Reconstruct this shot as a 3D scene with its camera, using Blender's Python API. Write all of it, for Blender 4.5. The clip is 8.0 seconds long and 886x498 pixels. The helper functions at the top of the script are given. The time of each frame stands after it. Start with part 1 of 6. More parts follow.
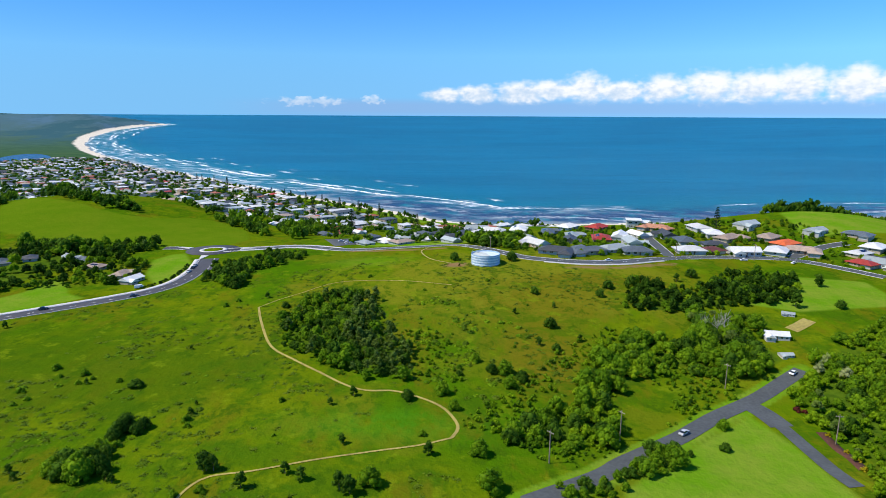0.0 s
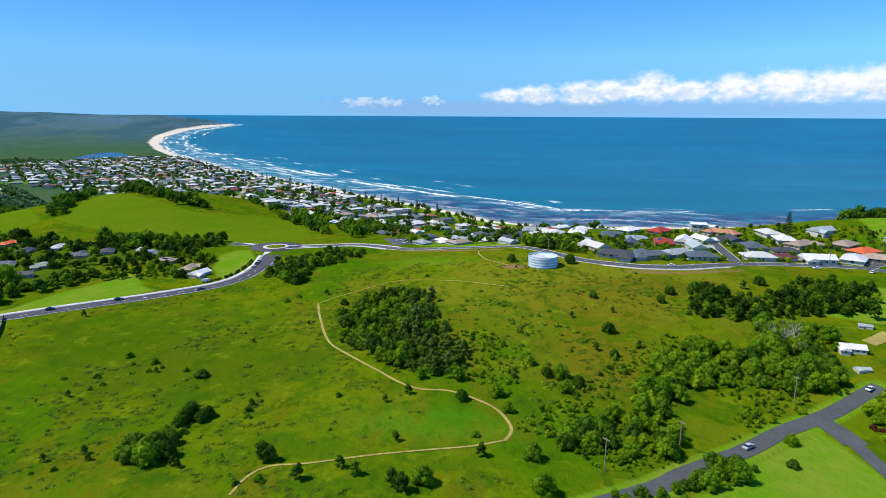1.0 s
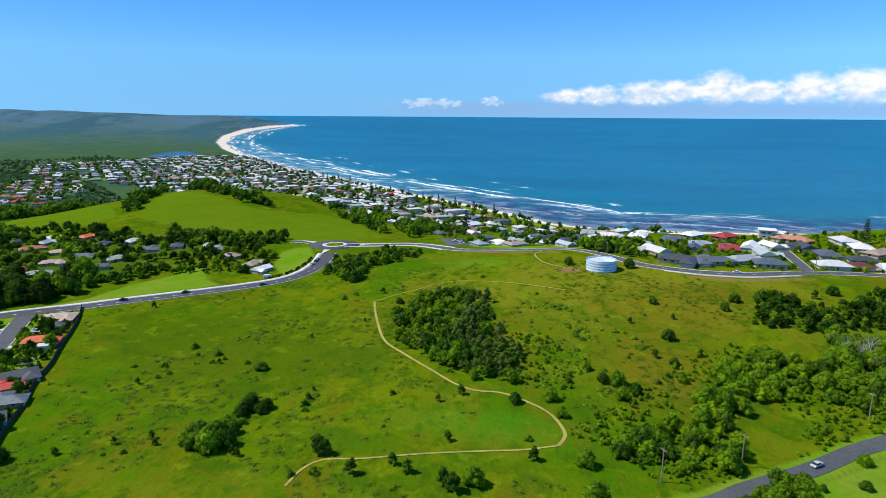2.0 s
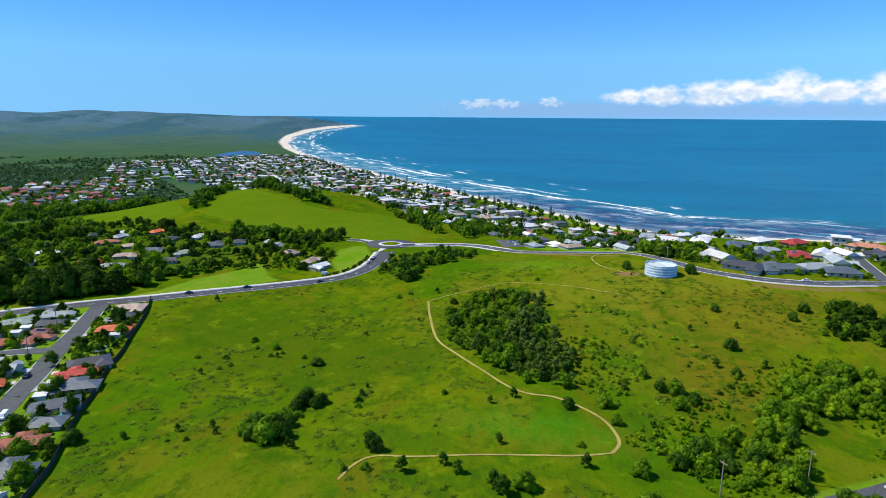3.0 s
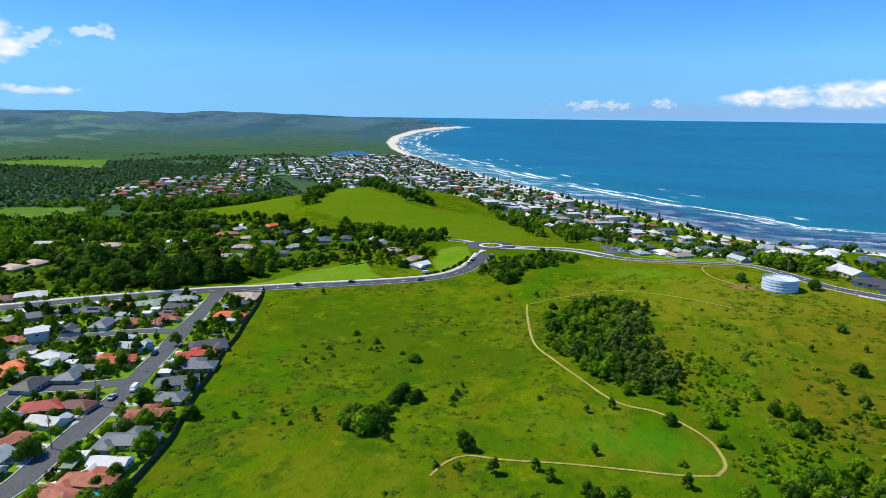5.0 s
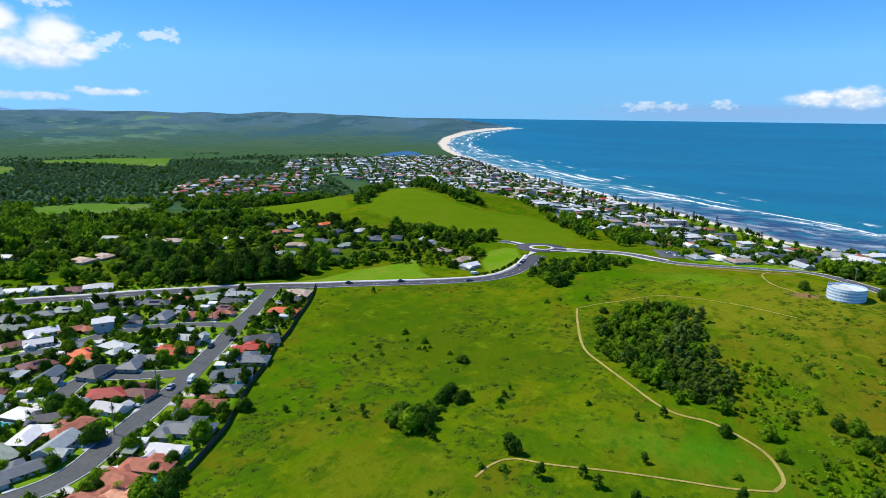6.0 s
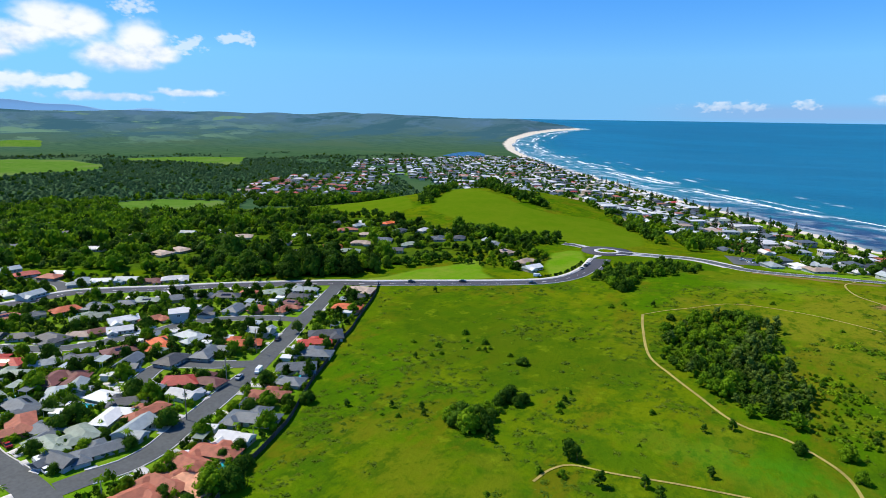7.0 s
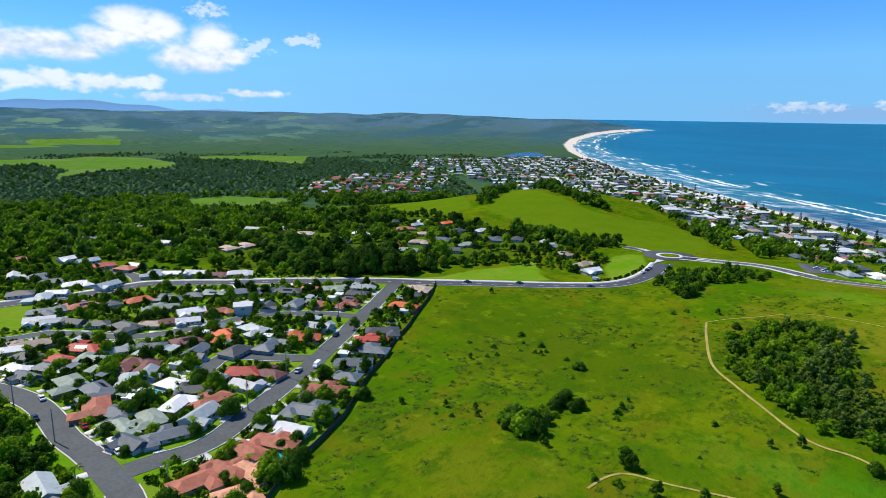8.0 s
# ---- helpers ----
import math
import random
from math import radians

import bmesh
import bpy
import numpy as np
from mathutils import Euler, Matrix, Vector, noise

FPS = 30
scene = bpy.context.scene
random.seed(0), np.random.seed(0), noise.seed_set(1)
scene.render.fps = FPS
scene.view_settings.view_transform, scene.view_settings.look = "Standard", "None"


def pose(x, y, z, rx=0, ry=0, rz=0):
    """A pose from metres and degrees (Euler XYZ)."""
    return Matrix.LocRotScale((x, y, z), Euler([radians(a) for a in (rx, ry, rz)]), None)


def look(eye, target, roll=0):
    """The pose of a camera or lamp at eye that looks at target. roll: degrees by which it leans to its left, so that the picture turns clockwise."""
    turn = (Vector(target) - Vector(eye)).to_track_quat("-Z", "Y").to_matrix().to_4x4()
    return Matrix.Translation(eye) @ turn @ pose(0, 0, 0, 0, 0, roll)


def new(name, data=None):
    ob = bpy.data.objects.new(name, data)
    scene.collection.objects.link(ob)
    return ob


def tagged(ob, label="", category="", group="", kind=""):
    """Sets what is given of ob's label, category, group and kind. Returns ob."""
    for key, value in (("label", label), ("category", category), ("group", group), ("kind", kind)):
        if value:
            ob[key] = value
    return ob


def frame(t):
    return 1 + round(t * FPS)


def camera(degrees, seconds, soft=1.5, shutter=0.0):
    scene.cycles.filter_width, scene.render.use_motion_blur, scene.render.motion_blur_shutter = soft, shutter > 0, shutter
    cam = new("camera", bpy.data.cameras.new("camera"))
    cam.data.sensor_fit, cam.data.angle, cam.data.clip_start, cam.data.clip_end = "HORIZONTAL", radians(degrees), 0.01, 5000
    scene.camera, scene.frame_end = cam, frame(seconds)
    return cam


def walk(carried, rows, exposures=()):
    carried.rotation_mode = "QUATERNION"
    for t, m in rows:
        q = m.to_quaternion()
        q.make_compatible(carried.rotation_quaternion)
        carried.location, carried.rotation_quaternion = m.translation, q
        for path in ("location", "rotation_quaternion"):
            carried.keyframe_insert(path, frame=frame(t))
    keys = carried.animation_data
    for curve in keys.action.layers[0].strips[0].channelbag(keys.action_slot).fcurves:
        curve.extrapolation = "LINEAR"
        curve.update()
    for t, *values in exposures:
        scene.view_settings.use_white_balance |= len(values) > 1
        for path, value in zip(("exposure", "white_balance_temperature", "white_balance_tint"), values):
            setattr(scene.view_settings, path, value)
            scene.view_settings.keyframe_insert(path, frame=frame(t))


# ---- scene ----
cam = camera(71.2, 8.0, soft=0.6)
# seconds, turn to the left, tilt, roll: the camera hovers and pans
PAN = [(0, 0.00, -12.14, 0.30),
        (0.5, 3.00, -12.13, 0.29),
        (1, 5.39, -12.11, 0.30),
        (1.5, 8.08, -12.08, 0.35),
        (3, 15.88, -12.03, 0.43),
        (3.5, 18.74, -12.01, 0.51),
        (4, 21.32, -12.01, 0.58),
        (4.5, 23.39, -11.99, 0.66),
        (6, 30.04, -11.95, 0.77),
        (6.5, 33.03, -11.96, 0.81),
        (7, 35.95, -11.98, 0.85),
        (7.5, 38.65, -12.00, 0.89),
        (8, 41.36, -12.03, 0.93)]
walk(cam, [(t, pose(0, 0, 140, 90 + tilt, 0, turn) @ pose(0, 0, 0, 0, 0, roll)) for t, turn, tilt, roll in PAN])

# ---- sky, sun, exposure ----
SUN_TURN, SUN_UP = 100.0, 53.0      # degrees to the left of the first view; height
scene.view_settings.exposure = 0.05
sun = new("sun", bpy.data.lights.new("sun", "SUN"))
sun.data.energy, sun.data.angle, sun.data.color = 5.0, radians(0.53), (1.0, 0.91, 0.74)
_a, _e = radians(SUN_TURN), radians(SUN_UP)
sun.matrix_world = look((-math.sin(_a) * math.cos(_e) * 900, math.cos(_a) * math.cos(_e) * 900, math.sin(_e) * 900 + 100), (0, 0, 100))


class Nodes:
    """Short hand for node trees."""

    def __init__(self, tree):
        self.t = tree
        tree.nodes.clear()

    def add(self, kind, **props):
        n = self.t.nodes.new(kind)
        ins = props.pop("ins", {})
        for k, v in props.items():
            setattr(n, k, v)
        for k, v in ins.items():
            self.put(n.inputs[k], v)
        return n

    def put(self, socket, v):
        if isinstance(v, bpy.types.NodeSocket):
            self.t.links.new(v, socket)
        elif isinstance(v, (tuple, list)) and len(v) == 3 and socket.type == "RGBA":
            socket.default_value = (*v, 1)
        else:
            socket.default_value = v

    def math(self, op, a, b=0.0, c=0.0, clamp=False):
        n = self.add("ShaderNodeMath", operation=op, use_clamp=clamp)
        for s, v in zip(n.inputs, (a, b, c)):
            self.put(s, v)
        return n.outputs[0]

    def ramp(self, v, a, b, lo=0.0, hi=1.0):
        n = self.add("ShaderNodeMapRange", interpolation_type="SMOOTHSTEP")
        for s, q in zip(n.inputs, (v, a, b, lo, hi)):
            self.put(s, q)
        return n.outputs[0]

    def mix(self, f, a, b):
        n = self.add("ShaderNodeMix", data_type="RGBA")
        self.put(n.inputs[0], f), self.put(n.inputs[6], a), self.put(n.inputs[7], b)
        return n.outputs[2]

    def noise(self, vec, scale, detail=3.0, rough=0.5, dist=0.0):
        n = self.add("ShaderNodeTexNoise", ins={"Scale": scale, "Detail": detail, "Roughness": rough, "Distortion": dist})
        if vec is not None:
            self.put(n.inputs["Vector"], vec)
        return n.outputs["Fac"]

    def stretch(self, vec, s, loc=(0, 0, 0), rot=(0, 0, 0)):
        n = self.add("ShaderNodeMapping")
        self.put(n.inputs["Vector"], vec)
        n.inputs["Scale"].default_value, n.inputs["Location"].default_value, n.inputs["Rotation"].default_value = s, loc, rot
        return n.outputs[0]


world = bpy.data.worlds.new("sky")
scene.world = world
world.use_nodes = True
w = Nodes(world.node_tree)
sky = w.add("ShaderNodeTexSky", sky_type="NISHITA", sun_disc=False, sun_elevation=_e, sun_rotation=-_a, altitude=100.0, air_density=1.0, dust_density=0.0, ozone_density=5.0)
ray_way = w.add("ShaderNodeTexCoord").outputs["Generated"]
sep = w.add("ShaderNodeSeparateXYZ", ins={0: ray_way})
up_way = w.add("ShaderNodeCombineXYZ", ins={0: sep.outputs[0], 1: sep.outputs[1], 2: w.math("MAXIMUM", sep.outputs[2], 0.09)})
w.put(sky.inputs["Vector"], up_way.outputs[0])
az = w.math("MULTIPLY", w.math("ARCTAN2", w.math("MULTIPLY", sep.outputs[0], -1.0), sep.outputs[1]), 57.2958)
el = w.math("MULTIPLY", w.math("ARCSINE", sep.outputs[2]), 57.2958)
flat = w.add("ShaderNodeCombineXYZ", ins={0: az, 1: el, 2: 0.0}).outputs[0]


def cumulus(puffs, base, rise, seed, scale=0.5, ragged=1.2):
    """Heaped cloud: rounded puffs (bearing, height, half width, half height) with billowing rims over a level base."""
    big = w.noise(w.stretch(flat, (1.0, 1.7, 1.0), (seed, 0, 0)), scale, 2.0, 0.5)
    fine = w.noise(w.stretch(flat, (1.0, 1.5, 1.0), (seed * 3, 0, 0)), scale * 2.6, 4.0, 0.5)
    body = None
    for a, e, wide, tall in puffs:
        u = w.math("MULTIPLY_ADD", az, 1 / wide, -a / wide)
        v = w.math("MULTIPLY_ADD", el, 1 / tall, -e / tall)
        d = w.math("SUBTRACT", 1.0, w.math("SQRT", w.math("ADD", w.math("MULTIPLY", u, u), w.math("MULTIPLY", v, v))))
        body = d if body is None else w.math("MAXIMUM", body, d)
    billow = w.math("ADD", w.math("MULTIPLY_ADD", big, 1.3, -0.65), w.math("MULTIPLY_ADD", fine, 0.55, -0.275))
    m = w.ramp(w.math("MULTIPLY_ADD", billow, ragged, body), -0.12, 0.6)
    m = w.math("MULTIPLY", m, w.ramp(w.math("MULTIPLY_ADD", fine, 0.9, el), base - 0.1, base + 0.9))
    lit = w.math("ADD", w.math("MULTIPLY_ADD", el, 0.75 / rise, -0.75 * base / rise), w.math("ADD", w.math("MULTIPLY_ADD", fine, 0.9, -0.45), w.math("MULTIPLY_ADD", big, 1.3, -0.5)))
    return m, lit


tint = w.mix(w.ramp(el, 0.0, 16.0), (0.61, 1.03, 1.40), (0.36, 1.03, 1.75))
hue = w.add("ShaderNodeMix", data_type="RGBA", blend_type="MULTIPLY", ins={0: 1.0, 6: sky.outputs[0], 7: tint}).outputs[2]
# a dull veil of far haze under the sea clouds
veil = w.math("MULTIPLY", w.ramp(el, 1.7, 0.9), w.math("MULTIPLY", w.ramp(az, 22.0, 8.0), w.ramp(el, -0.1, 0.5, 0.35, 1.0)))
glow = w.ramp(az, -45.0, 60.0, 1.14, 0.88)
hue = w.add("ShaderNodeMix", data_type="RGBA", blend_type="MULTIPLY", ins={0: 1.0, 6: hue, 7: w.add("ShaderNodeCombineColor", ins={0: glow, 1: glow, 2: glow}).outputs[0]}).outputs[2]
shade = w.mix(w.math("MULTIPLY", veil, 0.55), hue, (2.9, 4.3, 7.4))
SEA_BANK = [(0, 1.8, 2.2, 0.7), (-3, 1.9, 2.5, 0.9), (-7, 2.0, 3, 1.1), (-10, 2.2, 3, 1.0), (-12.6, 2.4, 2.2, 1.5), (-15.5, 2.1, 3, 1.0), (-19, 2.3, 3, 1.3), (-22.6, 2.4, 2.6, 1.6), (-26, 2.4, 3, 1.5),
            (-29, 2.5, 2.6, 1.6), (-33, 2.4, 3, 1.6), (-38, 2.6, 5, 1.7), (-48, 2.6, 8, 2.0), (-62, 2.6, 9, 2.0)]
LAND_HEAPS = [(67.2, 6.6, 3.2, 1.7), (69.4, 5.6, 2.2, 1.3), (65.4, 6.6, 2.2, 1.4), (73.5, 5.0, 3.2, 1.2), (76, 4.8, 3.0, 1.3), (71.3, 4.6, 2.0, 1.0), (79, 5.6, 4, 1.8), (85, 6, 5, 2.0)]
NEAR_HEAP = [(61.2, 5.5, 2.4, 1.9), (63.6, 4.5, 2.4, 1.3), (60, 4.8, 1.8, 1.0), (61.8, 4.0, 2.4, 0.9)]
LOW_BANK = [(74, 2.4, 5, 0.8), (70, 2.3, 3.5, 0.8), (67, 2.4, 2, 0.6), (80, 2.4, 6, 0.9), (90, 3, 8, 1.5), (58.5, 1.7, 3, 0.35), (64, 1.3, 5, 0.4)]
WISPS = [(53.8, 6.2, 1.3, 0.55), (57.8, 5.5, 1.5, 0.6), (61.5, 8.2, 1.6, 0.6), (12, 1.2, 3.2, 0.42), (6.2, 1.4, 0.9, 0.35)]
for puffs, base, rise, seed, scale, ragged, thick in ((LOW_BANK, 0.9, 2.0, 5.0, 0.5, 1.5, 0.75), (WISPS, 0.4, 3.0, 9.0, 0.9, 2.2, 0.5), (LAND_HEAPS, 3.5, 3.6, 3.0, 0.5, 0.55, 0.92), (NEAR_HEAP, 2.8, 3.4, 14.0, 0.5, 0.5, 0.92), (SEA_BANK, 1.1, 2.2, 21.0, 0.7, 0.7, 0.95)):
    m, lit = cumulus(puffs, base, rise, seed, scale, ragged)
    tone = w.mix(w.ramp(lit, 0.1, 0.85), (5.8, 7.2, 9.0), (9.9, 10.0, 10.3))
    shade = w.mix(w.math("MULTIPLY", m, thick), shade, tone)
back = w.add("ShaderNodeBackground", ins={"Color": shade, "Strength": 0.1})
w.add("ShaderNodeOutputWorld", ins={"Surface": back.outputs[0]})

# ---- materials ----
MATS = {}


def material(name):
    m = bpy.data.materials.new(name)
    m.use_nodes = True
    n = Nodes(m.node_tree)
    bsdf = n.add("ShaderNodeBsdfPrincipled")
    n.add("ShaderNodeOutputMaterial", ins={"Surface": bsdf.outputs[0]})
    MATS[name] = m
    return m, n, bsdf


def place(n):
    return n.add("ShaderNodeNewGeometry").outputs["Position"]


def relief(n, bsdf, h, strength, distance):
    b = n.add("ShaderNodeBump", ins={"Strength": strength, "Distance": distance, "Height": h})
    n.put(bsdf.inputs["Normal"], b.outputs[0])


def attr(n, name):
    return n.add("ShaderNodeAttribute", attribute_name=name).outputs["Fac"]


def simple(name, colour, rough=0.6, metal=0.0, grain=0.0, scale=1.0, vary=0.0, spec=0.5):
    """A plain surface with grain and stains at two scales."""
    m, n, b = material(name)
    p = place(n)
    f = n.math("ADD", n.math("MULTIPLY", n.noise(p, scale, 4.0), 0.6), n.math("MULTIPLY", n.noise(p, scale * 0.13, 2.0), 0.4))
    k = n.ramp(f, 0.3, 0.7, 1 - grain, 1 + grain)
    if vary:
        r = n.add("ShaderNodeObjectInfo").outputs["Random"]
        k = n.math("MULTIPLY", k, n.ramp(r, 0, 1, 1 - vary, 1 + vary))
    c = n.add("ShaderNodeMix", data_type="RGBA", blend_type="MULTIPLY", ins={0: 1.0, 6: colour})
    comb = n.add("ShaderNodeCombineColor", ins={0: k, 1: k, 2: k})
    n.put(c.inputs[7], comb.outputs[0])
    n.put(b.inputs["Base Color"], c.outputs[2])
    b.inputs["Roughness"].default_value, b.inputs["Metallic"].default_value = rough, metal
    b.inputs["Specular IOR Level"].default_value = spec
    return m


# land: meadow, lawn, sand, wood floor and bare earth, mixed by what grows where; far land has haze painted in
m, n, b = material("land")
p = place(n)
n1, n2, n3, n4 = n.noise(p, 0.012, 5.0, 0.6), n.noise(p, 0.05, 5.0, 0.65), n.noise(p, 0.35, 4.0, 0.6), n.noise(p, 1.6, 2.0, 0.6)
n5 = n.noise(n.stretch(p, (1.0, 0.6, 1.0), (13, 5, 0), (0, 0, 0.5)), 0.13, 5.0, 0.7)
mead = n.mix(n.ramp(n1, 0.38, 0.62), (0.056, 0.140, 0.002), (0.118, 0.166, 0.003))
mead = n.mix(n.ramp(n2, 0.48, 0.66), mead, (0.045, 0.112, 0.003))
mead = n.mix(n.math("MULTIPLY", n.ramp(n.noise(n.stretch(p, (1.0, 0.45, 1), (40, 0, 0), (0, 0, 0.6)), 0.045, 5.0, 0.7), 0.5, 0.62), 0.75), mead, (0.118, 0.122, 0.005))
mead = n.mix(n.math("MULTIPLY", n.ramp(n.noise(p, 0.021, 4.0, 0.6), 0.52, 0.62), 0.7), mead, (0.122, 0.150, 0.006))
mead = n.mix(n.math("MULTIPLY", n.ramp(n.math("ADD", n2, n.math("MULTIPLY", attr(n, "dry"), 0.55)), 0.62, 0.92), 0.85), mead, (0.165, 0.175, 0.010))
mead = n.mix(n.math("MULTIPLY", n.ramp(n.math("ADD", n.math("MULTIPLY_ADD", n2, 1.4, -0.7), attr(n, "rank")), 0.25, 0.75), 0.7), mead, (0.052, 0.106, 0.003))
mead = n.mix(n.ramp(n.math("ADD", n.math("MULTIPLY_ADD", n5, 1.1, -0.55), attr(n, "brown")), 0.4, 0.85), mead, (0.138, 0.130, 0.007))
mead = n.mix(n.math("MULTIPLY", n.ramp(n.noise(n.stretch(p, (0.8, 1.2, 1), (3, 91, 0), (0, 0, -0.4)), 0.03, 6.0, 0.72), 0.53, 0.62), 0.65), mead, (0.050, 0.118, 0.003))
mead = n.mix(n.math("MULTIPLY", n.ramp(n5, 0.52, 0.64), 0.8), mead, (0.040, 0.096, 0.003))
mead = n.mix(n.math("MULTIPLY", n.ramp(n.noise(n.stretch(p, (1, 1, 1), (71, 0, 0)), 0.09, 5.0, 0.7), 0.56, 0.66), 0.6), mead, (0.150, 0.215, 0.006))
mead = n.mix(n.math("MULTIPLY", n.ramp(n3, 0.52, 0.72), 0.5), mead, (0.046, 0.100, 0.003))
mead = n.mix(n.math("MULTIPLY", attr(n, "lush"), n.ramp(n5, 0.3, 0.55)), mead, (0.045, 0.215, 0.008))
mead = n.mix(n.math("MULTIPLY", n.ramp(n4, 0.58, 0.8), 0.2), mead, (0.19, 0.22, 0.020))
lawn = n.mix(n.ramp(n2, 0.3, 0.7), (0.105, 0.245, 0.006), (0.175, 0.255, 0.022))
pasture = n.mix(n.ramp(n2, 0.3, 0.7), (0.085, 0.165, 0.004), (0.110, 0.175, 0.006))
pasture = n.mix(n.math("MULTIPLY", n.ramp(n3, 0.45, 0.75), 0.3), pasture, (0.060, 0.130, 0.005))
lawn = n.mix(n.math("MULTIPLY", n.ramp(n3, 0.5, 0.75), 0.3), lawn, (0.08, 0.16, 0.015))
wood = n.mix(n.ramp(n3, 0.3, 0.7), (0.040, 0.085, 0.006), (0.075, 0.135, 0.008))
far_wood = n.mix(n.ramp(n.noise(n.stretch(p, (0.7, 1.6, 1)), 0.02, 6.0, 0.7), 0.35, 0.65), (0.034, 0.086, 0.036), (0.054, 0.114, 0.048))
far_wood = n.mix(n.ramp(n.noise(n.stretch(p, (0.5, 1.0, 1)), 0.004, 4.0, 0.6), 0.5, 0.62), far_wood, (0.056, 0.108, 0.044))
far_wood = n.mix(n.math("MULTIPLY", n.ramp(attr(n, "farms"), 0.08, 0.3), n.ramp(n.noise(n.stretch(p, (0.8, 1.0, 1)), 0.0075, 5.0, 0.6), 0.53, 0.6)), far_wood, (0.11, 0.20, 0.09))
# distance haze painted into the far land as a bluer base colour
far_wood = n.mix(n.math("MULTIPLY", attr(n, "far_haze"), n.ramp(n.noise(p, 0.006, 5.0, 0.65), 0.45, 0.62, 0.75, 1.0)), far_wood, (0.075, 0.150, 0.205))
far_wood = n.mix(n.math("MULTIPLY", n.ramp(attr(n, "far_haze"), 0.1, 0.5), n.ramp(n.noise(n.stretch(p, (1.0, 0.5, 1.0), (500, 0, 0)), 0.0045, 5.0, 0.65), 0.48, 0.6)), far_wood, (0.040, 0.105, 0.125))
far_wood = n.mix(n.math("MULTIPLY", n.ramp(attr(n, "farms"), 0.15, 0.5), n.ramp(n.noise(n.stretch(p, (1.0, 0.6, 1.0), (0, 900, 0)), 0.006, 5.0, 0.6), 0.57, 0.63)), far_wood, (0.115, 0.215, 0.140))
sand = n.mix(n.ramp(n3, 0.3, 0.7), (0.74, 0.68, 0.56), (0.64, 0.57, 0.44))
earth = n.mix(n.ramp(n3, 0.3, 0.7), (0.24, 0.13, 0.06), (0.20, 0.15, 0.06))
c = n.mix(n.ramp(attr(n, "pasture"), 0.35, 0.65), n.mix(n.ramp(attr(n, "lawn"), 0.35, 0.65), mead, lawn), pasture)
c = n.mix(n.ramp(n.math("ADD", attr(n, "wood"), n.math("MULTIPLY_ADD", n2, 0.5, -0.25)), 0.4, 0.6), c, wood)
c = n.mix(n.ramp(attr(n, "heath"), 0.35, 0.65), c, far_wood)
field = n.mix(n.ramp(n2, 0.3, 0.7), (0.075, 0.178, 0.018), (0.110, 0.205, 0.030))
field = n.mix(n.ramp(n.noise(p, 0.008, 3.0), 0.5, 0.62), field, (0.125, 0.195, 0.045))
c = n.mix(n.ramp(n.math("ADD", attr(n, "field"), n.math("MULTIPLY_ADD", n.noise(p, 0.012, 4.0, 0.6), 1.2, -0.6)), 0.45, 0.55), c, field)
c = n.mix(n.ramp(n.math("ADD", attr(n, "earth"), n.math("MULTIPLY_ADD", n2, 0.8, -0.4)), 0.45, 0.75), c, earth)
c = n.mix(n.ramp(n.math("ADD", attr(n, "sand"), n.math("MULTIPLY_ADD", n2, 0.4, -0.2)), 0.4, 0.6), c, sand)
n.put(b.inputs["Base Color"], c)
b.inputs["Roughness"].default_value, b.inputs["Specular IOR Level"].default_value = 0.95, 0.0
relief(n, b, n.math("ADD", n.math("ADD", n3, n5), n.math("MULTIPLY", n4, 0.2)), 0.45, 1.2)

# sea: deep blue, greener shallows, dark reef, lines of breaking surf
m, n, b = material("sea")
p = place(n)
off = attr(n, "off")
wob = n.noise(p, 0.012, 4.0, 0.6)
o2 = n.math("ADD", off, n.math("MULTIPLY_ADD", wob, 90.0, -45.0))
deep = n.mix(n.ramp(n.noise(n.stretch(p, (0.3, 1.0, 1)), 0.004, 4.0), 0.35, 0.65), (0.001, 0.110, 0.188), (0.001, 0.142, 0.240))
deep = n.mix(n.ramp(n.noise(n.stretch(p, (0.18, 1.0, 1), (0, 0, 0), (0, 0, 0.25)), 0.028, 4.0, 0.6), 0.45, 0.75), deep, (0.001, 0.088, 0.165))
c = n.mix(n.ramp(o2, 60, 330), (0.004, 0.150, 0.20), deep)
reef = n.math("MULTIPLY", attr(n, "reef"), n.ramp(n.noise(p, 0.03, 4.0, 0.65), 0.30, 0.55))
c = n.mix(n.math("MULTIPLY", reef, 0.95), c, (0.020, 0.042, 0.105))
c = n.mix(n.ramp(o2, 26, -10), c, (0.20, 0.24, 0.24))
lane = None
frill = n.noise(n.stretch(p, (1.0, 1.0, 1.0)), 0.11, 4.0, 0.7)
surf = attr(n, "surf")
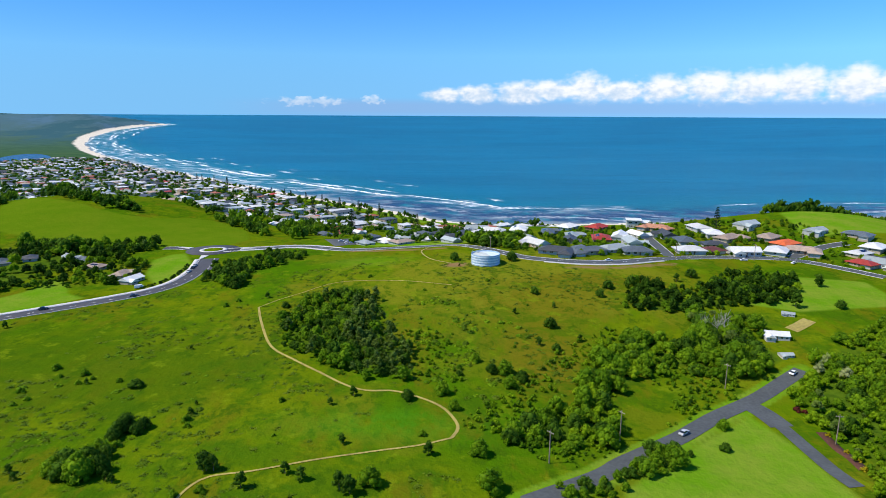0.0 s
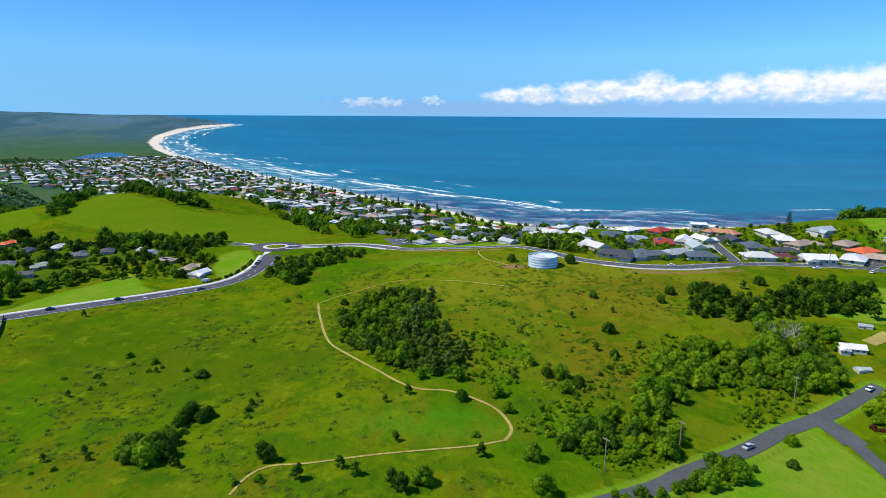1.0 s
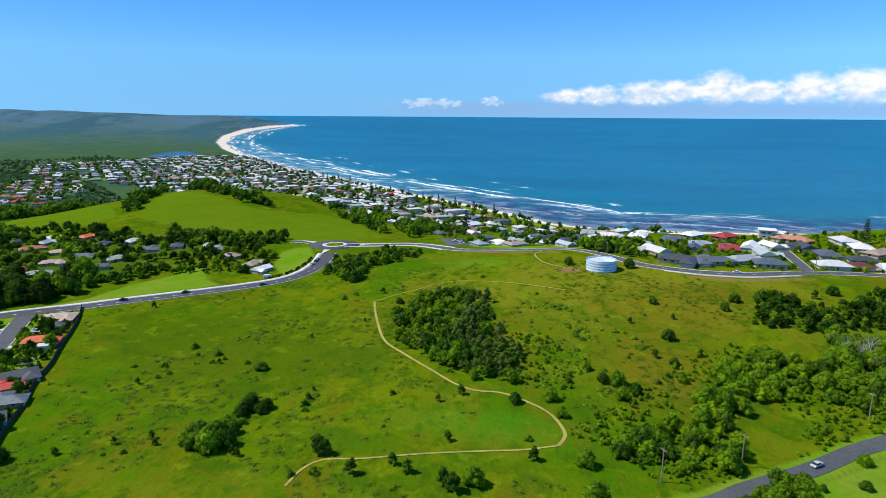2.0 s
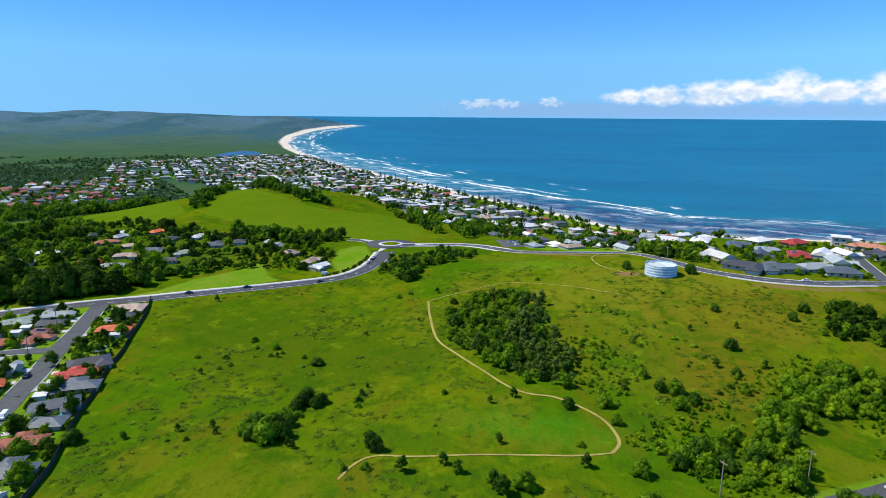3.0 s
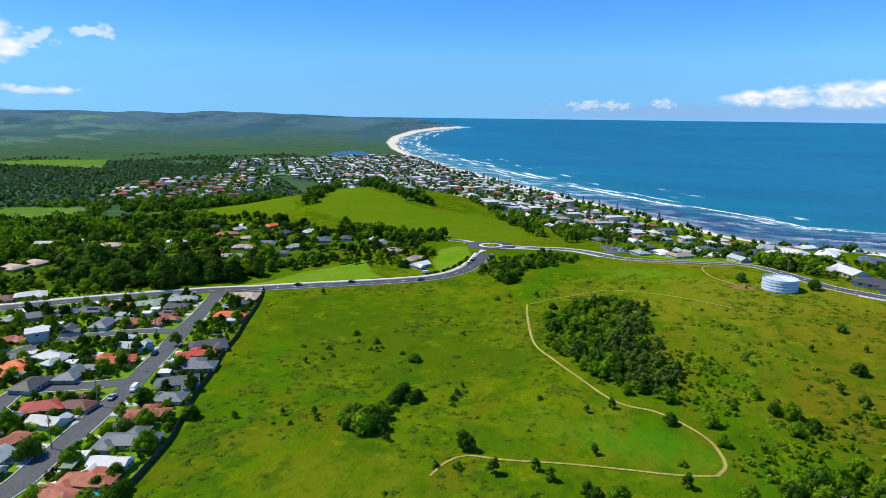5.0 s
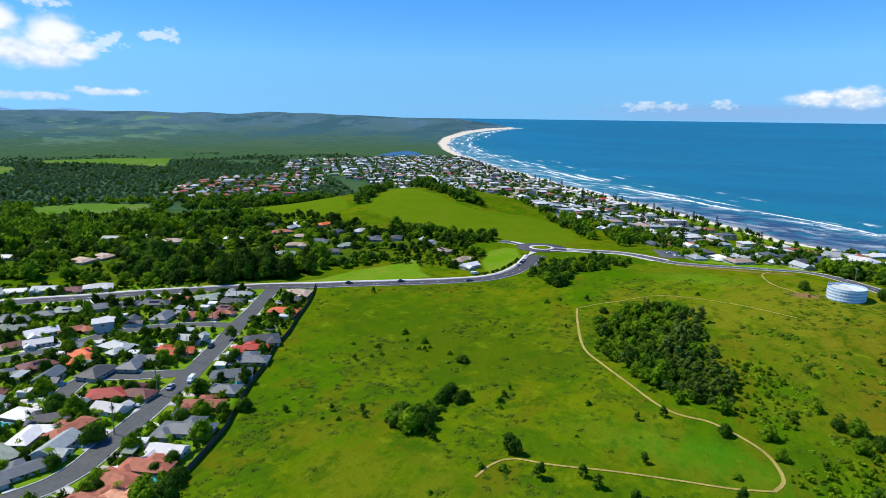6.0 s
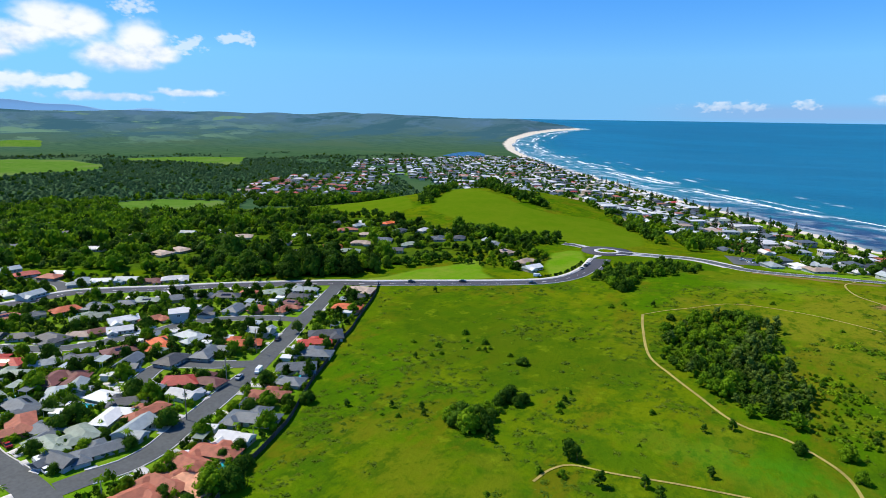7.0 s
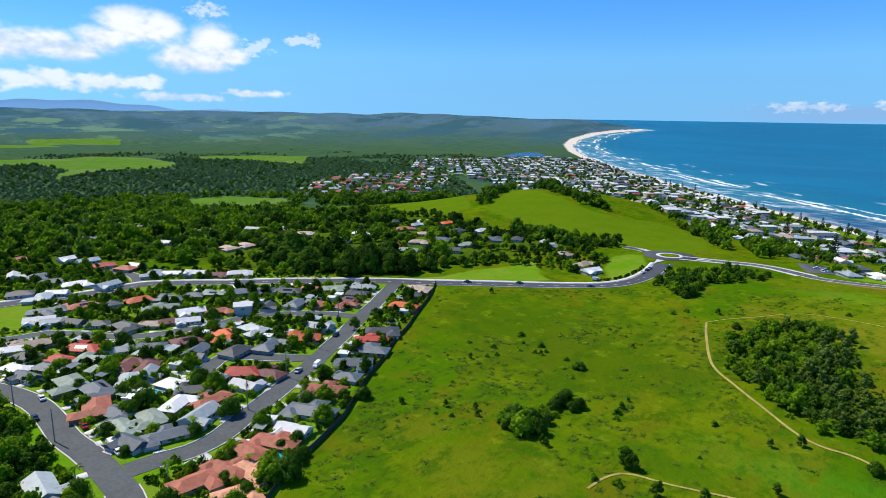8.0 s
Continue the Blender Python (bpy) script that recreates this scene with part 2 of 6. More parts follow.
for at_, wide, lo, reach in ((7, 5, 0.40, 0.006), (34, 4, 0.55, 0.008), (58, 4, 0.56, 0.007), (82, 5, 0.54, 0.006), (104, 6, 0.49, 0.005), (126, 7, 0.47, 0.004), (150, 5, 0.54, 0.006), (178, 5, 0.57, 0.005), (215, 6, 0.59, 0.005), (260, 5, 0.62, 0.005)):
    sway = n.noise(n.stretch(p, (1, 1, 1), (at_, 0, 0)), 0.0045, 3.0)
    d = n.math("ABSOLUTE", n.math("SUBTRACT", n.math("ADD", attr(n, "brk"), n.math("MULTIPLY_ADD", sway, 60.0, -30.0)), float(at_)))
    f = n.ramp(n.math("ADD", d, n.math("MULTIPLY_ADD", frill, -44.0, 21.0)), float(wide), wide * 0.35)
    f = n.math("MULTIPLY", f, n.ramp(n.noise(n.stretch(p, (1, 1, 1), (0, at_ * 7.0, 0)), reach, 3.0, 0.6), lo - 0.03, lo + 0.10))
    lane = f if lane is None else n.math("MAXIMUM", lane, f)
wash = n.math("MULTIPLY", n.ramp(n.noise(n.stretch(p, (0.5, 1.0, 1), (9, 0, 0), (0, 0, 0.75)), 0.03, 6.0, 0.75), 0.47, 0.66), n.ramp(attr(n, "brk"), 150.0, 90.0))
lane = n.math("MULTIPLY", n.math("MAXIMUM", lane, n.math("MULTIPLY", wash, 0.55)), n.math("MULTIPLY", surf, n.math("MULTIPLY_ADD", n.ramp(attr(n, "reef"), 0.3, 0.9), -0.62, 1.0)))
c = n.mix(lane, c, (0.82, 0.86, 0.88))
n.put(b.inputs["Base Color"], c)
n.put(b.inputs["Roughness"], n.ramp(lane, 0, 1, 0.32, 0.9))
b.inputs["Specular IOR Level"].default_value = 0.04
relief(n, b, n.math("ADD", n.noise(n.stretch(p, (0.5, 1.0, 1), (0, 0, 0), (0, 0, 0.3)), 0.06, 5.0, 0.65), n.math("MULTIPLY", n.noise(p, 0.4, 2.0), 0.3)), 0.5, 2.0)

simple("asphalt", (0.070, 0.079, 0.080), 0.85, 0, 0.22, 0.9)
simple("asphalt_new", (0.055, 0.057, 0.066), 0.85, 0, 0.15, 0.9)
simple("concrete", (0.56, 0.55, 0.52), 0.8, 0, 0.12, 0.8)
simple("line_paint", (0.78, 0.78, 0.76), 0.6, 0, 0.12, 2.0)
simple("track", (0.33, 0.27, 0.065), 0.95, 0, 0.25, 0.8)
# ---- the lie of the land ----
COAST = [(700, 900), (478, 850), (240, 823), (64, 809), (-3, 838), (-71, 918), (-151, 1001), (-220, 1069), (-342, 1190), (-463, 1320), (-618, 1494), (-818, 1720), (-1072, 2027), (-1338, 2393), (-1703, 2979), (-2165, 3856), (-2875, 5485), (-3503, 7317), (-3946, 9097), (-4500, 9900), (-9000, 14000), (-60000, 70000)]
EYE = 140.0


def sstep(v, a, b):
    t = np.clip((v - a) / (b - a), 0, 1)
    return t * t * (3 - 2 * t)


def bump(x, y, cx, cy, sx, sy, turn=0.0):
    """A smooth rise of height 1 round (cx, cy)."""
    c, s = math.cos(math.radians(turn)), math.sin(math.radians(turn))
    u, v = (x - cx) * c + (y - cy) * s, -(x - cx) * s + (y - cy) * c
    return np.exp(-(u / sx) ** 2 / 2 - (v / sy) ** 2 / 2)


def inland(x, y):
    """Distance from the waterline in metres, positive on land."""
    x, y = np.asarray(x, float), np.asarray(y, float)
    best, side = np.full(x.shape, 1e9), np.ones(x.shape)
    for (ax, ay), (bx, by) in zip(COAST, COAST[1:]):
        dx, dy = bx - ax, by - ay
        t = np.clip(((x - ax) * dx + (y - ay) * dy) / (dx * dx + dy * dy), 0, 1)
        d = np.hypot(x - ax - t * dx, y - ay - t * dy)
        s = np.where(dx * (y - ay) - dy * (x - ax) >= 0, 1.0, -1.0)
        near = d < best - 1e-6
        best, side = np.where(near, d, best), np.where(near, s, side)
    return best * side


def height(x, y):
    """Height of the land over the sea, before the far distance is drawn in."""
    x, y = np.asarray(x, float), np.asarray(y, float)
    r = np.hypot(x, y)
    az = np.degrees(np.arctan2(-x, y))
    out = 760 + 260 * sstep(az, 2, 32)
    brow = 520 - 90 * sstep(az, -8, 4)
    z = 6 + 38 * (1 - sstep(r, brow, out))
    z = z + 12 * np.where(x > 40, bump(x, y, 40, 365, 150, 70), bump(x, y, 40, 365, 98, 70)) - 7 * bump(x, y, 110, 205, 60, 60)
    z = z + 35 * bump(x, y, -400, 665, 130, 120) + 33 * bump(x, y, 350, 545, 95, 75)
    roll = np.sin(x / 410 + np.sin(y / 530)) * np.sin(y / 370 + 1.3 * np.sin(x / 620))
    z = z + sstep(az, 28, 42) * (20 * sstep(r, 2600, 4200) + 10 * roll * sstep(r, 3000, 4300)) + sstep(r, 4300, 9000) * (108 * sstep(az, 24, 31) + sstep(az, 35, 46) * (14 + 22 * roll))
    z = z + 40 * bump(x, y, -4800, 9250, 420, 900) + 45 * bump(x, y, -7300, 8400, 900, 1000)
    d = inland(x, y)
    return np.where(d > 0, np.minimum(z, 0.3 + 0.045 * d + 0.0012 * d * d), -1.5 + np.maximum(0.03 * d, -4))


def bend(x, y, z):
    """Draws the far distance in: what lies past 3 km keeps its direction but moves closer."""
    x, y, z = np.asarray(x, float), np.asarray(y, float), np.asarray(z, float)
    r = np.hypot(x, y)
    n = np.where(r > 3000, 367.03 / (EYE / np.maximum(r, 1) + 0.075676), r)
    k = n / np.maximum(r, 1e-6)
    return x * k, y * k, EYE - (EYE - z) * k
# ---- land, sea, roads ----

def mesh_object(name, verts, faces, mats, parent=None, index=None, smooth=False):
    me = bpy.data.meshes.new(name)
    me.from_pydata([tuple(v) for v in verts], [], [tuple(f) for f in faces])
    for q in mats:
        me.materials.append(MATS[q])
    if index is not None:
        me.polygons.foreach_set("material_index", np.asarray(index, np.int32))
    if smooth:
        me.polygons.foreach_set("use_smooth", np.ones(len(me.polygons), bool))
    me.update()
    ob = new(name, me)
    ob.parent = parent
    return ob


def fast_mesh(name, verts, quads, mats, index=None, smooth=False):
    """One mesh from arrays of corners (n, 3) and four-cornered faces (m, 4)."""
    me = bpy.data.meshes.new(name)
    verts, quads = np.asarray(verts, np.float32), np.asarray(quads, np.int32)
    k = quads.shape[1]
    me.vertices.add(len(verts)), me.loops.add(quads.size), me.polygons.add(len(quads))
    me.vertices.foreach_set("co", verts.ravel())
    me.loops.foreach_set("vertex_index", quads.ravel())
    me.polygons.foreach_set("loop_start", np.arange(0, quads.size, k, dtype=np.int32))
    for q in mats:
        me.materials.append(MATS[q])
    if index is not None:
        me.polygons.foreach_set("material_index", np.asarray(index, np.int32))
    if smooth:
        me.polygons.foreach_set("use_smooth", np.ones(len(quads), bool))
    me.update(calc_edges=True)
    me.validate()
    return new(name, me)


def set_normals(ob, nx, ny):
    """Shades a sheet by the slope of the true land, before the far distance is drawn in."""
    v = np.column_stack([-nx, -ny, np.ones(len(nx))])
    v /= np.linalg.norm(v, axis=1)[:, None]
    ob.data.normals_split_custom_set_from_vertices(v.tolist())


def put_attr(ob, name, values):
    a = ob.data.attributes.new(name, "FLOAT", "POINT")
    a.data.foreach_set("value", np.asarray(values, np.float32))


def inside(poly, x, y):
    """Which points lie in a polygon."""
    x, y = np.asarray(x, float), np.asarray(y, float)
    r = np.zeros(x.shape, bool)
    for (ax, ay), (bx, by) in zip(poly, poly[1:] + poly[:1]):
        if ay != by:
            r ^= ((ay > y) != (by > y)) & (x < (bx - ax) * (y - ay) / (by - ay) + ax)
    return r


def to_line(pts, x, y):
    """Distance to a polyline."""
    x, y = np.asarray(x, float), np.asarray(y, float)
    best = np.full(x.shape, 1e9)
    for (ax, ay), (bx, by) in zip(pts, pts[1:]):
        dx, dy = bx - ax, by - ay
        t = np.clip(((x - ax) * dx + (y - ay) * dy) / (dx * dx + dy * dy + 1e-9), 0, 1)
        best = np.minimum(best, np.hypot(x - ax - t * dx, y - ay - t * dy))
    return best


def soft_in(poly, x, y, w=6.0):
    d = to_line(poly + poly[:1], x, y)
    return np.clip(0.5 + np.where(inside(poly, x, y), d, -d) / (2 * w), 0, 1)


def smooth_line(pts, step=3.0):
    """A Catmull-Rom line through the points, in even steps."""
    p = [np.array(q, float) for q in pts]
    p = [2 * p[0] - p[1]] + p + [2 * p[-1] - p[-2]]
    out = []
    for i in range(1, len(p) - 2):
        k = max(2, int(np.linalg.norm(p[i + 1] - p[i]) / step))
        for t in np.arange(k) / k:
            a, b_, c_, d_ = p[i - 1:i + 3]
            out.append(0.5 * (2 * b_ + (c_ - a) * t + (2 * a - 5 * b_ + 4 * c_ - d_) * t * t + (3 * b_ - a - 3 * c_ + d_) * t ** 3))
    out.append(p[-2])
    return np.array(out)


def ribbon(name, line, left, right, up, mat, thick=0.0, parent=None, cross=4):
    """A strip draped on the land, between two offsets from its line, with sides where it is thick."""
    line = np.asarray(line, float)
    d = np.gradient(line, axis=0)
    d /= np.linalg.norm(d, axis=1)[:, None] + 1e-9
    nrm = np.stack([-d[:, 1], d[:, 0]], 1)
    offs = list(np.linspace(left, right, cross + 1))
    ups = [up] * len(offs)
    if thick:
        offs, ups = [left] + offs + [right], [up - thick] + ups + [up - thick]
    k = len(offs)
    xy = np.concatenate([(line[:, None, :] + nrm[:, None, :] * np.array(offs)[None, :, None]).reshape(-1, 2)])
    z = height(xy[:, 0], xy[:, 1]) + np.tile(ups, len(line))
    v = np.column_stack(bend(xy[:, 0], xy[:, 1], z))
    i = np.arange(len(line) - 1)[:, None] * k + np.arange(k - 1)[None, :]
    q = np.stack([i, i + k, i + k + 1, i + 1], -1).reshape(-1, 4)
    if left > right:
        q = q[:, ::-1]
    ob = fast_mesh(name, v, q, [mat])
    ob.parent = parent
    return ob


# lines of the roads, in metres
MAIN_ROAD = [(-367, 64), (-363, 77), (-360, 91), (-355, 105), (-353, 121), (-353, 134), (-351, 144), (-340, 159), (-323, 177), (-307, 197), (-289, 216), (-270, 235), (-255, 248), (-239, 260), (-221, 275), (-203, 289), (-187, 301), (-172, 313), (-160, 324), (-153, 336), (-150, 349), (-150, 362), (-151, 375), (-154, 389), (-157, 402)]
ARM_WEST = [(-175, 433), (-183, 436), (-192, 439), (-202, 438)]
ARM_EAST = [(-156, 430), (-143, 434), (-126, 438), (-112, 442), (-98, 439), (-83, 429), (-68, 418), (-52, 415), (-33, 416), (-9, 418), (6, 421), (18, 413), (35, 387), (50, 368), (73, 360), (89, 359), (107, 362), (127, 371), (148, 380), (172, 386), (198, 389), (220, 388), (233, 380), (246, 366), (259, 351)]
RIDGE_SIDE = [(144, 384), (149, 415), (154, 447), (159, 481)]
RIDGE_SIDE_B = [(226, 392), (246, 408), (264, 420), (284, 427)]
FRONT_ROAD = [(22, 142), (44, 156), (54, 165), (76, 182), (96, 199), (117, 213), (134, 226), (145, 234)]
FRONT_ARM = [(110, 208), (114, 204), (115, 190), (115, 174), (115, 163), (116, 155)]
STREET_A = [(-255, 248), (-247, 236), (-230, 208), (-221, 191), (-207, 169), (-198, 153), (-188, 136), (-182, 123), (-176, 111), (-170, 98), (-166, 90), (-163, 83), (-162, 74), (-164, 66), (-165, 58)]
STREET_B = [(-263, 42), (-253, 47), (-242, 51), (-227, 54), (-212, 54), (-196, 53), (-182, 54), (-167, 54), (-153, 53), (-138, 49)]
STREET_C = [(-194, 142), (-205, 132), (-216, 124), (-220, 117), (-216, 110), (-211, 103)]
STREET_D = [(-220, 190), (-235, 182), (-251, 167), (-259, 150), (-259, 135), (-262, 123), (-265, 112), (-272, 100), (-287, 90), (-300, 80), (-303, 70), (-305, 63)]
TRACK = [(5, 316), (-26, 326), (-57, 328), (-75, 312), (-84, 303), (-91, 293), (-84, 273), (-72, 245), (-59, 231), (-46, 219), (-35, 209), (-27, 205), (-17, 205), (-7, 200), (0, 194), (4, 186), (5, 180), (3, 174), (-7, 169), (-20, 165), (-36, 160), (-52, 154), (-63, 151), (-67, 145), (-68, 137)]
FENCE = [(-236, 262), (-220, 240), (-202, 210), (-192, 194), (-184, 178), (-174, 163), (-165, 147), (-158, 136), (-147, 120), (-143, 112), (-138, 101), (-135, 93), (-133, 88), (-129, 82), (-125, 76)]
STREET_E = [(-353, 139), (-365, 145), (-379, 147), (-402, 142)]
ISLAND = (-164, 432)

# the sheet of land: rings round the hovering point, out to the horizon
bear = np.concatenate([np.arange(-46, 88, 0.36), np.arange(88, 314, 3.0)])
rings = np.concatenate([[0.3, 20, 40], np.geomspace(60, 2800, 270), np.geomspace(2860, 60000, 70)])
A, RR = np.meshgrid(np.radians(bear), rings)
gx, gy = -np.sin(A) * RR, np.cos(A) * RR
gz = height(gx, gy)
nr, na = A.shape
ii = np.arange(nr - 1)[:, None] * na + np.arange(na)[None, :]
jj = np.arange(nr - 1)[:, None] * na + (np.arange(na) + 1)[None, :] % na
quads = np.stack([ii, ii + na, jj + na, jj], -1).reshape(-1, 4)
g_in = inland(gx.ravel(), gy.ravel())
quads = quads[(g_in[quads] > -140).any(axis=1)]
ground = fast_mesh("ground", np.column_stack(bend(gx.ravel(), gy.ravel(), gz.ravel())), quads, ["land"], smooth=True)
tagged(ground, "green rolling meadow land with lawns, woods and sandy beach", "ground", kind="structure")
fx, fy = gx.ravel(), gy.ravel()
step_ = 2 + 0.01 * np.hypot(fx, fy)
set_normals(ground, (height(fx + step_, fy) - height(fx - step_, fy)) / (2 * step_), (height(fx, fy + step_) - height(fx, fy - step_)) / (2 * step_))
fr, faz, fin = np.hypot(fx, fy), np.degrees(np.arctan2(-fx, fy)), inland(fx, fy)
beach_w = 16 + 0.008 * fr
put_attr(ground, "sand", np.clip(1.1 - 0.5 * fin / beach_w, 0, 1))
put_attr(ground, "dry", bump(fx, fy, 40, 335, 70, 40) + 0.15 * bump(fx, fy, -10, 290, 50, 40))
put_attr(ground, "rank", 0.8 * bump(fx, fy, -165, 240, 45, 34) + 0.5 * bump(fx, fy, -120, 205, 30, 26) + 0.4 * bump(fx, fy, -80, 225, 20, 25))
put_attr(ground, "brown", 0.22 * bump(fx, fy, 25, 300, 85, 65) + 0.55 * bump(fx, fy, 55, 300, 42, 26) + 0.6 * bump(fx, fy, 42, 244, 22, 22) + 0.7 * bump(fx, fy, 93, 326, 26, 9) + 0.5 * bump(fx, fy, 44, 215, 14, 14) + 0.5 * bump(fx, fy, -20, 250, 16, 30) + 0.4 * bump(fx, fy, -125, 250, 25, 18) + 0.35 * bump(fx, fy, -15, 178, 30, 8))
put_attr(ground, "earth", 0.9 * bump(fx, fy, 8, 352, 9, 6) + np.clip(1 - to_line([(-62, 410), (-20, 403), (0, 405)], fx, fy) / 8, 0, 0.75) + np.clip(1 - to_line([(72, 347), (100, 349), (140, 362)], fx, fy) / 7, 0, 0.7))
LAWNS = [[(-180, 364), (-192, 399), (-187, 417), (-179, 420), (-163, 390), (-154, 366), (-154, 346), (-161, 337), (-168, 345)],
         [(-257, 259), (-244, 276), (-240, 304), (-229, 326), (-228, 350), (-215, 344), (-204, 323), (-190, 315), (-206, 294), (-231, 271)],
         [(40, 120), (50, 150), (80, 178), (108, 200), (112, 180), (113, 150), (110, 120)],
         [(150, 300), (175, 290), (235, 300), (240, 340), (200, 345)], [(262, 440), (300, 450), (390, 450), (400, 545), (330, 560), (285, 520)],
         [(-62, 433), (-20, 422), (10, 430), (40, 430), (20, 445), (-41, 450)], [(-163, 964), (-104, 911), (-43, 864), (30, 800), (10, 780), (-60, 830), (-143, 893)],
         [(-370, 64), (-351, 87), (-323, 80), (-311, 73), (-325, 55)]]
SIDE_PASTURE = [(-550, 520), (-640, 620), (-600, 690), (-466, 570), (-405, 505), (-415, 452), (-470, 445)]
HILL = [(-382, 501), (-414, 564), (-431, 613), (-431, 636), (-398, 622), (-371, 604), (-344, 590), (-319, 571), (-294, 560), (-268, 557), (-248, 565), (-240, 575), (-216, 576), (-202, 564), (-170, 531), (-152, 477), (-163, 444), (-180, 434), (-191, 434), (-212, 445), (-241, 453), (-263, 454), (-294, 458), (-329, 474), (-362, 492)]
lawn_v = np.maximum.reduce([soft_in(q, fx, fy) for q in LAWNS])
put_attr(ground, "pasture", np.maximum(soft_in(HILL, fx, fy, 10), soft_in(SIDE_PASTURE, fx, fy, 10)))
suburb = [(-236, 257), (-128, 83), (-110, 50), (-120, 20), (-420, 20), (-400, 120), (-350, 190), (-300, 225)]
lawn_v = np.maximum(np.maximum(lawn_v, soft_in(suburb, fx, fy)), 0.5 * bump(fx, fy, -45, 370, 45, 26))
lawn_v = np.maximum(lawn_v, np.clip(1.6 - to_line(FRONT_ROAD, fx, fy) / 5, 0, 0.62))     # mown verges
lawn_v = np.maximum(lawn_v, np.clip(1 - np.abs(fin - 52) / 22, 0, 1) * sstep(fx, -330, -260) * (fr < 1500))     # grass along the shore
put_attr(ground, "lawn", lawn_v)
FAR_FIELDS = [[(-2049, 428), (-2042, 477), (-2000, 617), (-2057, 712), (-1920, 821), (-1682, 794), (-1533, 709), (-1540, 542), (-1452, 455), (-1384, 408), (-1519, 454), (-1577, 495), (-1845, 503), (-1814, 422), (-1824, 379)],
              [(-1886, 965), (-1830, 1152), (-1696, 1247), (-1431, 1032), (-1551, 1012), (-1706, 996), (-1770, 905)],
              [(-3171, 844), (-3067, 1202), (-2667, 1033), (-2773, 821), (-2915, 774)], [(-2919, 600), (-2784, 805), (-2651, 822), (-2673, 560)],
              [(-956, 466), (-948, 530), (-857, 588), (-805, 558), (-760, 493), (-778, 433), (-829, 415)], [(-1016, 1162), (-962, 1230), (-896, 1146), (-965, 1104)],
              [(-535, 935), (-480, 900), (-400, 985), (-470, 1050)]]
field_v = np.maximum.reduce([soft_in(q, fx, fy, 14) for q in FAR_FIELDS])
put_attr(ground, "field", field_v)
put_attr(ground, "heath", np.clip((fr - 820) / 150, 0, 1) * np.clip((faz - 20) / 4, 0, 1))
put_attr(ground, "lush", 0.4 * bump(fx, fy, -22, 180, 20, 7) + 0.25 * bump(fx, fy, -10, 186, 14, 6))
# how strongly the land takes the painted haze, growing with distance
put_attr(ground, "far_haze", np.clip((fr - 2300) / 4500, 0, 1))
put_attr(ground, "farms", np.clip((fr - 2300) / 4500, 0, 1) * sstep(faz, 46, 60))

# the sea
sb = np.radians(np.arange(-110, 44, 0.4))
sr = np.concatenate([np.geomspace(560, 2800, 170), np.geomspace(2850, 900000, 90)])
A, RR = np.meshgrid(sb, sr)
sx, sy = (-np.sin(A) * RR).ravel(), (np.cos(A) * RR).ravel()
na = len(sb)
ii = (np.arange(len(sr) - 1)[:, None] * na + np.arange(na - 1)[None, :]).ravel()
quads = np.stack([ii, ii + na, ii + na + 1, ii + 1], -1)
sea = fast_mesh("water", np.column_stack(bend(sx, sy, np.zeros(len(sx)))), quads, ["sea"], smooth=True)
tagged(sea, "deep blue ocean with white lines of breaking surf", "sea", kind="structure")
set_normals(sea, np.zeros(len(sx)), np.zeros(len(sx)))
so = -inland(sx, sy)
put_attr(sea, "off", so)
put_attr(sea, "brk", so - 55 * bump(sx, sy, 110, 1000, 120, 200) + 75 * sstep(sx, 190, 430) + 60 * sstep(so, 120, 200) * sstep(sy, 1400, 1000))
put_attr(sea, "surf", np.clip((so + 5) / 10, 0, 1))
put_attr(sea, "reef", np.clip(1.7 - so / 105, 0, 1) * sstep(sy, 1350, 950))


ROAD_LINES = [MAIN_ROAD, ARM_WEST, ARM_EAST, RIDGE_SIDE, RIDGE_SIDE_B, FRONT_ROAD, FRONT_ARM, STREET_A, STREET_B, STREET_C, STREET_D, STREET_E]


def road(name, pts, wide, mat, label, kerb=True, parent_kind="structure", lift=0.10):
    line = smooth_line(pts)
    ob = ribbon(name, line, -wide / 2, wide / 2, lift, mat)
    tagged(ob, label, "road", kind="structure")
    if kerb:
        clear = np.ones(len(line), bool)      # no kerb across a junction
        for q in ROAD_LINES:
            if q is not pts:
                clear &= to_line(q, line[:, 0], line[:, 1]) > wide / 2 + 5.5
        clear &= np.hypot(line[:, 0] - ISLAND[0], line[:, 1] - ISLAND[1]) > 18
        runs = np.split(np.arange(len(line)), np.where(np.diff(clear.astype(int)) != 0)[0] + 1)
        for run in runs:
            if clear[run[0]] and len(run) > 2:
                for s in (-1, 1):
                    ribbon("kerb", line[run], s * wide / 2, s * (wide / 2 + 0.35), lift + 0.14, "concrete", 0.2, ob, 1)
    return ob, line


main, main_line = road("road", MAIN_ROAD, 9.0, "asphalt_new", "dark asphalt main road with pale concrete kerbs")
flare = main_line[-12:]
ribbon("road_flare", flare, -7.5, 7.0, 0.13, "asphalt_new", 0.0, main)
ribbon("footpath", main_line[:], 5.2, 8.0, 0.22, "concrete", 0.2, main, 2)
road("road", ARM_WEST, 8.0, "asphalt_new", "dark asphalt road leaving the roundabout")
east, east_line = road("road", ARM_EAST, 8.5, "asphalt", "grey asphalt road along the ridge")
near_ = east_line[(east_line[:, 0] < -75)]
for s_ in (-1, 1):
    ribbon("footpath", near_, s_ * 5.0, s_ * 6.9, 0.22, "concrete", 0.2, east, 2)
far_ = east_line[(east_line[:, 0] > 60) & (east_line[:, 0] < 135)]
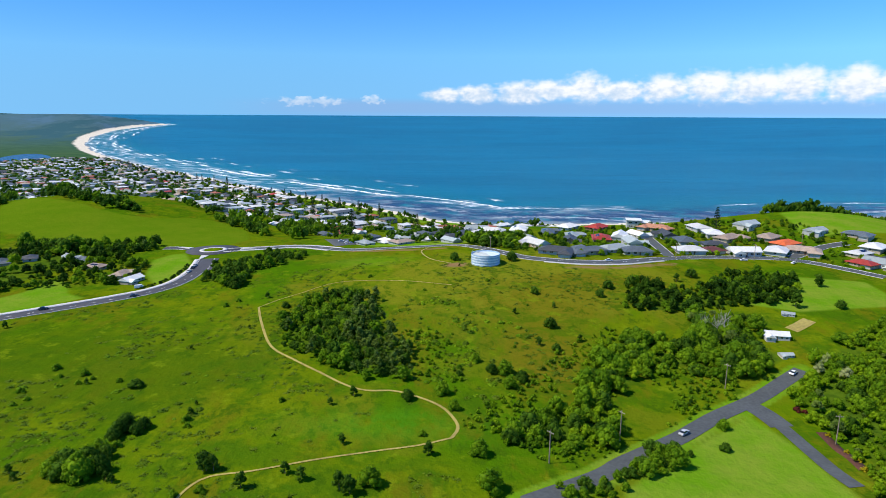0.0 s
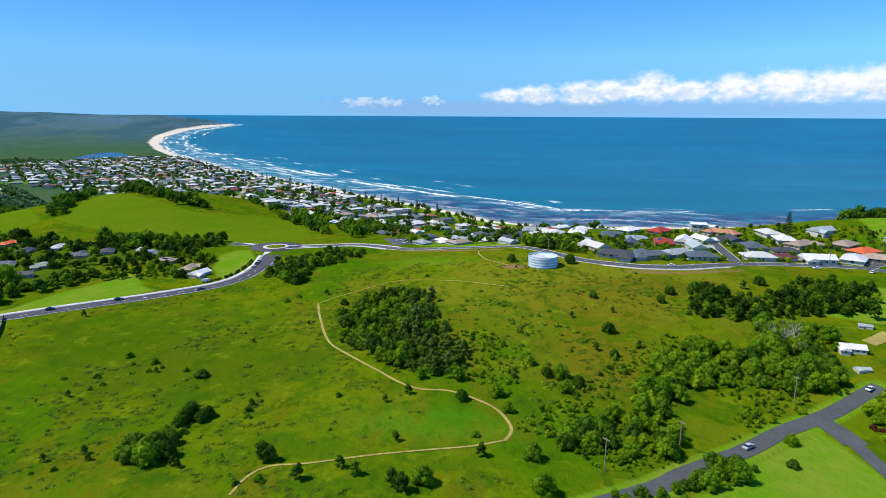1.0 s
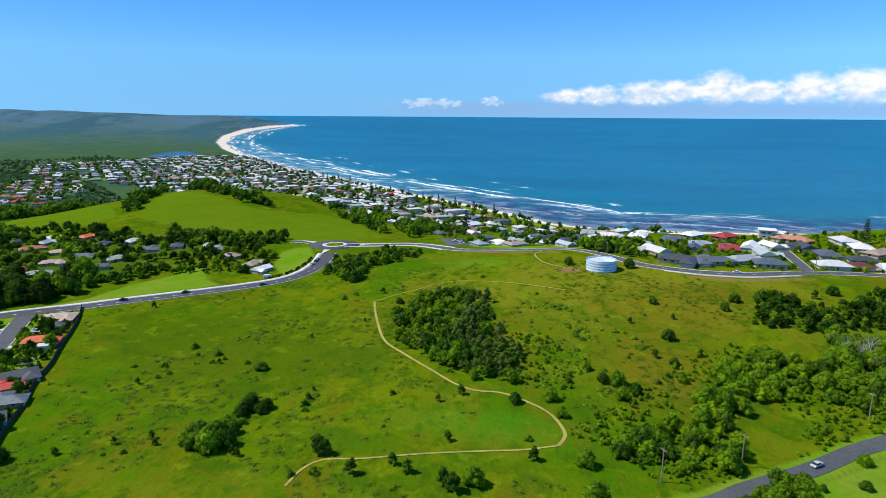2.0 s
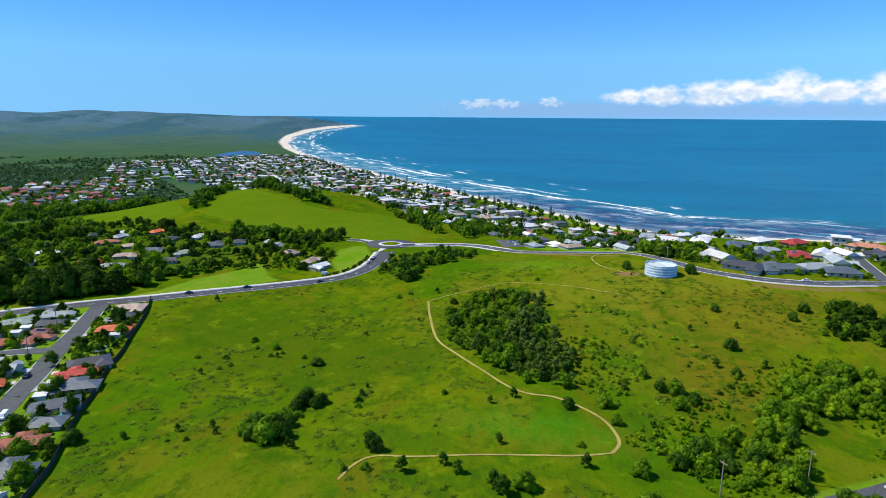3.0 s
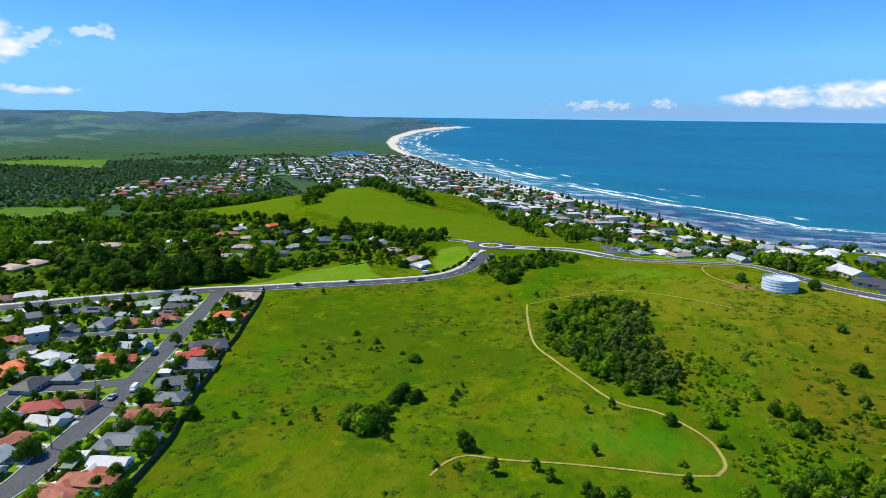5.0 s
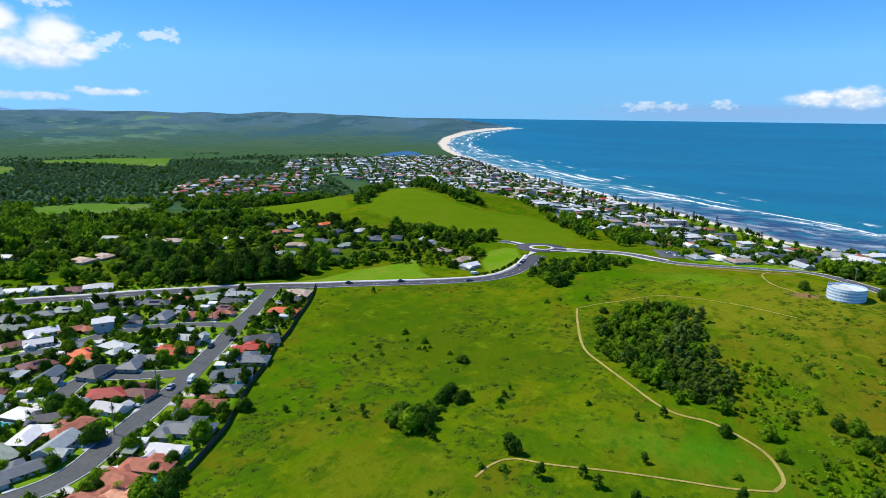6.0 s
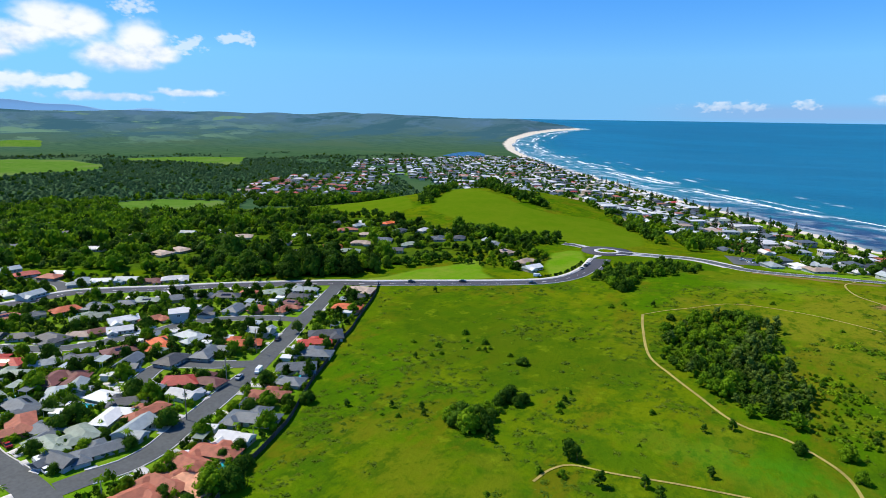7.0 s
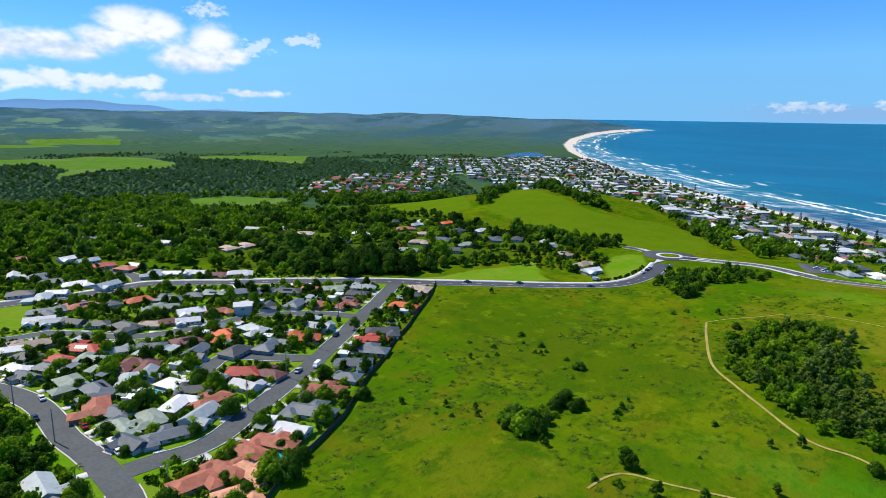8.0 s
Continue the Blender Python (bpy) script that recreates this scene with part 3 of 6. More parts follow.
ribbon("footpath", far_, -5.0, -6.2, 0.2, "concrete", 0.2, east, 2)
road("road", RIDGE_SIDE, 7.0, "asphalt", "grey asphalt side street between houses")
road("road", RIDGE_SIDE_B, 7.0, "asphalt", "grey asphalt side street by the headland")
road("road", FRONT_ROAD, 6.2, "asphalt", "grey asphalt country road", kerb=False)
road("road", FRONT_ARM, 5.0, "asphalt", "narrow grey asphalt lane", kerb=False, lift=0.14)
road("road", [(109, 209), (112, 206), (114, 200), (115, 192)], 8.4, "asphalt", "wide asphalt mouth of the lane", kerb=False, lift=0.15)
road("road", STREET_A, 8.0, "asphalt", "dark grey asphalt residential street")
road("road", STREET_B, 8.0, "asphalt", "dark grey asphalt residential street", lift=0.13)
road("road", STREET_C, 7.0, "asphalt", "dark grey asphalt residential street", lift=0.13)
road("road", STREET_E, 7.0, "asphalt", "grey asphalt side street below the wood", lift=0.13)
road("road", STREET_D, 6.5, "asphalt", "dark grey asphalt residential close", lift=0.13)
for a, b_, wd in ((0, 6, 0.28), (5, 18, 0.55), (17, 25, 0.4)):
    trk = ribbon("path", smooth_line(TRACK[a:b_], 2.0), -wd, wd, 0.1 + 0.01 * a / 5, "track", cross=2)
    tagged(trk, "worn sandy walking track through the meadow", "path", kind="structure")


def disc(name, cx, cy, r0, r1, up, mat, parent=None, n_=48):
    t = np.linspace(0, 2 * math.pi, n_ + 1)
    line = np.column_stack([cx + np.cos(t) * (r0 + r1) / 2, cy + np.sin(t) * (r0 + r1) / 2])
    return ribbon(name, line, -(r1 - r0) / 2, (r1 - r0) / 2, up, mat, 0.15, parent, 2)


rb = disc("road", *ISLAND, 0.1, 18.5, 0.16, "asphalt_new")
tagged(rb, "dark asphalt roundabout with pale concrete island ring", "roundabout", kind="structure")
disc("island_ring", *ISLAND, 6.6, 9.4, 0.36, "concrete", rb)
disc("island_grass", *ISLAND, 0.1, 6.6, 0.42, "land", rb)
# splitter islands where the roads meet the roundabout
for a, d0, d1 in (((-161, 392), 20, 34), ((-192, 441), 19, 31), ((-133, 434), 19, 30)):
    ux, uy = a[0] - ISLAND[0], a[1] - ISLAND[1]
    ln = math.hypot(ux, uy)
    ux, uy = ux / ln, uy / ln
    tri = np.array([(ISLAND[0] + ux * d0 - uy * 2.6, ISLAND[1] + uy * d0 + ux * 2.6), (ISLAND[0] + ux * d0 + uy * 2.6, ISLAND[1] + uy * d0 - ux * 2.6), (ISLAND[0] + ux * d1, ISLAND[1] + uy * d1)])
    tz = height(tri[:, 0], tri[:, 1])
    v = [(*p_, z_ + e) for e in (0.05, 0.36) for p_, z_ in zip(tri, tz)]
    mesh_object("splitter_island", v, [(3, 4, 5), (0, 1, 4, 3), (1, 2, 5, 4), (2, 0, 3, 5)], ["concrete"], rb)
# ---- plants ----


def foliage(name, dark, light, hue_scale=0.11, spread=0.55):
    m, n, b = material(name)
    p = place(n)
    isl = n.add("ShaderNodeNewGeometry").outputs["Random Per Island"]
    c = n.mix(n.math("ADD", n.math("MULTIPLY", isl, spread), n.math("MULTIPLY_ADD", n.noise(p, hue_scale, 2.0), 2.4, -0.98), clamp=True), dark, light)
    n.put(b.inputs["Base Color"], c)
    b.inputs["Roughness"].default_value, b.inputs["Specular IOR Level"].default_value = 0.7, 0.05
    tr = n.add("ShaderNodeBsdfTranslucent", ins={"Color": c})
    mx = n.add("ShaderNodeMixShader", ins={0: 0.38, 1: b.outputs[0], 2: tr.outputs[0]})
    out = [q for q in n.t.nodes if q.type == "OUTPUT_MATERIAL"][0]
    n.put(out.inputs["Surface"], mx.outputs[0])


foliage("leaf", (0.070, 0.170, 0.005), (0.205, 0.350, 0.010))
foliage("leaf_dark", (0.024, 0.070, 0.005), (0.092, 0.190, 0.012))
foliage("leaf_grey", (0.075, 0.140, 0.016), (0.185, 0.270, 0.045))
foliage("leaf_bright", (0.130, 0.255, 0.004), (0.270, 0.410, 0.010))
foliage("leaf_deep", (0.010, 0.036, 0.003), (0.058, 0.128, 0.007))
foliage("leaf_pine", (0.012, 0.036, 0.014), (0.032, 0.072, 0.022))
# leaves of the far plain, paler and bluer with haze put into the colour
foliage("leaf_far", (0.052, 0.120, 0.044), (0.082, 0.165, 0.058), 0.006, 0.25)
foliage("tuft", (0.085, 0.170, 0.008), (0.150, 0.215, 0.014), 0.03)
foliage("leaf_red", (0.075, 0.018, 0.014), (0.15, 0.04, 0.025))
foliage("leaf_blossom", (0.22, 0.30, 0.07), (0.46, 0.48, 0.22))
foliage("leaf_yellow", (0.35, 0.28, 0.010), (0.60, 0.50, 0.02))
simple("bark", (0.16, 0.12, 0.085), 0.9, 0, 0.3, 1.5)
simple("bark_pale", (0.42, 0.38, 0.33), 0.9, 0, 0.25, 1.5)
RNG = np.random.default_rng(7)


def dome(seed, wide, tall, leaves, size):
    """A low cushion of grass or scrub, its blades turned up to the light."""
    rng = np.random.default_rng(seed)
    a, f = rng.uniform(0, 2 * math.pi, leaves), np.sqrt(rng.uniform(0, 1, leaves))
    c = np.stack([np.cos(a) * f * wide / 2, np.sin(a) * f * wide / 2, tall * (1 - f * f) * rng.uniform(0.5, 1.1, leaves)], 1)
    d = np.stack([np.cos(a) * f * 0.6, np.sin(a) * f * 0.6, np.ones(leaves)], 1)
    return join([cards(c, d, size, rng, 0.3), ball((0, 0, -tall * 0.25), (wide * 0.46, wide * 0.46, tall), 6, 4)])


def tuft(seed, wide, leaves, size):
    """A loose uneven patch of rank grass, with no clear rim."""
    rng = np.random.default_rng(seed)
    c = rng.normal(0, wide / 4, (leaves, 3)) * np.array([1.0, 0.6, 0.0])
    c[:, 2] = rng.uniform(0.02, 0.16, leaves) * np.exp(-(c[:, 0] ** 2 + c[:, 1] ** 2) / (wide * wide / 6))
    return cards(c, np.tile([0.0, 0.0, 1.0], (leaves, 1)), size, rng, 0.2)


def cards(centres, normals, size, rng, tilt=0.5):
    """Leaf sprays: one four-cornered piece at each centre, turned about its outward way."""
    n_ = len(centres)
    nn = normals + rng.normal(0, tilt, (n_, 3))
    nn /= np.linalg.norm(nn, axis=1)[:, None] + 1e-9
    u = np.cross(nn, rng.normal(0, 1, (n_, 3)))
    u /= np.linalg.norm(u, axis=1)[:, None] + 1e-9
    v = np.cross(nn, u)
    s = size * rng.uniform(0.6, 1.3, (n_, 1))
    a, b_ = u * s * 0.5, v * s * rng.uniform(0.55, 1.0, (n_, 1)) * 0.5
    k = nn * s * 0.16
    verts = np.stack([centres - a * 1.1, centres - b_ + k, centres + a, centres + b_ - k], 1).reshape(-1, 3)
    return verts, np.arange(n_ * 4).reshape(-1, 4)


def ball(c, r, seg=8, rows=5):
    """A coarse round core, as four-cornered faces."""
    t, f = np.meshgrid(np.linspace(0, 2 * math.pi, seg, endpoint=False), np.linspace(0.12, math.pi - 0.12, rows))
    v = np.stack([np.cos(t) * np.sin(f), np.sin(t) * np.sin(f), np.cos(f)], -1).reshape(-1, 3) * np.asarray(r) + np.asarray(c)
    i = np.arange(rows - 1)[:, None] * seg + np.arange(seg)[None, :]
    j = np.arange(rows - 1)[:, None] * seg + (np.arange(seg)[None, :] + 1) % seg
    return v, np.stack([i, i + seg, j + seg, j], -1).reshape(-1, 4)


def join(parts):
    vs, qs, k = [], [], 0
    for v, q in parts:
        vs.append(v), qs.append(q + k)
        k += len(v)
    return np.concatenate(vs), np.concatenate(qs)


def crown_mesh(seed, wide, low, high, lobes, leaves, size, core=(7, 4)):
    """A crown of several lobes with an uneven outline and gaps."""
    rng = np.random.default_rng(seed)
    parts, mid, half = [], (low + high) / 2, (high - low) / 2
    for k in range(lobes):
        a = k * 2.4 + rng.uniform(-0.4, 0.4)
        f = math.sqrt((k + 0.4) / lobes)
        zz = mid + half * (0.75 - 1.25 * f * f) * rng.uniform(0.55, 1.0)
        c = np.array([math.cos(a) * f * wide * 0.36, math.sin(a) * f * wide * 0.36, zz])
        r = wide * rng.uniform(0.17, 0.27) * (1.5 if lobes < 6 else 1.1)
        d = rng.normal(0, 1, (leaves // lobes, 3))
        d[:, 2] = np.abs(d[:, 2]) * 1.0 - 0.35
        d /= np.linalg.norm(d, axis=1)[:, None]
        sq = np.array([1, 1, min(1.0, half / (wide * 0.36))])
        parts.append(cards(c + d * r * sq * rng.uniform(0.72, 1.12, (len(d), 1)), d, size, rng))
        parts.append(ball(c, r * 0.74 * sq, *core))
    return join(parts)


def pine_mesh(seed, tall, wide, leaves, size):
    """A tiered conifer crown."""
    rng = np.random.default_rng(seed)
    tiers = 13
    cs, ns = [], []
    for k in range(tiers):
        h = 0.12 + 0.86 * k / tiers
        r = wide / 2 * (1 - h) ** 0.75 + 0.25
        m_ = int(leaves / tiers * (0.35 + 1.3 * (1 - h)))
        a = rng.integers(0, 7, m_) * 2 * math.pi / 7 + k * 0.5 + rng.normal(0, 0.12, m_)
        f = np.sqrt(rng.uniform(0.03, 1, m_))
        cs.append(np.stack([np.cos(a) * f * r, np.sin(a) * f * r, h * tall + f * 0.5 + rng.normal(0, 0.12, m_)], 1))
        ns.append(np.tile([0, 0, 1.0], (m_, 1)))
    return cards(np.concatenate(cs), np.concatenate(ns), size, rng, 0.5)


def palm_mesh(seed, tall, fronds=13):
    rng = np.random.default_rng(seed)
    parts = []
    for k in range(fronds):
        a, lift, ln = k * 2.4 + rng.uniform(-0.2, 0.2), rng.uniform(0.1, 0.8), rng.uniform(2.0, 2.8)
        t = np.linspace(0, 1, 6)
        x, z = t * ln, tall + lift * t * ln * 0.6 - 1.5 * t * t * (1.2 - lift * 0.6)
        wd = 0.32 * np.sin(np.clip(t * 2.9 + 0.25, 0, math.pi))
        l_ = np.stack([x, wd, z - 0.12], 1)
        r_ = np.stack([x, -wd, z - 0.12], 1)
        m_ = np.stack([x, 0 * x, z], 1)
        v = np.concatenate([l_, m_, r_])
        i = np.arange(5)
        q = np.concatenate([np.stack([i, i + 1, i + 7, i + 6], 1), np.stack([i + 6, i + 7, i + 13, i + 12], 1)])
        c, s = math.cos(a), math.sin(a)
        parts.append((np.stack([v[:, 0] * c - v[:, 1] * s, v[:, 0] * s + v[:, 1] * c, v[:, 2]], 1), q))
    return join(parts)


def limb(pts, radii, seg=6):
    """A tapered round stick along points."""
    pts = np.asarray(pts, float)
    t = np.linspace(0, 2 * math.pi, seg, endpoint=False)
    v = []
    for p_, r in zip(pts, radii):
        v.append(np.stack([p_[0] + np.cos(t) * r, p_[1] + np.sin(t) * r, np.full(seg, p_[2])], 1))
    i = np.arange(len(pts) - 1)[:, None] * seg + np.arange(seg)[None, :]
    j = np.arange(len(pts) - 1)[:, None] * seg + (np.arange(seg)[None, :] + 1) % seg
    return np.concatenate(v), np.stack([i, j, j + seg, i + seg], -1).reshape(-1, 4)


def trunk_mesh(seed, top, thick, spread, limbs=4):
    rng = np.random.default_rng(seed)
    lean = rng.normal(0, 0.04, 2) * top
    parts = [limb([(0, 0, -0.4), (lean[0] * 0.5, lean[1] * 0.5, top * 0.5), (lean[0], lean[1], top)], (thick, thick * 0.75, thick * 0.35))]
    for k in range(limbs):
        a, h = k * 2.4 + rng.uniform(0, 0.6), top * rng.uniform(0.4, 0.75)
        e = np.array([math.cos(a) * spread, math.sin(a) * spread, h + spread * rng.uniform(0.6, 1.0)])
        s = np.array([lean[0] * h / top, lean[1] * h / top, h])
        parts.append(limb([s, (s + e) / 2 + (0, 0, 0.15 * spread), e], (thick * 0.45, thick * 0.3, thick * 0.12), 5))
    return join(parts)


def mesh_data(name, geo, mats, smooth=False):
    ob = fast_mesh(name, geo[0], geo[1], mats, smooth=smooth)
    me = ob.data
    bpy.data.objects.remove(ob)
    return me


KINDS = {}


def plant_kind(key, crown, trunk, leaf, bark, label, category="tree", name="tree"):
    KINDS[key] = dict(crown=crown, trunk=trunk, leaf=leaf, bark=bark, label=label, category=category, name=name,
                      crown_me=mesh_data("crown", crown, [leaf]), trunk_me=mesh_data("trunk", trunk, [bark]), root=None)


plant_kind("broad", crown_mesh(1, 8.5, -1.6, 7.6, 13, 900, 0.62), trunk_mesh(1, 6.0, 0.28, 2.4), "leaf", "bark", "round-crowned green broadleaf tree with dense foliage")
plant_kind("dark", crown_mesh(2, 8.0, -1.6, 6.6, 13, 860, 0.60), trunk_mesh(2, 5.4, 0.28, 2.2), "leaf_dark", "bark", "dense dark green broadleaf tree with low crown")
plant_kind("grey", crown_mesh(3, 6.5, -0.5, 8.6, 9, 520, 0.60), trunk_mesh(3, 7.5, 0.22, 1.6), "leaf_grey", "bark_pale", "grey-green tree with thin open crown")
plant_kind("slim", crown_mesh(4, 3.6, -1.0, 5.4, 9, 380, 0.42), trunk_mesh(4, 4.6, 0.13, 0.9), "leaf_dark", "bark", "slim upright young dark green tree")
plant_kind("bush", crown_mesh(5, 4.2, -0.9, 2.6, 7, 330, 0.40), trunk_mesh(5, 1.6, 0.12, 0.9), "leaf", "bark", "low rounded green bush", "bush", "bush")
plant_kind("bright", crown_mesh(6, 6.0, -0.4, 5.2, 9, 480, 0.50), trunk_mesh(6, 4.0, 0.18, 1.6), "leaf_bright", "bark", "bright yellow-green garden tree with spreading crown")
plant_kind("pine", pine_mesh(7, 24.0, 9.5, 900, 1.1), trunk_mesh(7, 23.0, 0.4, 0.6, 3), "leaf_pine", "bark", "tall tiered dark Norfolk pine")
plant_kind("palm", palm_mesh(8, 6.0), limb([(0, 0, -0.3), (0.2, 0, 3), (0.3, 0.1, 6.0)], (0.2, 0.15, 0.13)), "leaf", "bark_pale", "slender palm with arching green fronds", "palm")


plant_kind("yellow", crown_mesh(9, 2.4, -0.5, 1.7, 6, 180, 0.32), trunk_mesh(9, 1.0, 0.08, 0.5), "leaf_yellow", "bark", "bright yellow flowering garden bush beside the lane", "bush", "bush")
plant_kind("red", crown_mesh(12, 2.8, -0.5, 1.9, 6, 200, 0.34), trunk_mesh(12, 1.0, 0.08, 0.5), "leaf_red", "bark", "dark reddish-brown leaved bush beside the lane", "bush", "bush")
plant_kind("blossom", crown_mesh(13, 6.5, -0.6, 6.4, 10, 520, 0.5), trunk_mesh(13, 4.4, 0.18, 1.6), "leaf_blossom", "bark", "tree with cream blossom over pale green leaves")
bare_geo = trunk_mesh(11, 9.5, 0.2, 3.2, 9)
KINDS["bare"] = dict(crown_me=mesh_data("branches", join([limb([(math.cos(k * 2.4) * 1.2, math.sin(k * 2.4) * 1.2, 5 + 0.3 * k), (math.cos(k * 2.4) * 2.6, math.sin(k * 2.4) * 2.6, 7.5 + 0.35 * k)], (0.07, 0.02), 4) for k in range(14)]), ["bark_pale"]), trunk_me=mesh_data("trunk", bare_geo, ["bark_pale"]), label="leafless pale grey dead tree with spreading branches", category="dead tree", name="tree")


def plant(key, x, y, scale=1.0, turn=0.0, stretch=1.0, group=""):
    k = KINDS[key]
    xx, yy, zz = (float(v) for v in bend(x, y, height(x, y)))
    m = pose(xx, yy, zz, 0, 0, turn) @ Matrix.Diagonal((scale, scale, scale * stretch, 1))
    root = new(k["name"])
    root.matrix_basis = m
    tagged(root, k["label"], k["category"], group or "trees of the landscape")
    for nm, me in (("trunk", k["trunk_me"]), ("crown", k["crown_me"])):
        o = new(nm, me)
        o.parent = root
    return root


LIGHT = {"leaf_deep": [crown_mesh(25 + i, 8.2, -0.8, 8.2, 7, 160, 1.2) for i in range(3)], "leaf": [crown_mesh(20 + i, 8.5, -0.8, 7.8, 7, 160, 1.25) for i in range(3)],
         "leaf_dark": [crown_mesh(30 + i, 8.0, -0.8, 7.2, 7, 160, 1.2) for i in range(3)],
         "leaf_grey": [crown_mesh(40 + i, 6.5, 1.2, 8.6, 5, 120, 1.15) for i in range(2)],
         "leaf_bright": [crown_mesh(50 + i, 6.5, 0.5, 6.0, 5, 110, 1.0) for i in range(2)]}
FULL = {"leaf_deep": [crown_mesh(65 + i, 8.2, -1.0, 8.0, 11, 580, 0.68) for i in range(2)], "leaf": [crown_mesh(60 + i, 8.5, -1.0, 7.8, 11, 600, 0.70) for i in range(3)],
        "leaf_dark": [crown_mesh(70 + i, 8.0, -1.0, 7.2, 11, 580, 0.68) for i in range(3)],
        "leaf_grey": [crown_mesh(80 + i, 6.5, 1.2, 8.6, 8, 420, 0.62) for i in range(2)],
        "leaf_bright": [crown_mesh(90 + i, 6.5, 0.3, 5.2, 8, 380, 0.55) for i in range(2)]}
MID = {"leaf_deep": [crown_mesh(115 + i, 8.0, -1.0, 8.6, 8, 250, 0.95) for i in range(3)], "leaf": [crown_mesh(110 + i, 8.5, -1.0, 8.2, 8, 250, 1.0) for i in range(4)],
       "leaf_dark": [crown_mesh(120 + i, 8.0, -1.0, 8.4, 8, 250, 0.95) for i in range(4)],
       "leaf_grey": [crown_mesh(130 + i, 5.2, 1.0, 10.0, 7, 200, 0.8) for i in range(3)],
       "leaf_bright": [crown_mesh(140 + i, 7.0, 0.3, 5.6, 7, 200, 0.85) for i in range(3)]}
FAR = {"leaf_deep": [crown_mesh(155 + i, 8.2, -0.4, 8.2, 5, 46, 1.8, (5, 3)) for i in range(2)], "leaf": [crown_mesh(150 + i, 8.5, -0.4, 8.0, 5, 46, 1.9, (5, 3)) for i in range(3)],
       "leaf_dark": [crown_mesh(160 + i, 8.0, -0.4, 7.6, 5, 46, 1.8, (5, 3)) for i in range(3)],
       "leaf_grey": [crown_mesh(165, 6.5, 1.2, 8.6, 4, 36, 1.6, (5, 3))],
       "leaf_bright": [crown_mesh(166, 7.0, 0.3, 6.0, 4, 36, 1.6, (5, 3))]}
SMALL = {"leaf_deep": [crown_mesh(185 + i, 8.0, -1.0, 7.4, 4, 64, 1.6, (5, 3)) for i in range(2)], "leaf": [crown_mesh(170 + i, 8.5, -1.0, 7.0, 4, 64, 1.7, (5, 3)) for i in range(3)],
         "leaf_dark": [crown_mesh(175 + i, 8.0, -1.0, 7.4, 4, 64, 1.6, (5, 3)) for i in range(3)],
         "leaf_bright": [crown_mesh(180 + i, 8.0, -1.0, 5.6, 4, 64, 1.6, (5, 3)) for i in range(3)]}
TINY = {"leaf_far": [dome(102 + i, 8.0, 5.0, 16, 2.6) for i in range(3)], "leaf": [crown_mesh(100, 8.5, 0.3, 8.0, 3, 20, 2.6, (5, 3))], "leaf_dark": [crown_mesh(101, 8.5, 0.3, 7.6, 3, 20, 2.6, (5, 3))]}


def many(name, xs, ys, scales, shapes, leaf_of, label, category, low=0.8, high=1.25):
    """A wood that nobody could count: one mesh of many crowns."""
    leaves_ = sorted(shapes)
    xs, ys, scales = np.asarray(xs), np.asarray(ys), np.asarray(scales)
    zs = height(xs, ys)
    xs, ys, zs = bend(xs, ys, zs)
    turn = RNG.uniform(0, 2 * math.pi, len(xs))
    tall = RNG.uniform(low, high, len(xs))
    pick = np.array([leaves_.index(q) for q in leaf_of])
    V, Q, I, k = [], [], [], 0
    for li, lf in enumerate(leaves_):
        for si, (v, q) in enumerate(shapes[lf]):
            sel = np.where((pick == li) & (np.arange(len(xs)) % len(shapes[lf]) == si))[0]
            if len(sel) == 0:
                continue
            c, s, sc = np.cos(turn[sel])[:, None], np.sin(turn[sel])[:, None], scales[sel][:, None]
            X = (v[:, 0] * c - v[:, 1] * s) * sc + xs[sel][:, None]
            Y = (v[:, 0] * s + v[:, 1] * c) * sc + ys[sel][:, None]
            Z = v[:, 2] * sc * tall[sel][:, None] + zs[sel][:, None]
            V.append(np.stack([X, Y, Z], -1).reshape(-1, 3))
            Q.append((q[None] + (np.arange(len(sel)) * len(v))[:, None, None]).reshape(-1, 4) + k)
            I.append(np.full(len(sel) * len(q), li))
            k += len(sel) * len(v)
    ob = fast_mesh(name, np.concatenate(V), np.concatenate(Q), leaves_, np.concatenate(I))
    return tagged(ob, label, category, kind="stuff")


def mixed(n_, **share):
    return list(RNG.choice(list(share), n_, p=np.array(list(share.values())) / sum(share.values())))


ROADS = [(smooth_line(q, 8), w_) for q, w_ in ((MAIN_ROAD, 9), (ARM_WEST, 5.5), (ARM_EAST, 7), (RIDGE_SIDE, 6), (RIDGE_SIDE_B, 6), (FRONT_ROAD, 4.2), (FRONT_ARM, 4.5), (STREET_A, 6.5), (STREET_B, 6.5), (STREET_C, 6), (STREET_D, 6), (STREET_E, 6), ([ISLAND, (ISLAND[0] + 0.1, ISLAND[1])], 18))]
HOUSE_SPOTS = []
YARDS = set()


def free(x, y, pad=0.0, houses=True, wall_gap=None):
    x, y = np.asarray(x, float), np.asarray(y, float)
    ok = np.ones(x.shape, bool)
    for q, w_ in ROADS:
        ok &= to_line([tuple(v) for v in q], x, y) > w_ + pad
    if houses:
        for hx, hy, hr in HOUSE_SPOTS:
            ok &= np.hypot(x - hx, y - hy) > hr + (pad if wall_gap is None else wall_gap)
            if (hx, hy) in YARDS:   # open yards on the sunny side
                ok &= np.hypot(x - hx * 0.962, y - hy * 0.962) > 10 + pad
    return ok


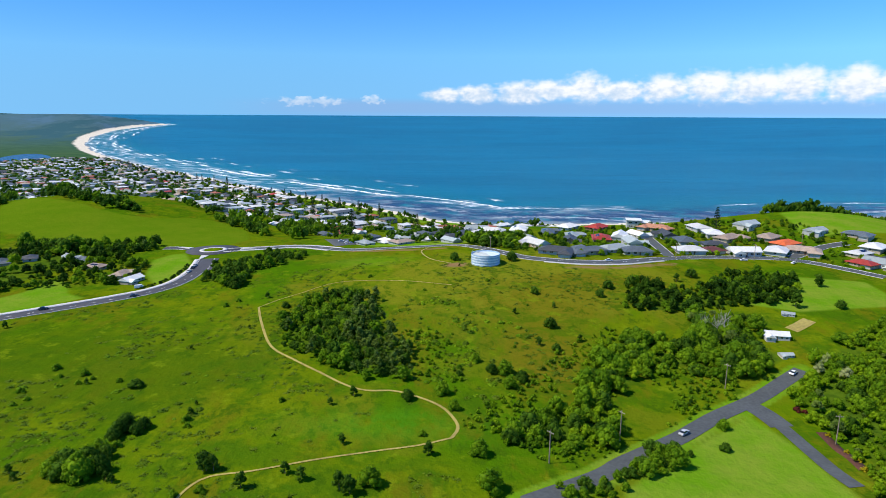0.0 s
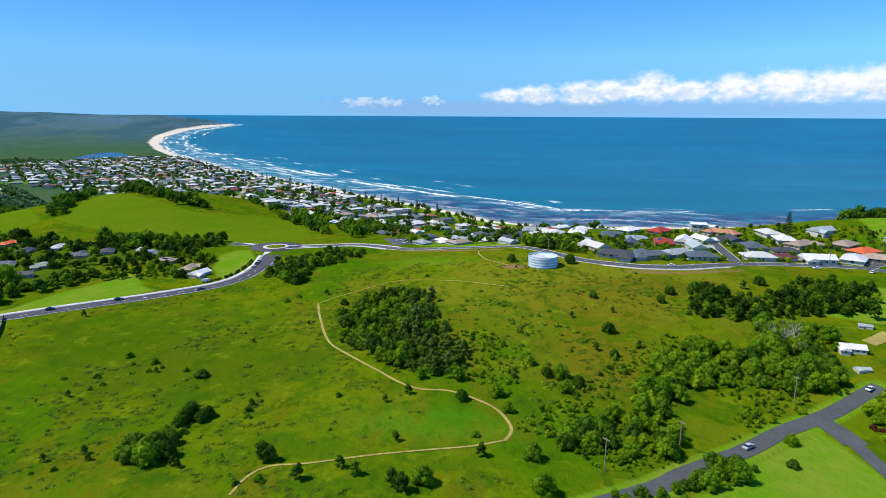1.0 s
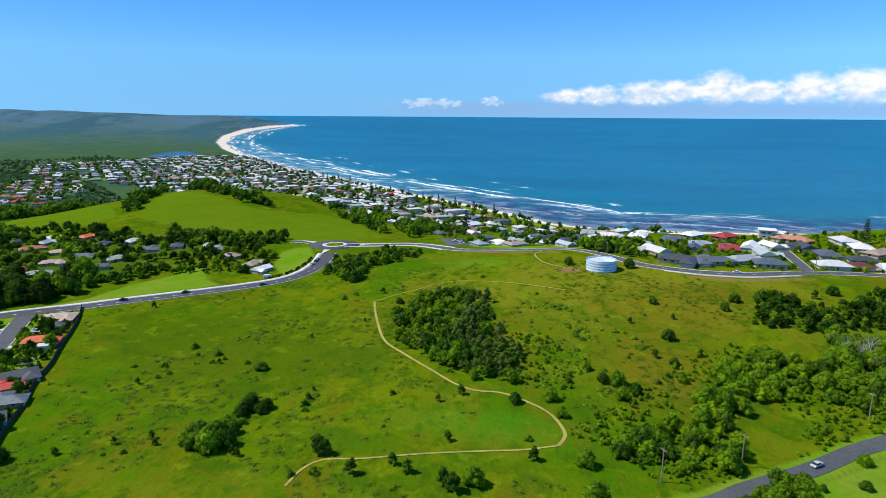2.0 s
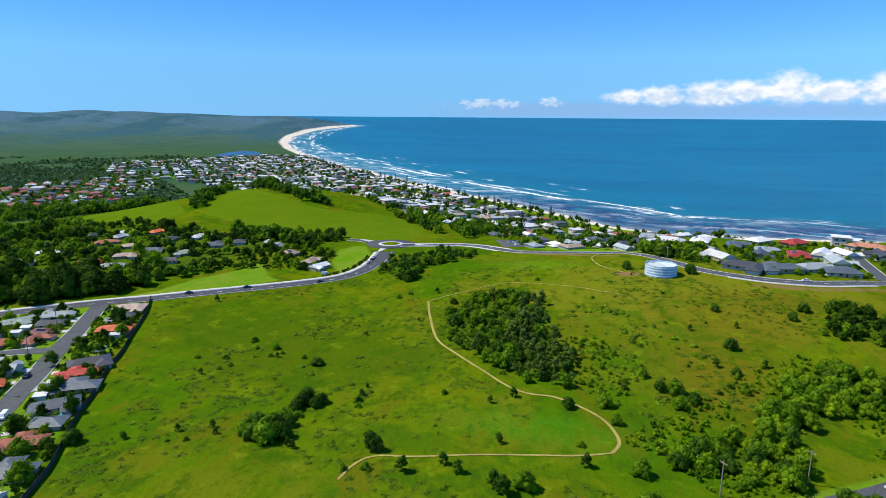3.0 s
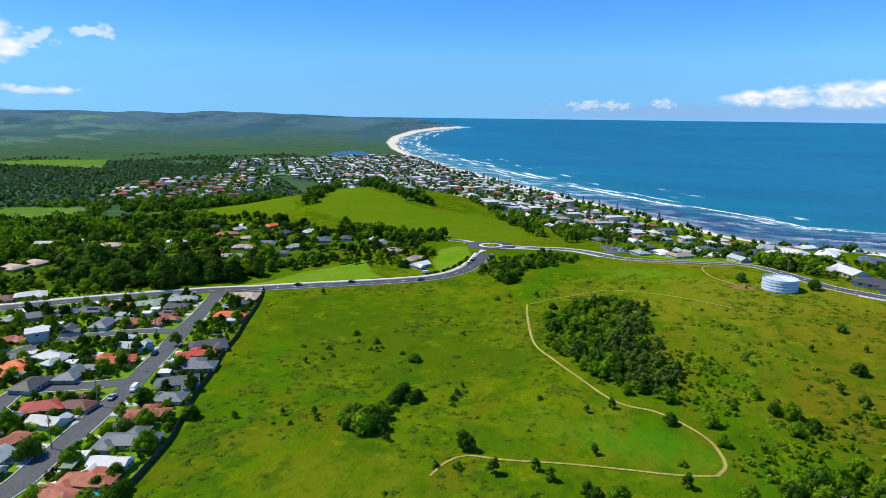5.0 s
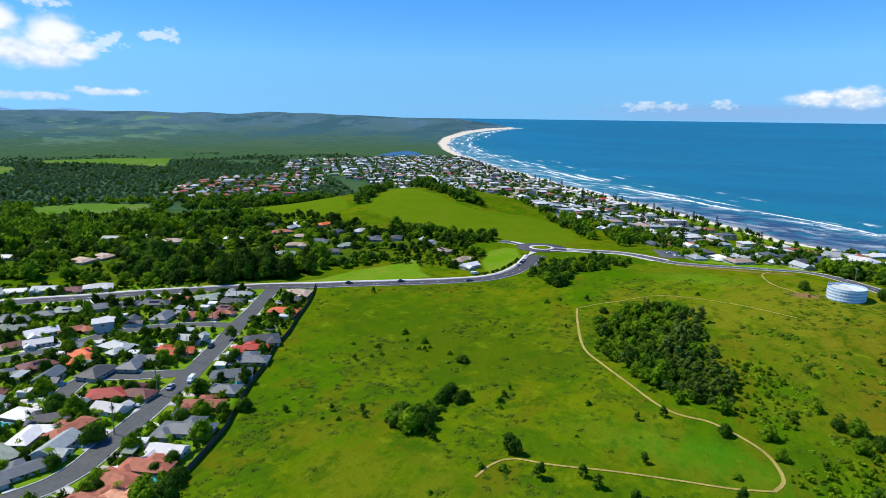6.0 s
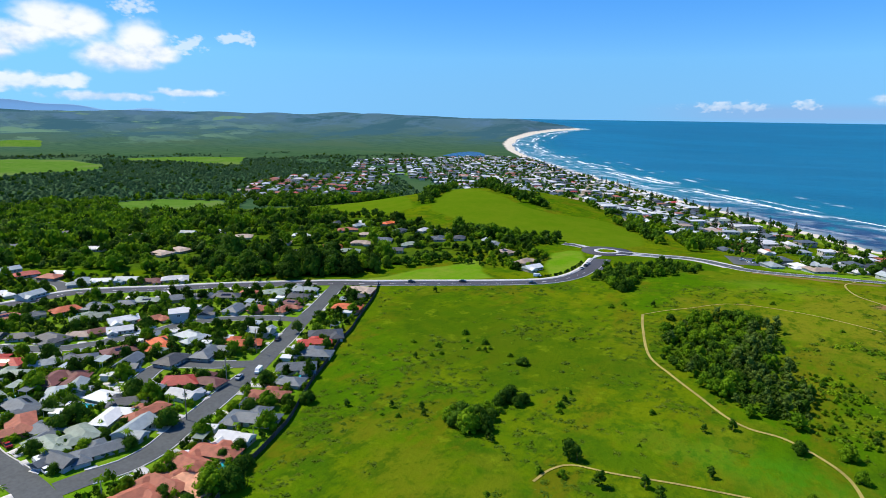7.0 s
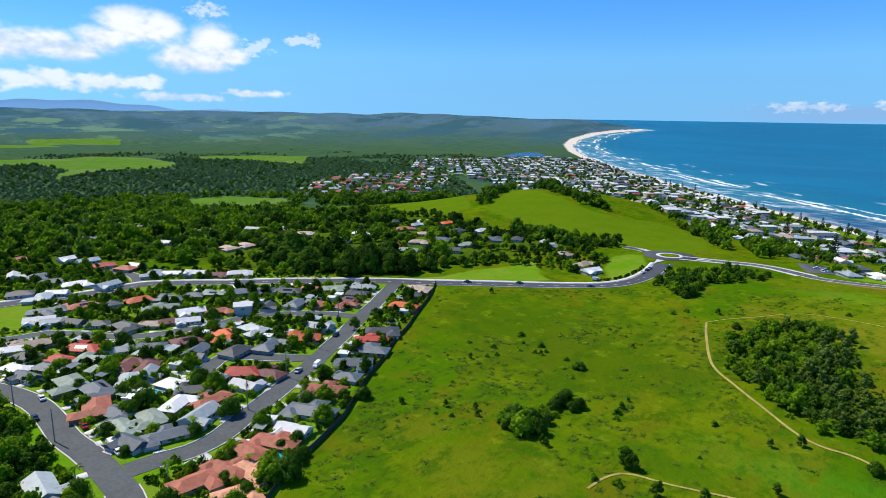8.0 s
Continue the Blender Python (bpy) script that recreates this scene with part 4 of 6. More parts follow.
def scatter(poly, gap, pad=0.0, holes=(), wall_gap=None):
    """Uneven places inside a polygon, about gap apart."""
    p_ = np.array(poly)
    (x0, y0), (x1, y1) = p_.min(0), p_.max(0)
    gxx, gyy = np.meshgrid(np.arange(x0, x1, gap), np.arange(y0, y1, gap))
    x = (gxx + RNG.uniform(-0.48, 0.48, gxx.shape) * gap).ravel()
    y = (gyy + RNG.uniform(-0.48, 0.48, gyy.shape) * gap).ravel()
    ok = inside(poly, x, y) & free(x, y, pad, True, wall_gap)
    for h in holes:
        ok &= ~inside(h, x, y)
    return x[ok], y[ok]

# ---- houses ----
def roof_paint(name, colour, rough, scale, grain, metal=0.0):
    """Roofing with courses across the fall and weathering."""
    m, n, b = material(name)
    p = n.add("ShaderNodeTexCoord").outputs["Object"]
    wp = place(n)
    st = n.noise(wp, 0.45, 4.0, 0.6)
    r = n.add("ShaderNodeObjectInfo").outputs["Random"]
    k = n.math("MULTIPLY", n.ramp(st, 0.25, 0.75, 1 - grain, 1 + grain), n.ramp(r, 0, 1, 0.82, 1.18))
    comb = n.add("ShaderNodeCombineColor", ins={0: k, 1: k, 2: k})
    c = n.add("ShaderNodeMix", data_type="RGBA", blend_type="MULTIPLY", ins={0: 1.0, 6: colour, 7: comb.outputs[0]})
    n.put(b.inputs["Base Color"], c.outputs[2])
    b.inputs["Roughness"].default_value, b.inputs["Metallic"].default_value = rough, metal
    wv = n.add("ShaderNodeTexWave", wave_type="BANDS", bands_direction="Z", ins={"Vector": p, "Scale": scale, "Distortion": 0.0})
    relief(n, b, wv.outputs["Fac"], 0.35, 0.05)


roof_paint("roof_R", (0.40, 0.042, 0.022), 0.6, 4.0, 0.2)
roof_paint("roof_O", (0.56, 0.11, 0.025), 0.65, 4.0, 0.2)
roof_paint("roof_A", (0.52, 0.24, 0.13), 0.7, 4.0, 0.2)
roof_paint("roof_T", (0.34, 0.105, 0.055), 0.7, 4.0, 0.25)
roof_paint("roof_B", (0.15, 0.045, 0.035), 0.65, 4.0, 0.25)
roof_paint("roof_S", (0.098, 0.118, 0.128), 0.5, 5.0, 0.18)
roof_paint("roof_D", (0.055, 0.060, 0.062), 0.55, 5.0, 0.2)
roof_paint("roof_W", (0.66, 0.66, 0.62), 0.45, 5.0, 0.08)
roof_paint("roof_L", (0.34, 0.385, 0.375), 0.45, 5.0, 0.12)
roof_paint("roof_G", (0.22, 0.27, 0.21), 0.6, 4.0, 0.2)
roof_paint("roof_P", (0.38, 0.29, 0.22), 0.7, 4.0, 0.2)
for nm, col in (("cream", (0.40, 0.34, 0.25)), ("white", (0.50, 0.49, 0.45)), ("brick", (0.30, 0.17, 0.11)), ("grey", (0.42, 0.43, 0.44)), ("peach", (0.72, 0.42, 0.25)), ("tan", (0.52, 0.40, 0.28))):
    simple("wall_" + nm, col, 0.8, 0, 0.08, 0.7, 0.06)
simple("trim_white", (0.78, 0.78, 0.77), 0.5, 0, 0.05)
simple("garage_grey", (0.50, 0.50, 0.50), 0.5, 0, 0.06)
simple("door_brown", (0.16, 0.09, 0.05), 0.6, 0, 0.1)
m, n, b = material("window_glass")
b.inputs["Base Color"].default_value = (0.02, 0.028, 0.035, 1)
b.inputs["Roughness"].default_value = 0.06
simple("solar", (0.012, 0.018, 0.05), 0.15, 0, 0.05)
simple("paling", (0.045, 0.040, 0.038), 0.9, 0, 0.3, 1.0, 0.2)


def box_geo(x0, x1, y0, y1, z0, z1):
    v = np.array([(x, y, z) for z in (z0, z1) for x, y in ((x0, y0), (x1, y0), (x1, y1), (x0, y1))], float)
    q = np.array([(0, 3, 2, 1), (4, 5, 6, 7), (0, 1, 5, 4), (1, 2, 6, 5), (2, 3, 7, 6), (3, 0, 4, 7)])
    return v, q


def hip_geo(cx, cy, L, D, z, rise, over=0.9, gable=False):
    """A hipped or gabled roof with thick eaves over a rectangle, long axis the longer side."""
    swap = D > L
    if swap:
        L, D = D, L
    a, d = L / 2 + over, D / 2 + over
    inset = 0.0 if gable else d
    z0 = z - over * rise / (D / 2 + over)
    rid = max(a - inset, 0.15)
    t = 0.22
    v = [(-a, -d, z0), (a, -d, z0), (a, d, z0), (-a, d, z0), (-a, -d, z0 - t), (a, -d, z0 - t), (a, d, z0 - t), (-a, d, z0 - t), (-rid, 0, z0 + rise), (rid, 0, z0 + rise)]
    q = [(0, 1, 9, 8), (2, 3, 8, 9), (1, 2, 9, 9), (3, 0, 8, 8), (0, 4, 5, 1), (1, 5, 6, 2), (2, 6, 7, 3), (3, 7, 4, 0), (4, 7, 6, 5)]
    v = np.array(v, float)
    if swap:
        v = np.stack([-v[:, 1], v[:, 0], v[:, 2]], 1)
    return v + (cx, cy, 0), q


def py_join(parts):
    vs, fs, k = [], [], 0
    for v, q in parts:
        vs += [tuple(p) for p in v]
        for f in q:
            f = [int(i) + k for i in f]
            f = [i for j, i in enumerate(f) if i != f[j - 1]]
            fs.append(f)
        k += len(v)
    return vs, fs


def flat_mesh(name, parts, mat):
    vs, fs = py_join(parts)
    me = bpy.data.meshes.new(name)
    me.from_pydata(vs, [], fs)
    me.materials.append(MATS[mat])
    me.update()
    return me


def hang(name, me, parent, m=None, label=""):
    o = new(name, me)
    o.parent = parent
    if m is not None:
        o.matrix_local = m
    if label:
        o["label"] = label
    return o


FRAME_ME = flat_mesh("window", [box_geo(-0.9, 0.9, -0.05, 0.05, 0.55, 0.65), box_geo(-0.9, 0.9, -0.05, 0.05, -0.65, -0.55), box_geo(-0.9, -0.8, -0.05, 0.05, -0.55, 0.55), box_geo(0.8, 0.9, -0.05, 0.05, -0.55, 0.55), box_geo(-0.03, 0.03, -0.05, 0.05, -0.55, 0.55)], "trim_white")
PANE_ME = flat_mesh("pane", [box_geo(-0.82, 0.82, -0.02, 0.02, -0.57, 0.57)], "window_glass")
DOOR_ME = flat_mesh("door", [box_geo(-0.48, 0.48, -0.05, 0.05, 0, 2.1)], "door_brown")
GARAGE_ME = flat_mesh("garage_door", [box_geo(-2.5, 2.5, -0.05, 0.05, 0.55 * i + 0.02, 0.55 * i + 0.53) for i in range(4)], "garage_grey")
SOLAR_ME = flat_mesh("solar_panel", [box_geo(-0.8, 0.8, -0.5, 0.5, 0, 0.05)], "solar")
VENT_ME = flat_mesh("skylight", [box_geo(-0.7, 0.7, -0.45, 0.45, 0, 0.14)], "trim_white")
ROOF_WORDS = {"R": "bright red tiled", "O": "orange tiled", "T": "terracotta tiled", "A": "pale salmon tiled", "B": "dark maroon tiled", "S": "slate-blue metal", "D": "charcoal metal", "W": "white metal", "L": "pale blue-grey metal", "G": "grey-green tiled", "P": "sandy brown tiled", "M": "flat white"}
SHAPES = {}


def house_shape(style, roof, wall):
    """Meshes and fittings of one design of house; x runs along its length, the front faces -y."""
    key = (style, roof, wall)
    if key in SHAPES:
        return SHAPES[key]
    blocks, roofs, fit = [], [], []
    if style == "ell":
        blocks = [(-9.5, 9.5, -5, 5, 2.7), (3, 9.5, -10.5, -5, 2.7)]
        roofs = [hip_geo(0, 0, 19, 10, 2.7, 2.2), hip_geo(6.25, -5.5, 6.5, 10, 2.7, 1.75)]
        fit = [("garage", 6.25, -10.5, 0), ("door", 1.6, -5, 0), ("win", -2, -5, 0), ("win", -6, -5, 0), ("win", -6, 5, 180), ("win", 0, 5, 180), ("win", 6, 5, 180), ("win", -9.5, 0, 270), ("win", 9.5, 1, 90)]
    elif style == "tee":
        blocks = [(-11, 11, -4.5, 4.5, 2.7), (-3.5, 4, 4.5, 10, 2.7), (-11, -4.5, -8, -4.5, 2.7)]
        roofs = [hip_geo(0, 0, 22, 9, 2.7, 2.0), hip_geo(0.25, 5, 7.5, 10, 2.7, 1.8), hip_geo(-7.75, -4, 6.5, 8, 2.7, 1.7)]
        fit = [("garage", -7.75, -8, 0), ("door", -3, -4.5, 0), ("win", 1, -4.5, 0), ("win", 7, -4.5, 0), ("win", 7.5, 4.5, 180), ("win", -7, 4.5, 180), ("win", 0.2, 10, 180), ("win", 11, 0, 90), ("win", -11, 0, 270)]
    elif style == "box":
        blocks = [(-8, 8, -5.5, 5.5, 2.7)]
        roofs = [hip_geo(0, 0, 16, 11, 2.7, 2.3)]
        fit = [("garage", 5, -5.5, 0), ("door", 0.8, -5.5, 0), ("win", -2, -5.5, 0), ("win", -6, -5.5, 0), ("win", -4, 5.5, 180), ("win", 3, 5.5, 180), ("win", -8, 0, 270), ("win", 8, 0, 90)]
    elif style == "gable":
        blocks = [(-8.5, 8.5, -4.5, 4.5, 3.0), (-8, -2, -8, -4.5, 2.6)]
        roofs = [hip_geo(0, 0, 17, 9, 3.0, 2.4, 0.5, True), hip_geo(-5, -4.4, 6, 7.6, 2.6, 1.7, 0.5, True)]
        fit = [("door", 0, -4.5, 0), ("win", 3, -4.5, 0), ("win", 6.5, -4.5, 0), ("win", -5, -8, 0), ("win", -4, 4.5, 180), ("win", 4, 4.5, 180), ("win", 8.5, 0, 90)]
    elif style == "double":
        blocks = [(-7, 7, -5.5, 5.5, 5.6), (7, 11.5, -4, 4, 2.8)]
        roofs = [hip_geo(0, 0, 14, 11, 5.6, 2.2), hip_geo(9, 0, 5, 8, 2.8, 1.3)]
        fit = [("garage", 9.2, -4, 0, 0.85), ("door", 0, -5.5, 0), ("win", -4, -5.5, 0), ("win", 3.6, -5.5, 0), ("win", -4, -5.5, 0, 1, 4.3), ("win", 0, -5.5, 0, 1, 4.3), ("win", 4, -5.5, 0, 1, 4.3), ("win", -3, 5.5, 180, 1, 4.3), ("win", 3, 5.5, 180, 1, 4.3), ("win", -7, 0, 270, 1, 4.3)]
    else:
        blocks = [(-8, 2.5, -5.5, 5.5, 5.8), (2.5, 9, -6.5, 4.5, 4.4)]
        roofs = [box_geo(-8.7, 3.2, -6.3, 6.1, 5.8, 6.1), box_geo(3.2, 9.7, -7.2, 5.2, 4.4, 4.68)]
        fit = [("garage", 5.8, -6.5, 0), ("door", 0, -5.5, 0), ("win", -5, -5.5, 0, 1.5), ("win", -5.5, -5.5, 0, 1.2, 4.2), ("win", -1.5, -5.5, 0, 1.2, 4.2), ("win", -8, 0, 270, 1.2, 4.2), ("win", -4, 5.5, 180, 1.3, 4.2), ("win", 6, 4.5, 180, 1.3)]
    SHAPES[key] = (flat_mesh("wall", [box_geo(*b_[:4], -1.5, b_[4]) for b_ in blocks], "wall_" + wall),
                   flat_mesh("roof", roofs, "roof_" + roof), fit, blocks, max(b_[4] for b_ in blocks))
    return SHAPES[key]


def house(x, y, turn, style, roof, wall, solar=0, scale=1.0, group="houses of the suburb", note=""):
    wall_me, roof_me, fit, blocks, top = house_shape(style, "W" if roof == "M" else roof, wall)
    zz = float(height(x, y))
    root = new("house")
    root.matrix_basis = pose(x, y, zz + 0.05, 0, 0, turn) @ Matrix.Diagonal((scale, scale, scale, 1))
    storey = "two-storey" if top > 4 else "single-storey"
    tagged(root, f"{storey} {wall if wall != 'brick' else 'brown brick'} house with {ROOF_WORDS[roof]} roof{note}", "house", group)
    hang("wall", wall_me, root)
    hang("roof", roof_me, root)
    for f in fit:
        kind, fx_, fy_, a = f[:4]
        s = f[4] if len(f) > 4 else 1.0
        if kind == "win":
            wz = f[5] if len(f) > 5 else 1.45
            o = hang("window", FRAME_ME, root, pose(fx_, fy_, wz, 0, 0, a) @ Matrix.Diagonal((s, 1, 1, 1)))
            hang("pane", PANE_ME, o)
        elif kind == "door":
            hang("door", DOOR_ME, root, pose(fx_, fy_, 0, 0, 0, a))
        else:
            hang("garage_door", GARAGE_ME, root, pose(fx_, fy_, 0, 0, 0, a) @ Matrix.Diagonal((s, 1, 1, 1)))
    if solar and style in ("ell", "box", "tee"):
        d_, r_ = {"ell": (5.6, 2.2), "box": (6.1, 2.3), "tee": (5.1, 2.0)}[style]
        fall = math.degrees(math.atan2(r_, d_))
        for i in range(solar):
            px, py = -3.2 + (i % 4) * 1.7, 2.1 + 1.06 * (i // 4)
            hang("solar_panel", SOLAR_ME, root, pose(px, py, 2.7 + r_ * (1 - py / (d_ - 0.6)) * 0.99 - 0.02, -fall, 0, 0))
    HOUSE_SPOTS.append((x, y, 7.6 * scale / 0.84))
    return root


STYLE_OF = {"R": ("ell", "box", "tee"), "O": ("ell", "box"), "A": ("tee", "ell"), "T": ("tee", "ell", "box"), "B": ("box", "ell"), "S": ("ell", "tee", "box", "gable"), "D": ("ell", "box", "gable"), "W": ("gable", "box", "gable", "ell"), "L": ("gable", "ell", "gable"), "G": ("tee", "ell"), "P": ("box", "ell"), "M": ("modern",)}
WALL_OF = {"R": ("cream", "brick"), "O": ("cream", "tan"), "A": ("cream", "tan"), "T": ("brick", "cream"), "B": ("brick", "cream"), "S": ("cream", "grey", "white"), "D": ("grey", "cream", "white"), "W": ("white", "cream"), "L": ("white", "grey"), "G": ("cream", "brick"), "P": ("tan", "cream"), "M": ("white",)}


STYLES = {"g": "gable", "b": "box", "e": "ell", "t": "tee", "d": "double", "m": "modern"}


def street_turn(x, y):
    """The way the nearest street runs, and whether it lies ahead of a house that faces it."""
    best = (1e9, 0.0)
    for q, _ in ROADS[:-1]:
        d = np.hypot(q[:, 0] - x, q[:, 1] - y)
        i = int(d.argmin())
        if d[i] < best[0]:
            best = (d[i], math.degrees(math.atan2(q[i][1] - y, q[i][0] - x)))
    return best[1] + 90


def rows_of_houses(rows, group, across=False, scale=1.0, note="", gap=0.0):
    for i, (x, y, code) in enumerate(rows):
        if any(math.hypot(q[0] - x, q[1] - y) < gap for q in HOUSE_SPOTS):
            continue
        near = [q for q in HOUSE_SPOTS if math.hypot(q[0] - x, q[1] - y) < 13]
        kind_, code = STYLES.get(code[1:]), code[0]
        st, wl = (kind_,) if kind_ else STYLE_OF[code], WALL_OF[code]
        k = (abs(int(x)) * 7 + abs(int(y)) * 3)
        turn = street_turn(x, y)
        turn = turn + (90 if across else 0) + ((k * 37) % 11 - 5)
        s = scale * (0.74 if not near else 0.62)
        house(x, y, turn, st[k % len(st)], code, wl[(k // 5) % len(wl)], (8 if k % 5 == 0 else 0), s, group, note)


# where the houses stand (x, y, roof)
A_RIGHT = [(-232, 243, "P"), (-226, 232, "D"), (-215, 215, "O"), (-195, 181, "D"), (-191, 171, "R"), (-182, 161, "S"), (-176, 148, "S"), (-168, 138, "S"), (-165, 126, "T"), (-155, 112, "S"), (-149, 101, "W"), (-147, 93, "T"), (-148, 85, "T"), (-144, 76, "T"), (-145, 67, "T"), (-138, 80, "A"), (-132, 71, "A")]
A_LEFT = [(-256, 223, "L"), (-249, 213, "D"), (-257, 179, "S"), (-248, 186, "T"), (-238, 194, "T"), (-243, 203, "B"), (-268, 155, "M"), (-263, 166, "D"), (-220, 164, "Lg"), (-213, 151, "O"), (-240, 130, "O"), (-238, 143, "L"), (-220, 123, "D"), (-216, 136, "S"), (-199, 114, "R"), (-191, 120, "B"), (-188, 108, "W")]
B_ROWS = [(-286, 69, "P"), (-285, 61, "W"), (-274, 64, "D"), (-267, 82, "R"), (-261, 72, "R"), (-253, 80, "G"), (-254, 91, "L"), (-250, 102, "S"), (-245, 115, "B"), (-230, 111, "S"), (-256, 66, "S"), (-263, 58, "W"), (-251, 58, "S"), (-234, 67, "G"), (-221, 71, "S"), (-236, 87, "B"), (-230, 92, "B"), (-223, 82, "L"), (-223, 89, "Lg")]
C_ROWS = [(-208, 66, "T"), (-199, 69, "S"), (-188, 66, "G"), (-188, 75, "G"), (-177, 64, "S"), (-174, 73, "S"), (-178, 86, "Lg"), (-192, 85, "W"), (-198, 94, "D"), (-186, 94, "T"), (-169, 39, "Lg"), (-208, 91, "W")]
D_ROWS = [(-328, 103, "T"), (-321, 112, "S"), (-319, 126, "O"), (-331, 88, "S"), (-317, 81, "Wg"), (-312, 85, "L"), (-305, 91, "D"), (-295, 98, "D"), (-282, 105, "D"), (-278, 114, "P"), (-276, 120, "B"), (-298, 128, "G"), (-310, 138, "S"), (-308, 150, "S"), (-304, 159, "G"), (-281, 135, "Wg"), (-270, 128, "W"), (-274, 145, "T"), (-296, 170, "S"), (-291, 180, "S"), (-279, 189, "D"), (-275, 201, "T"), (-265, 211, "G")]
E_ROWS = [(-466, 110, "T"), (-444, 134, "W"), (-428, 140, "L"), (-409, 143, "R"), (-392, 149, "T"), (-395, 157, "W"), (-367, 156, "L"), (-360, 163, "Wg"), (-350, 173, "L"), (-340, 181, "B"), (-333, 192, "W"), (-416, 96, "W"), (-404, 104, "S"), (-388, 108, "S"), (-374, 115, "W"), (-359, 126, "L"), (-373, 88, "D"), (-358, 94, "L"), (-362, 102, "W")]
WOODED = [(-896, 231, "W"), (-628, 190, "L"), (-504, 261, "P"), (-479, 291, "L"), (-461, 310, "W"), (-457, 205, "W"), (-405, 226, "P"), (-406, 241, "P"), (-373, 304, "P"), (-330, 315, "R"), (-308, 311, "G"), (-309, 281, "W"), (-375, 377, "T"), (-396, 417, "W"), (-461, 424, "O"), (-339, 254, "G"), (-386, 335, "W"), (-767, 296, "W"), (-343, 368, "P"), (-922, 220, "L")]
RIDGE_A = [(63, 508, "W"), (59, 449, "L"), (63, 412, "Wg"), (107, 524, "W"), (130, 515, "R"), (118, 453, "R"), (165, 519, "M"), (173, 495, "A"), (134, 462, "W"), (134, 430, "L"), (72, 382, "D"), (91, 384, "S"), (112, 397, "L"), (124, 390, "S"), (175, 439, "S"), (163, 400, "W")]
RIDGE_B = [(209, 446, "P"), (203, 484, "W"), (237, 477, "L"), (205, 462, "W"), (198, 398, "W"), (236, 442, "P"), (239, 424, "O"), (223, 404, "W"), (241, 406, "P"), (294, 413, "W"), (273, 375, "L"), (262, 376, "R"), (307, 404, "D"), (279, 365, "W"), (170, 463, "D"), (40, 501, "W"), (29, 516, "L")]
VALLEY = [(149, 263, "Wg")]
rows_of_houses(A_RIGHT, "houses along the long street", True)
rows_of_houses(A_LEFT, "houses along the long street", True)
rows_of_houses(B_ROWS, "houses of the suburb")
rows_of_houses(C_ROWS, "houses of the suburb")
rows_of_houses(D_ROWS, "houses of the suburb")
rows_of_houses(E_ROWS, "houses of the suburb")
rows_of_houses(WOODED, "houses among the trees", note=" among tall trees")
rows_of_houses(RIDGE_A, "houses on the ridge", scale=1.5, note=" above the sea")
rows_of_houses(RIDGE_B, "houses on the ridge", scale=1.5, note=" above the sea")
rows_of_houses(VALLEY, "houses in the valley", scale=0.85, note=" among trees")
rows_of_houses([(167, 286, "Lg"), (145, 246, "Lg")], "houses in the valley", scale=0.45, note=" among trees")
rows_of_houses([(-112, 50, "T")], "houses of the suburb", gap=12)

# more roofs among the trees
WOODED_B = [(-414, 403, "D"), (-385, 399, "L"), (-318, 358, "S"), (-334, 398, "D"), (-319, 410, "W"), (-286, 389, "S"), (-274, 400, "D"), (-248, 400, "L"), (-237, 398, "S"), (-218, 378, "P"), (-193, 360, "P"), (-180, 346, "W"), (-284, 332, "D"), (-281, 308, "P"), (-288, 356, "G"), (-323, 338, "P"), (-332, 284, "D"), (-359, 287, "P"), (-421, 304, "P"), (-584, 240, "D"), (-692, 349, "W"), (-527, 176, "S"), (-368, 422, "O")]
rows_of_houses(WOODED_B, "houses among the trees", note=" among tall trees")
RIDGE_C = [(92, 440, "D"), (100, 470, "L"), (85, 495, "S"), (150, 470, "W"), (190, 425, "D"), (190, 480, "P"), (215, 440, "T"), (230, 485, "W"), (275, 450, "L"), (285, 385, "D"), (275, 400, "W"), (300, 440, "S"), (135, 425, "P"), (178, 402, "B")]
rows_of_houses(RIDGE_C, "houses on the ridge", scale=1.3, gap=15, note=" above the sea")

YARDS.update((q[0], q[1]) for q in WOODED + WOODED_B[:7] + WOODED_B[12:] + VALLEY + [(145, 246)])

# ---- the seaside town, far below: too many houses to count ----
TOWN = [(-60, 800), (-40, 640), (-30, 560), (-77, 467), (-62, 433), (20, 440), (45, 540), (95, 600), (160, 700), (60, 772), (0, 790), (-80, 880), (-160, 960), (-250, 1050), (-360, 1160), (-480, 1290), (-640, 1470), (-800, 1640), (-1000, 1880), (-1180, 1900), (-1290, 1650), (-1350, 1400), (-1180, 1180), (-1000, 1150), (-720, 1000), (-520, 900), (-330, 720), (-235, 610), (-190, 600), (-120, 540), (-80, 470)]
WEST_TOWN = [(-863, 614), (-1035, 772), (-1094, 920), (-1062, 1031), (-1037, 1165), (-838, 976), (-776, 841), (-754, 732), (-770, 635)]
PARKS = [[(-535, 935), (-480, 900), (-400, 985), (-470, 1050)], [(-1200, 1260), (-1120, 1200), (-1060, 1270), (-1150, 1330)]]


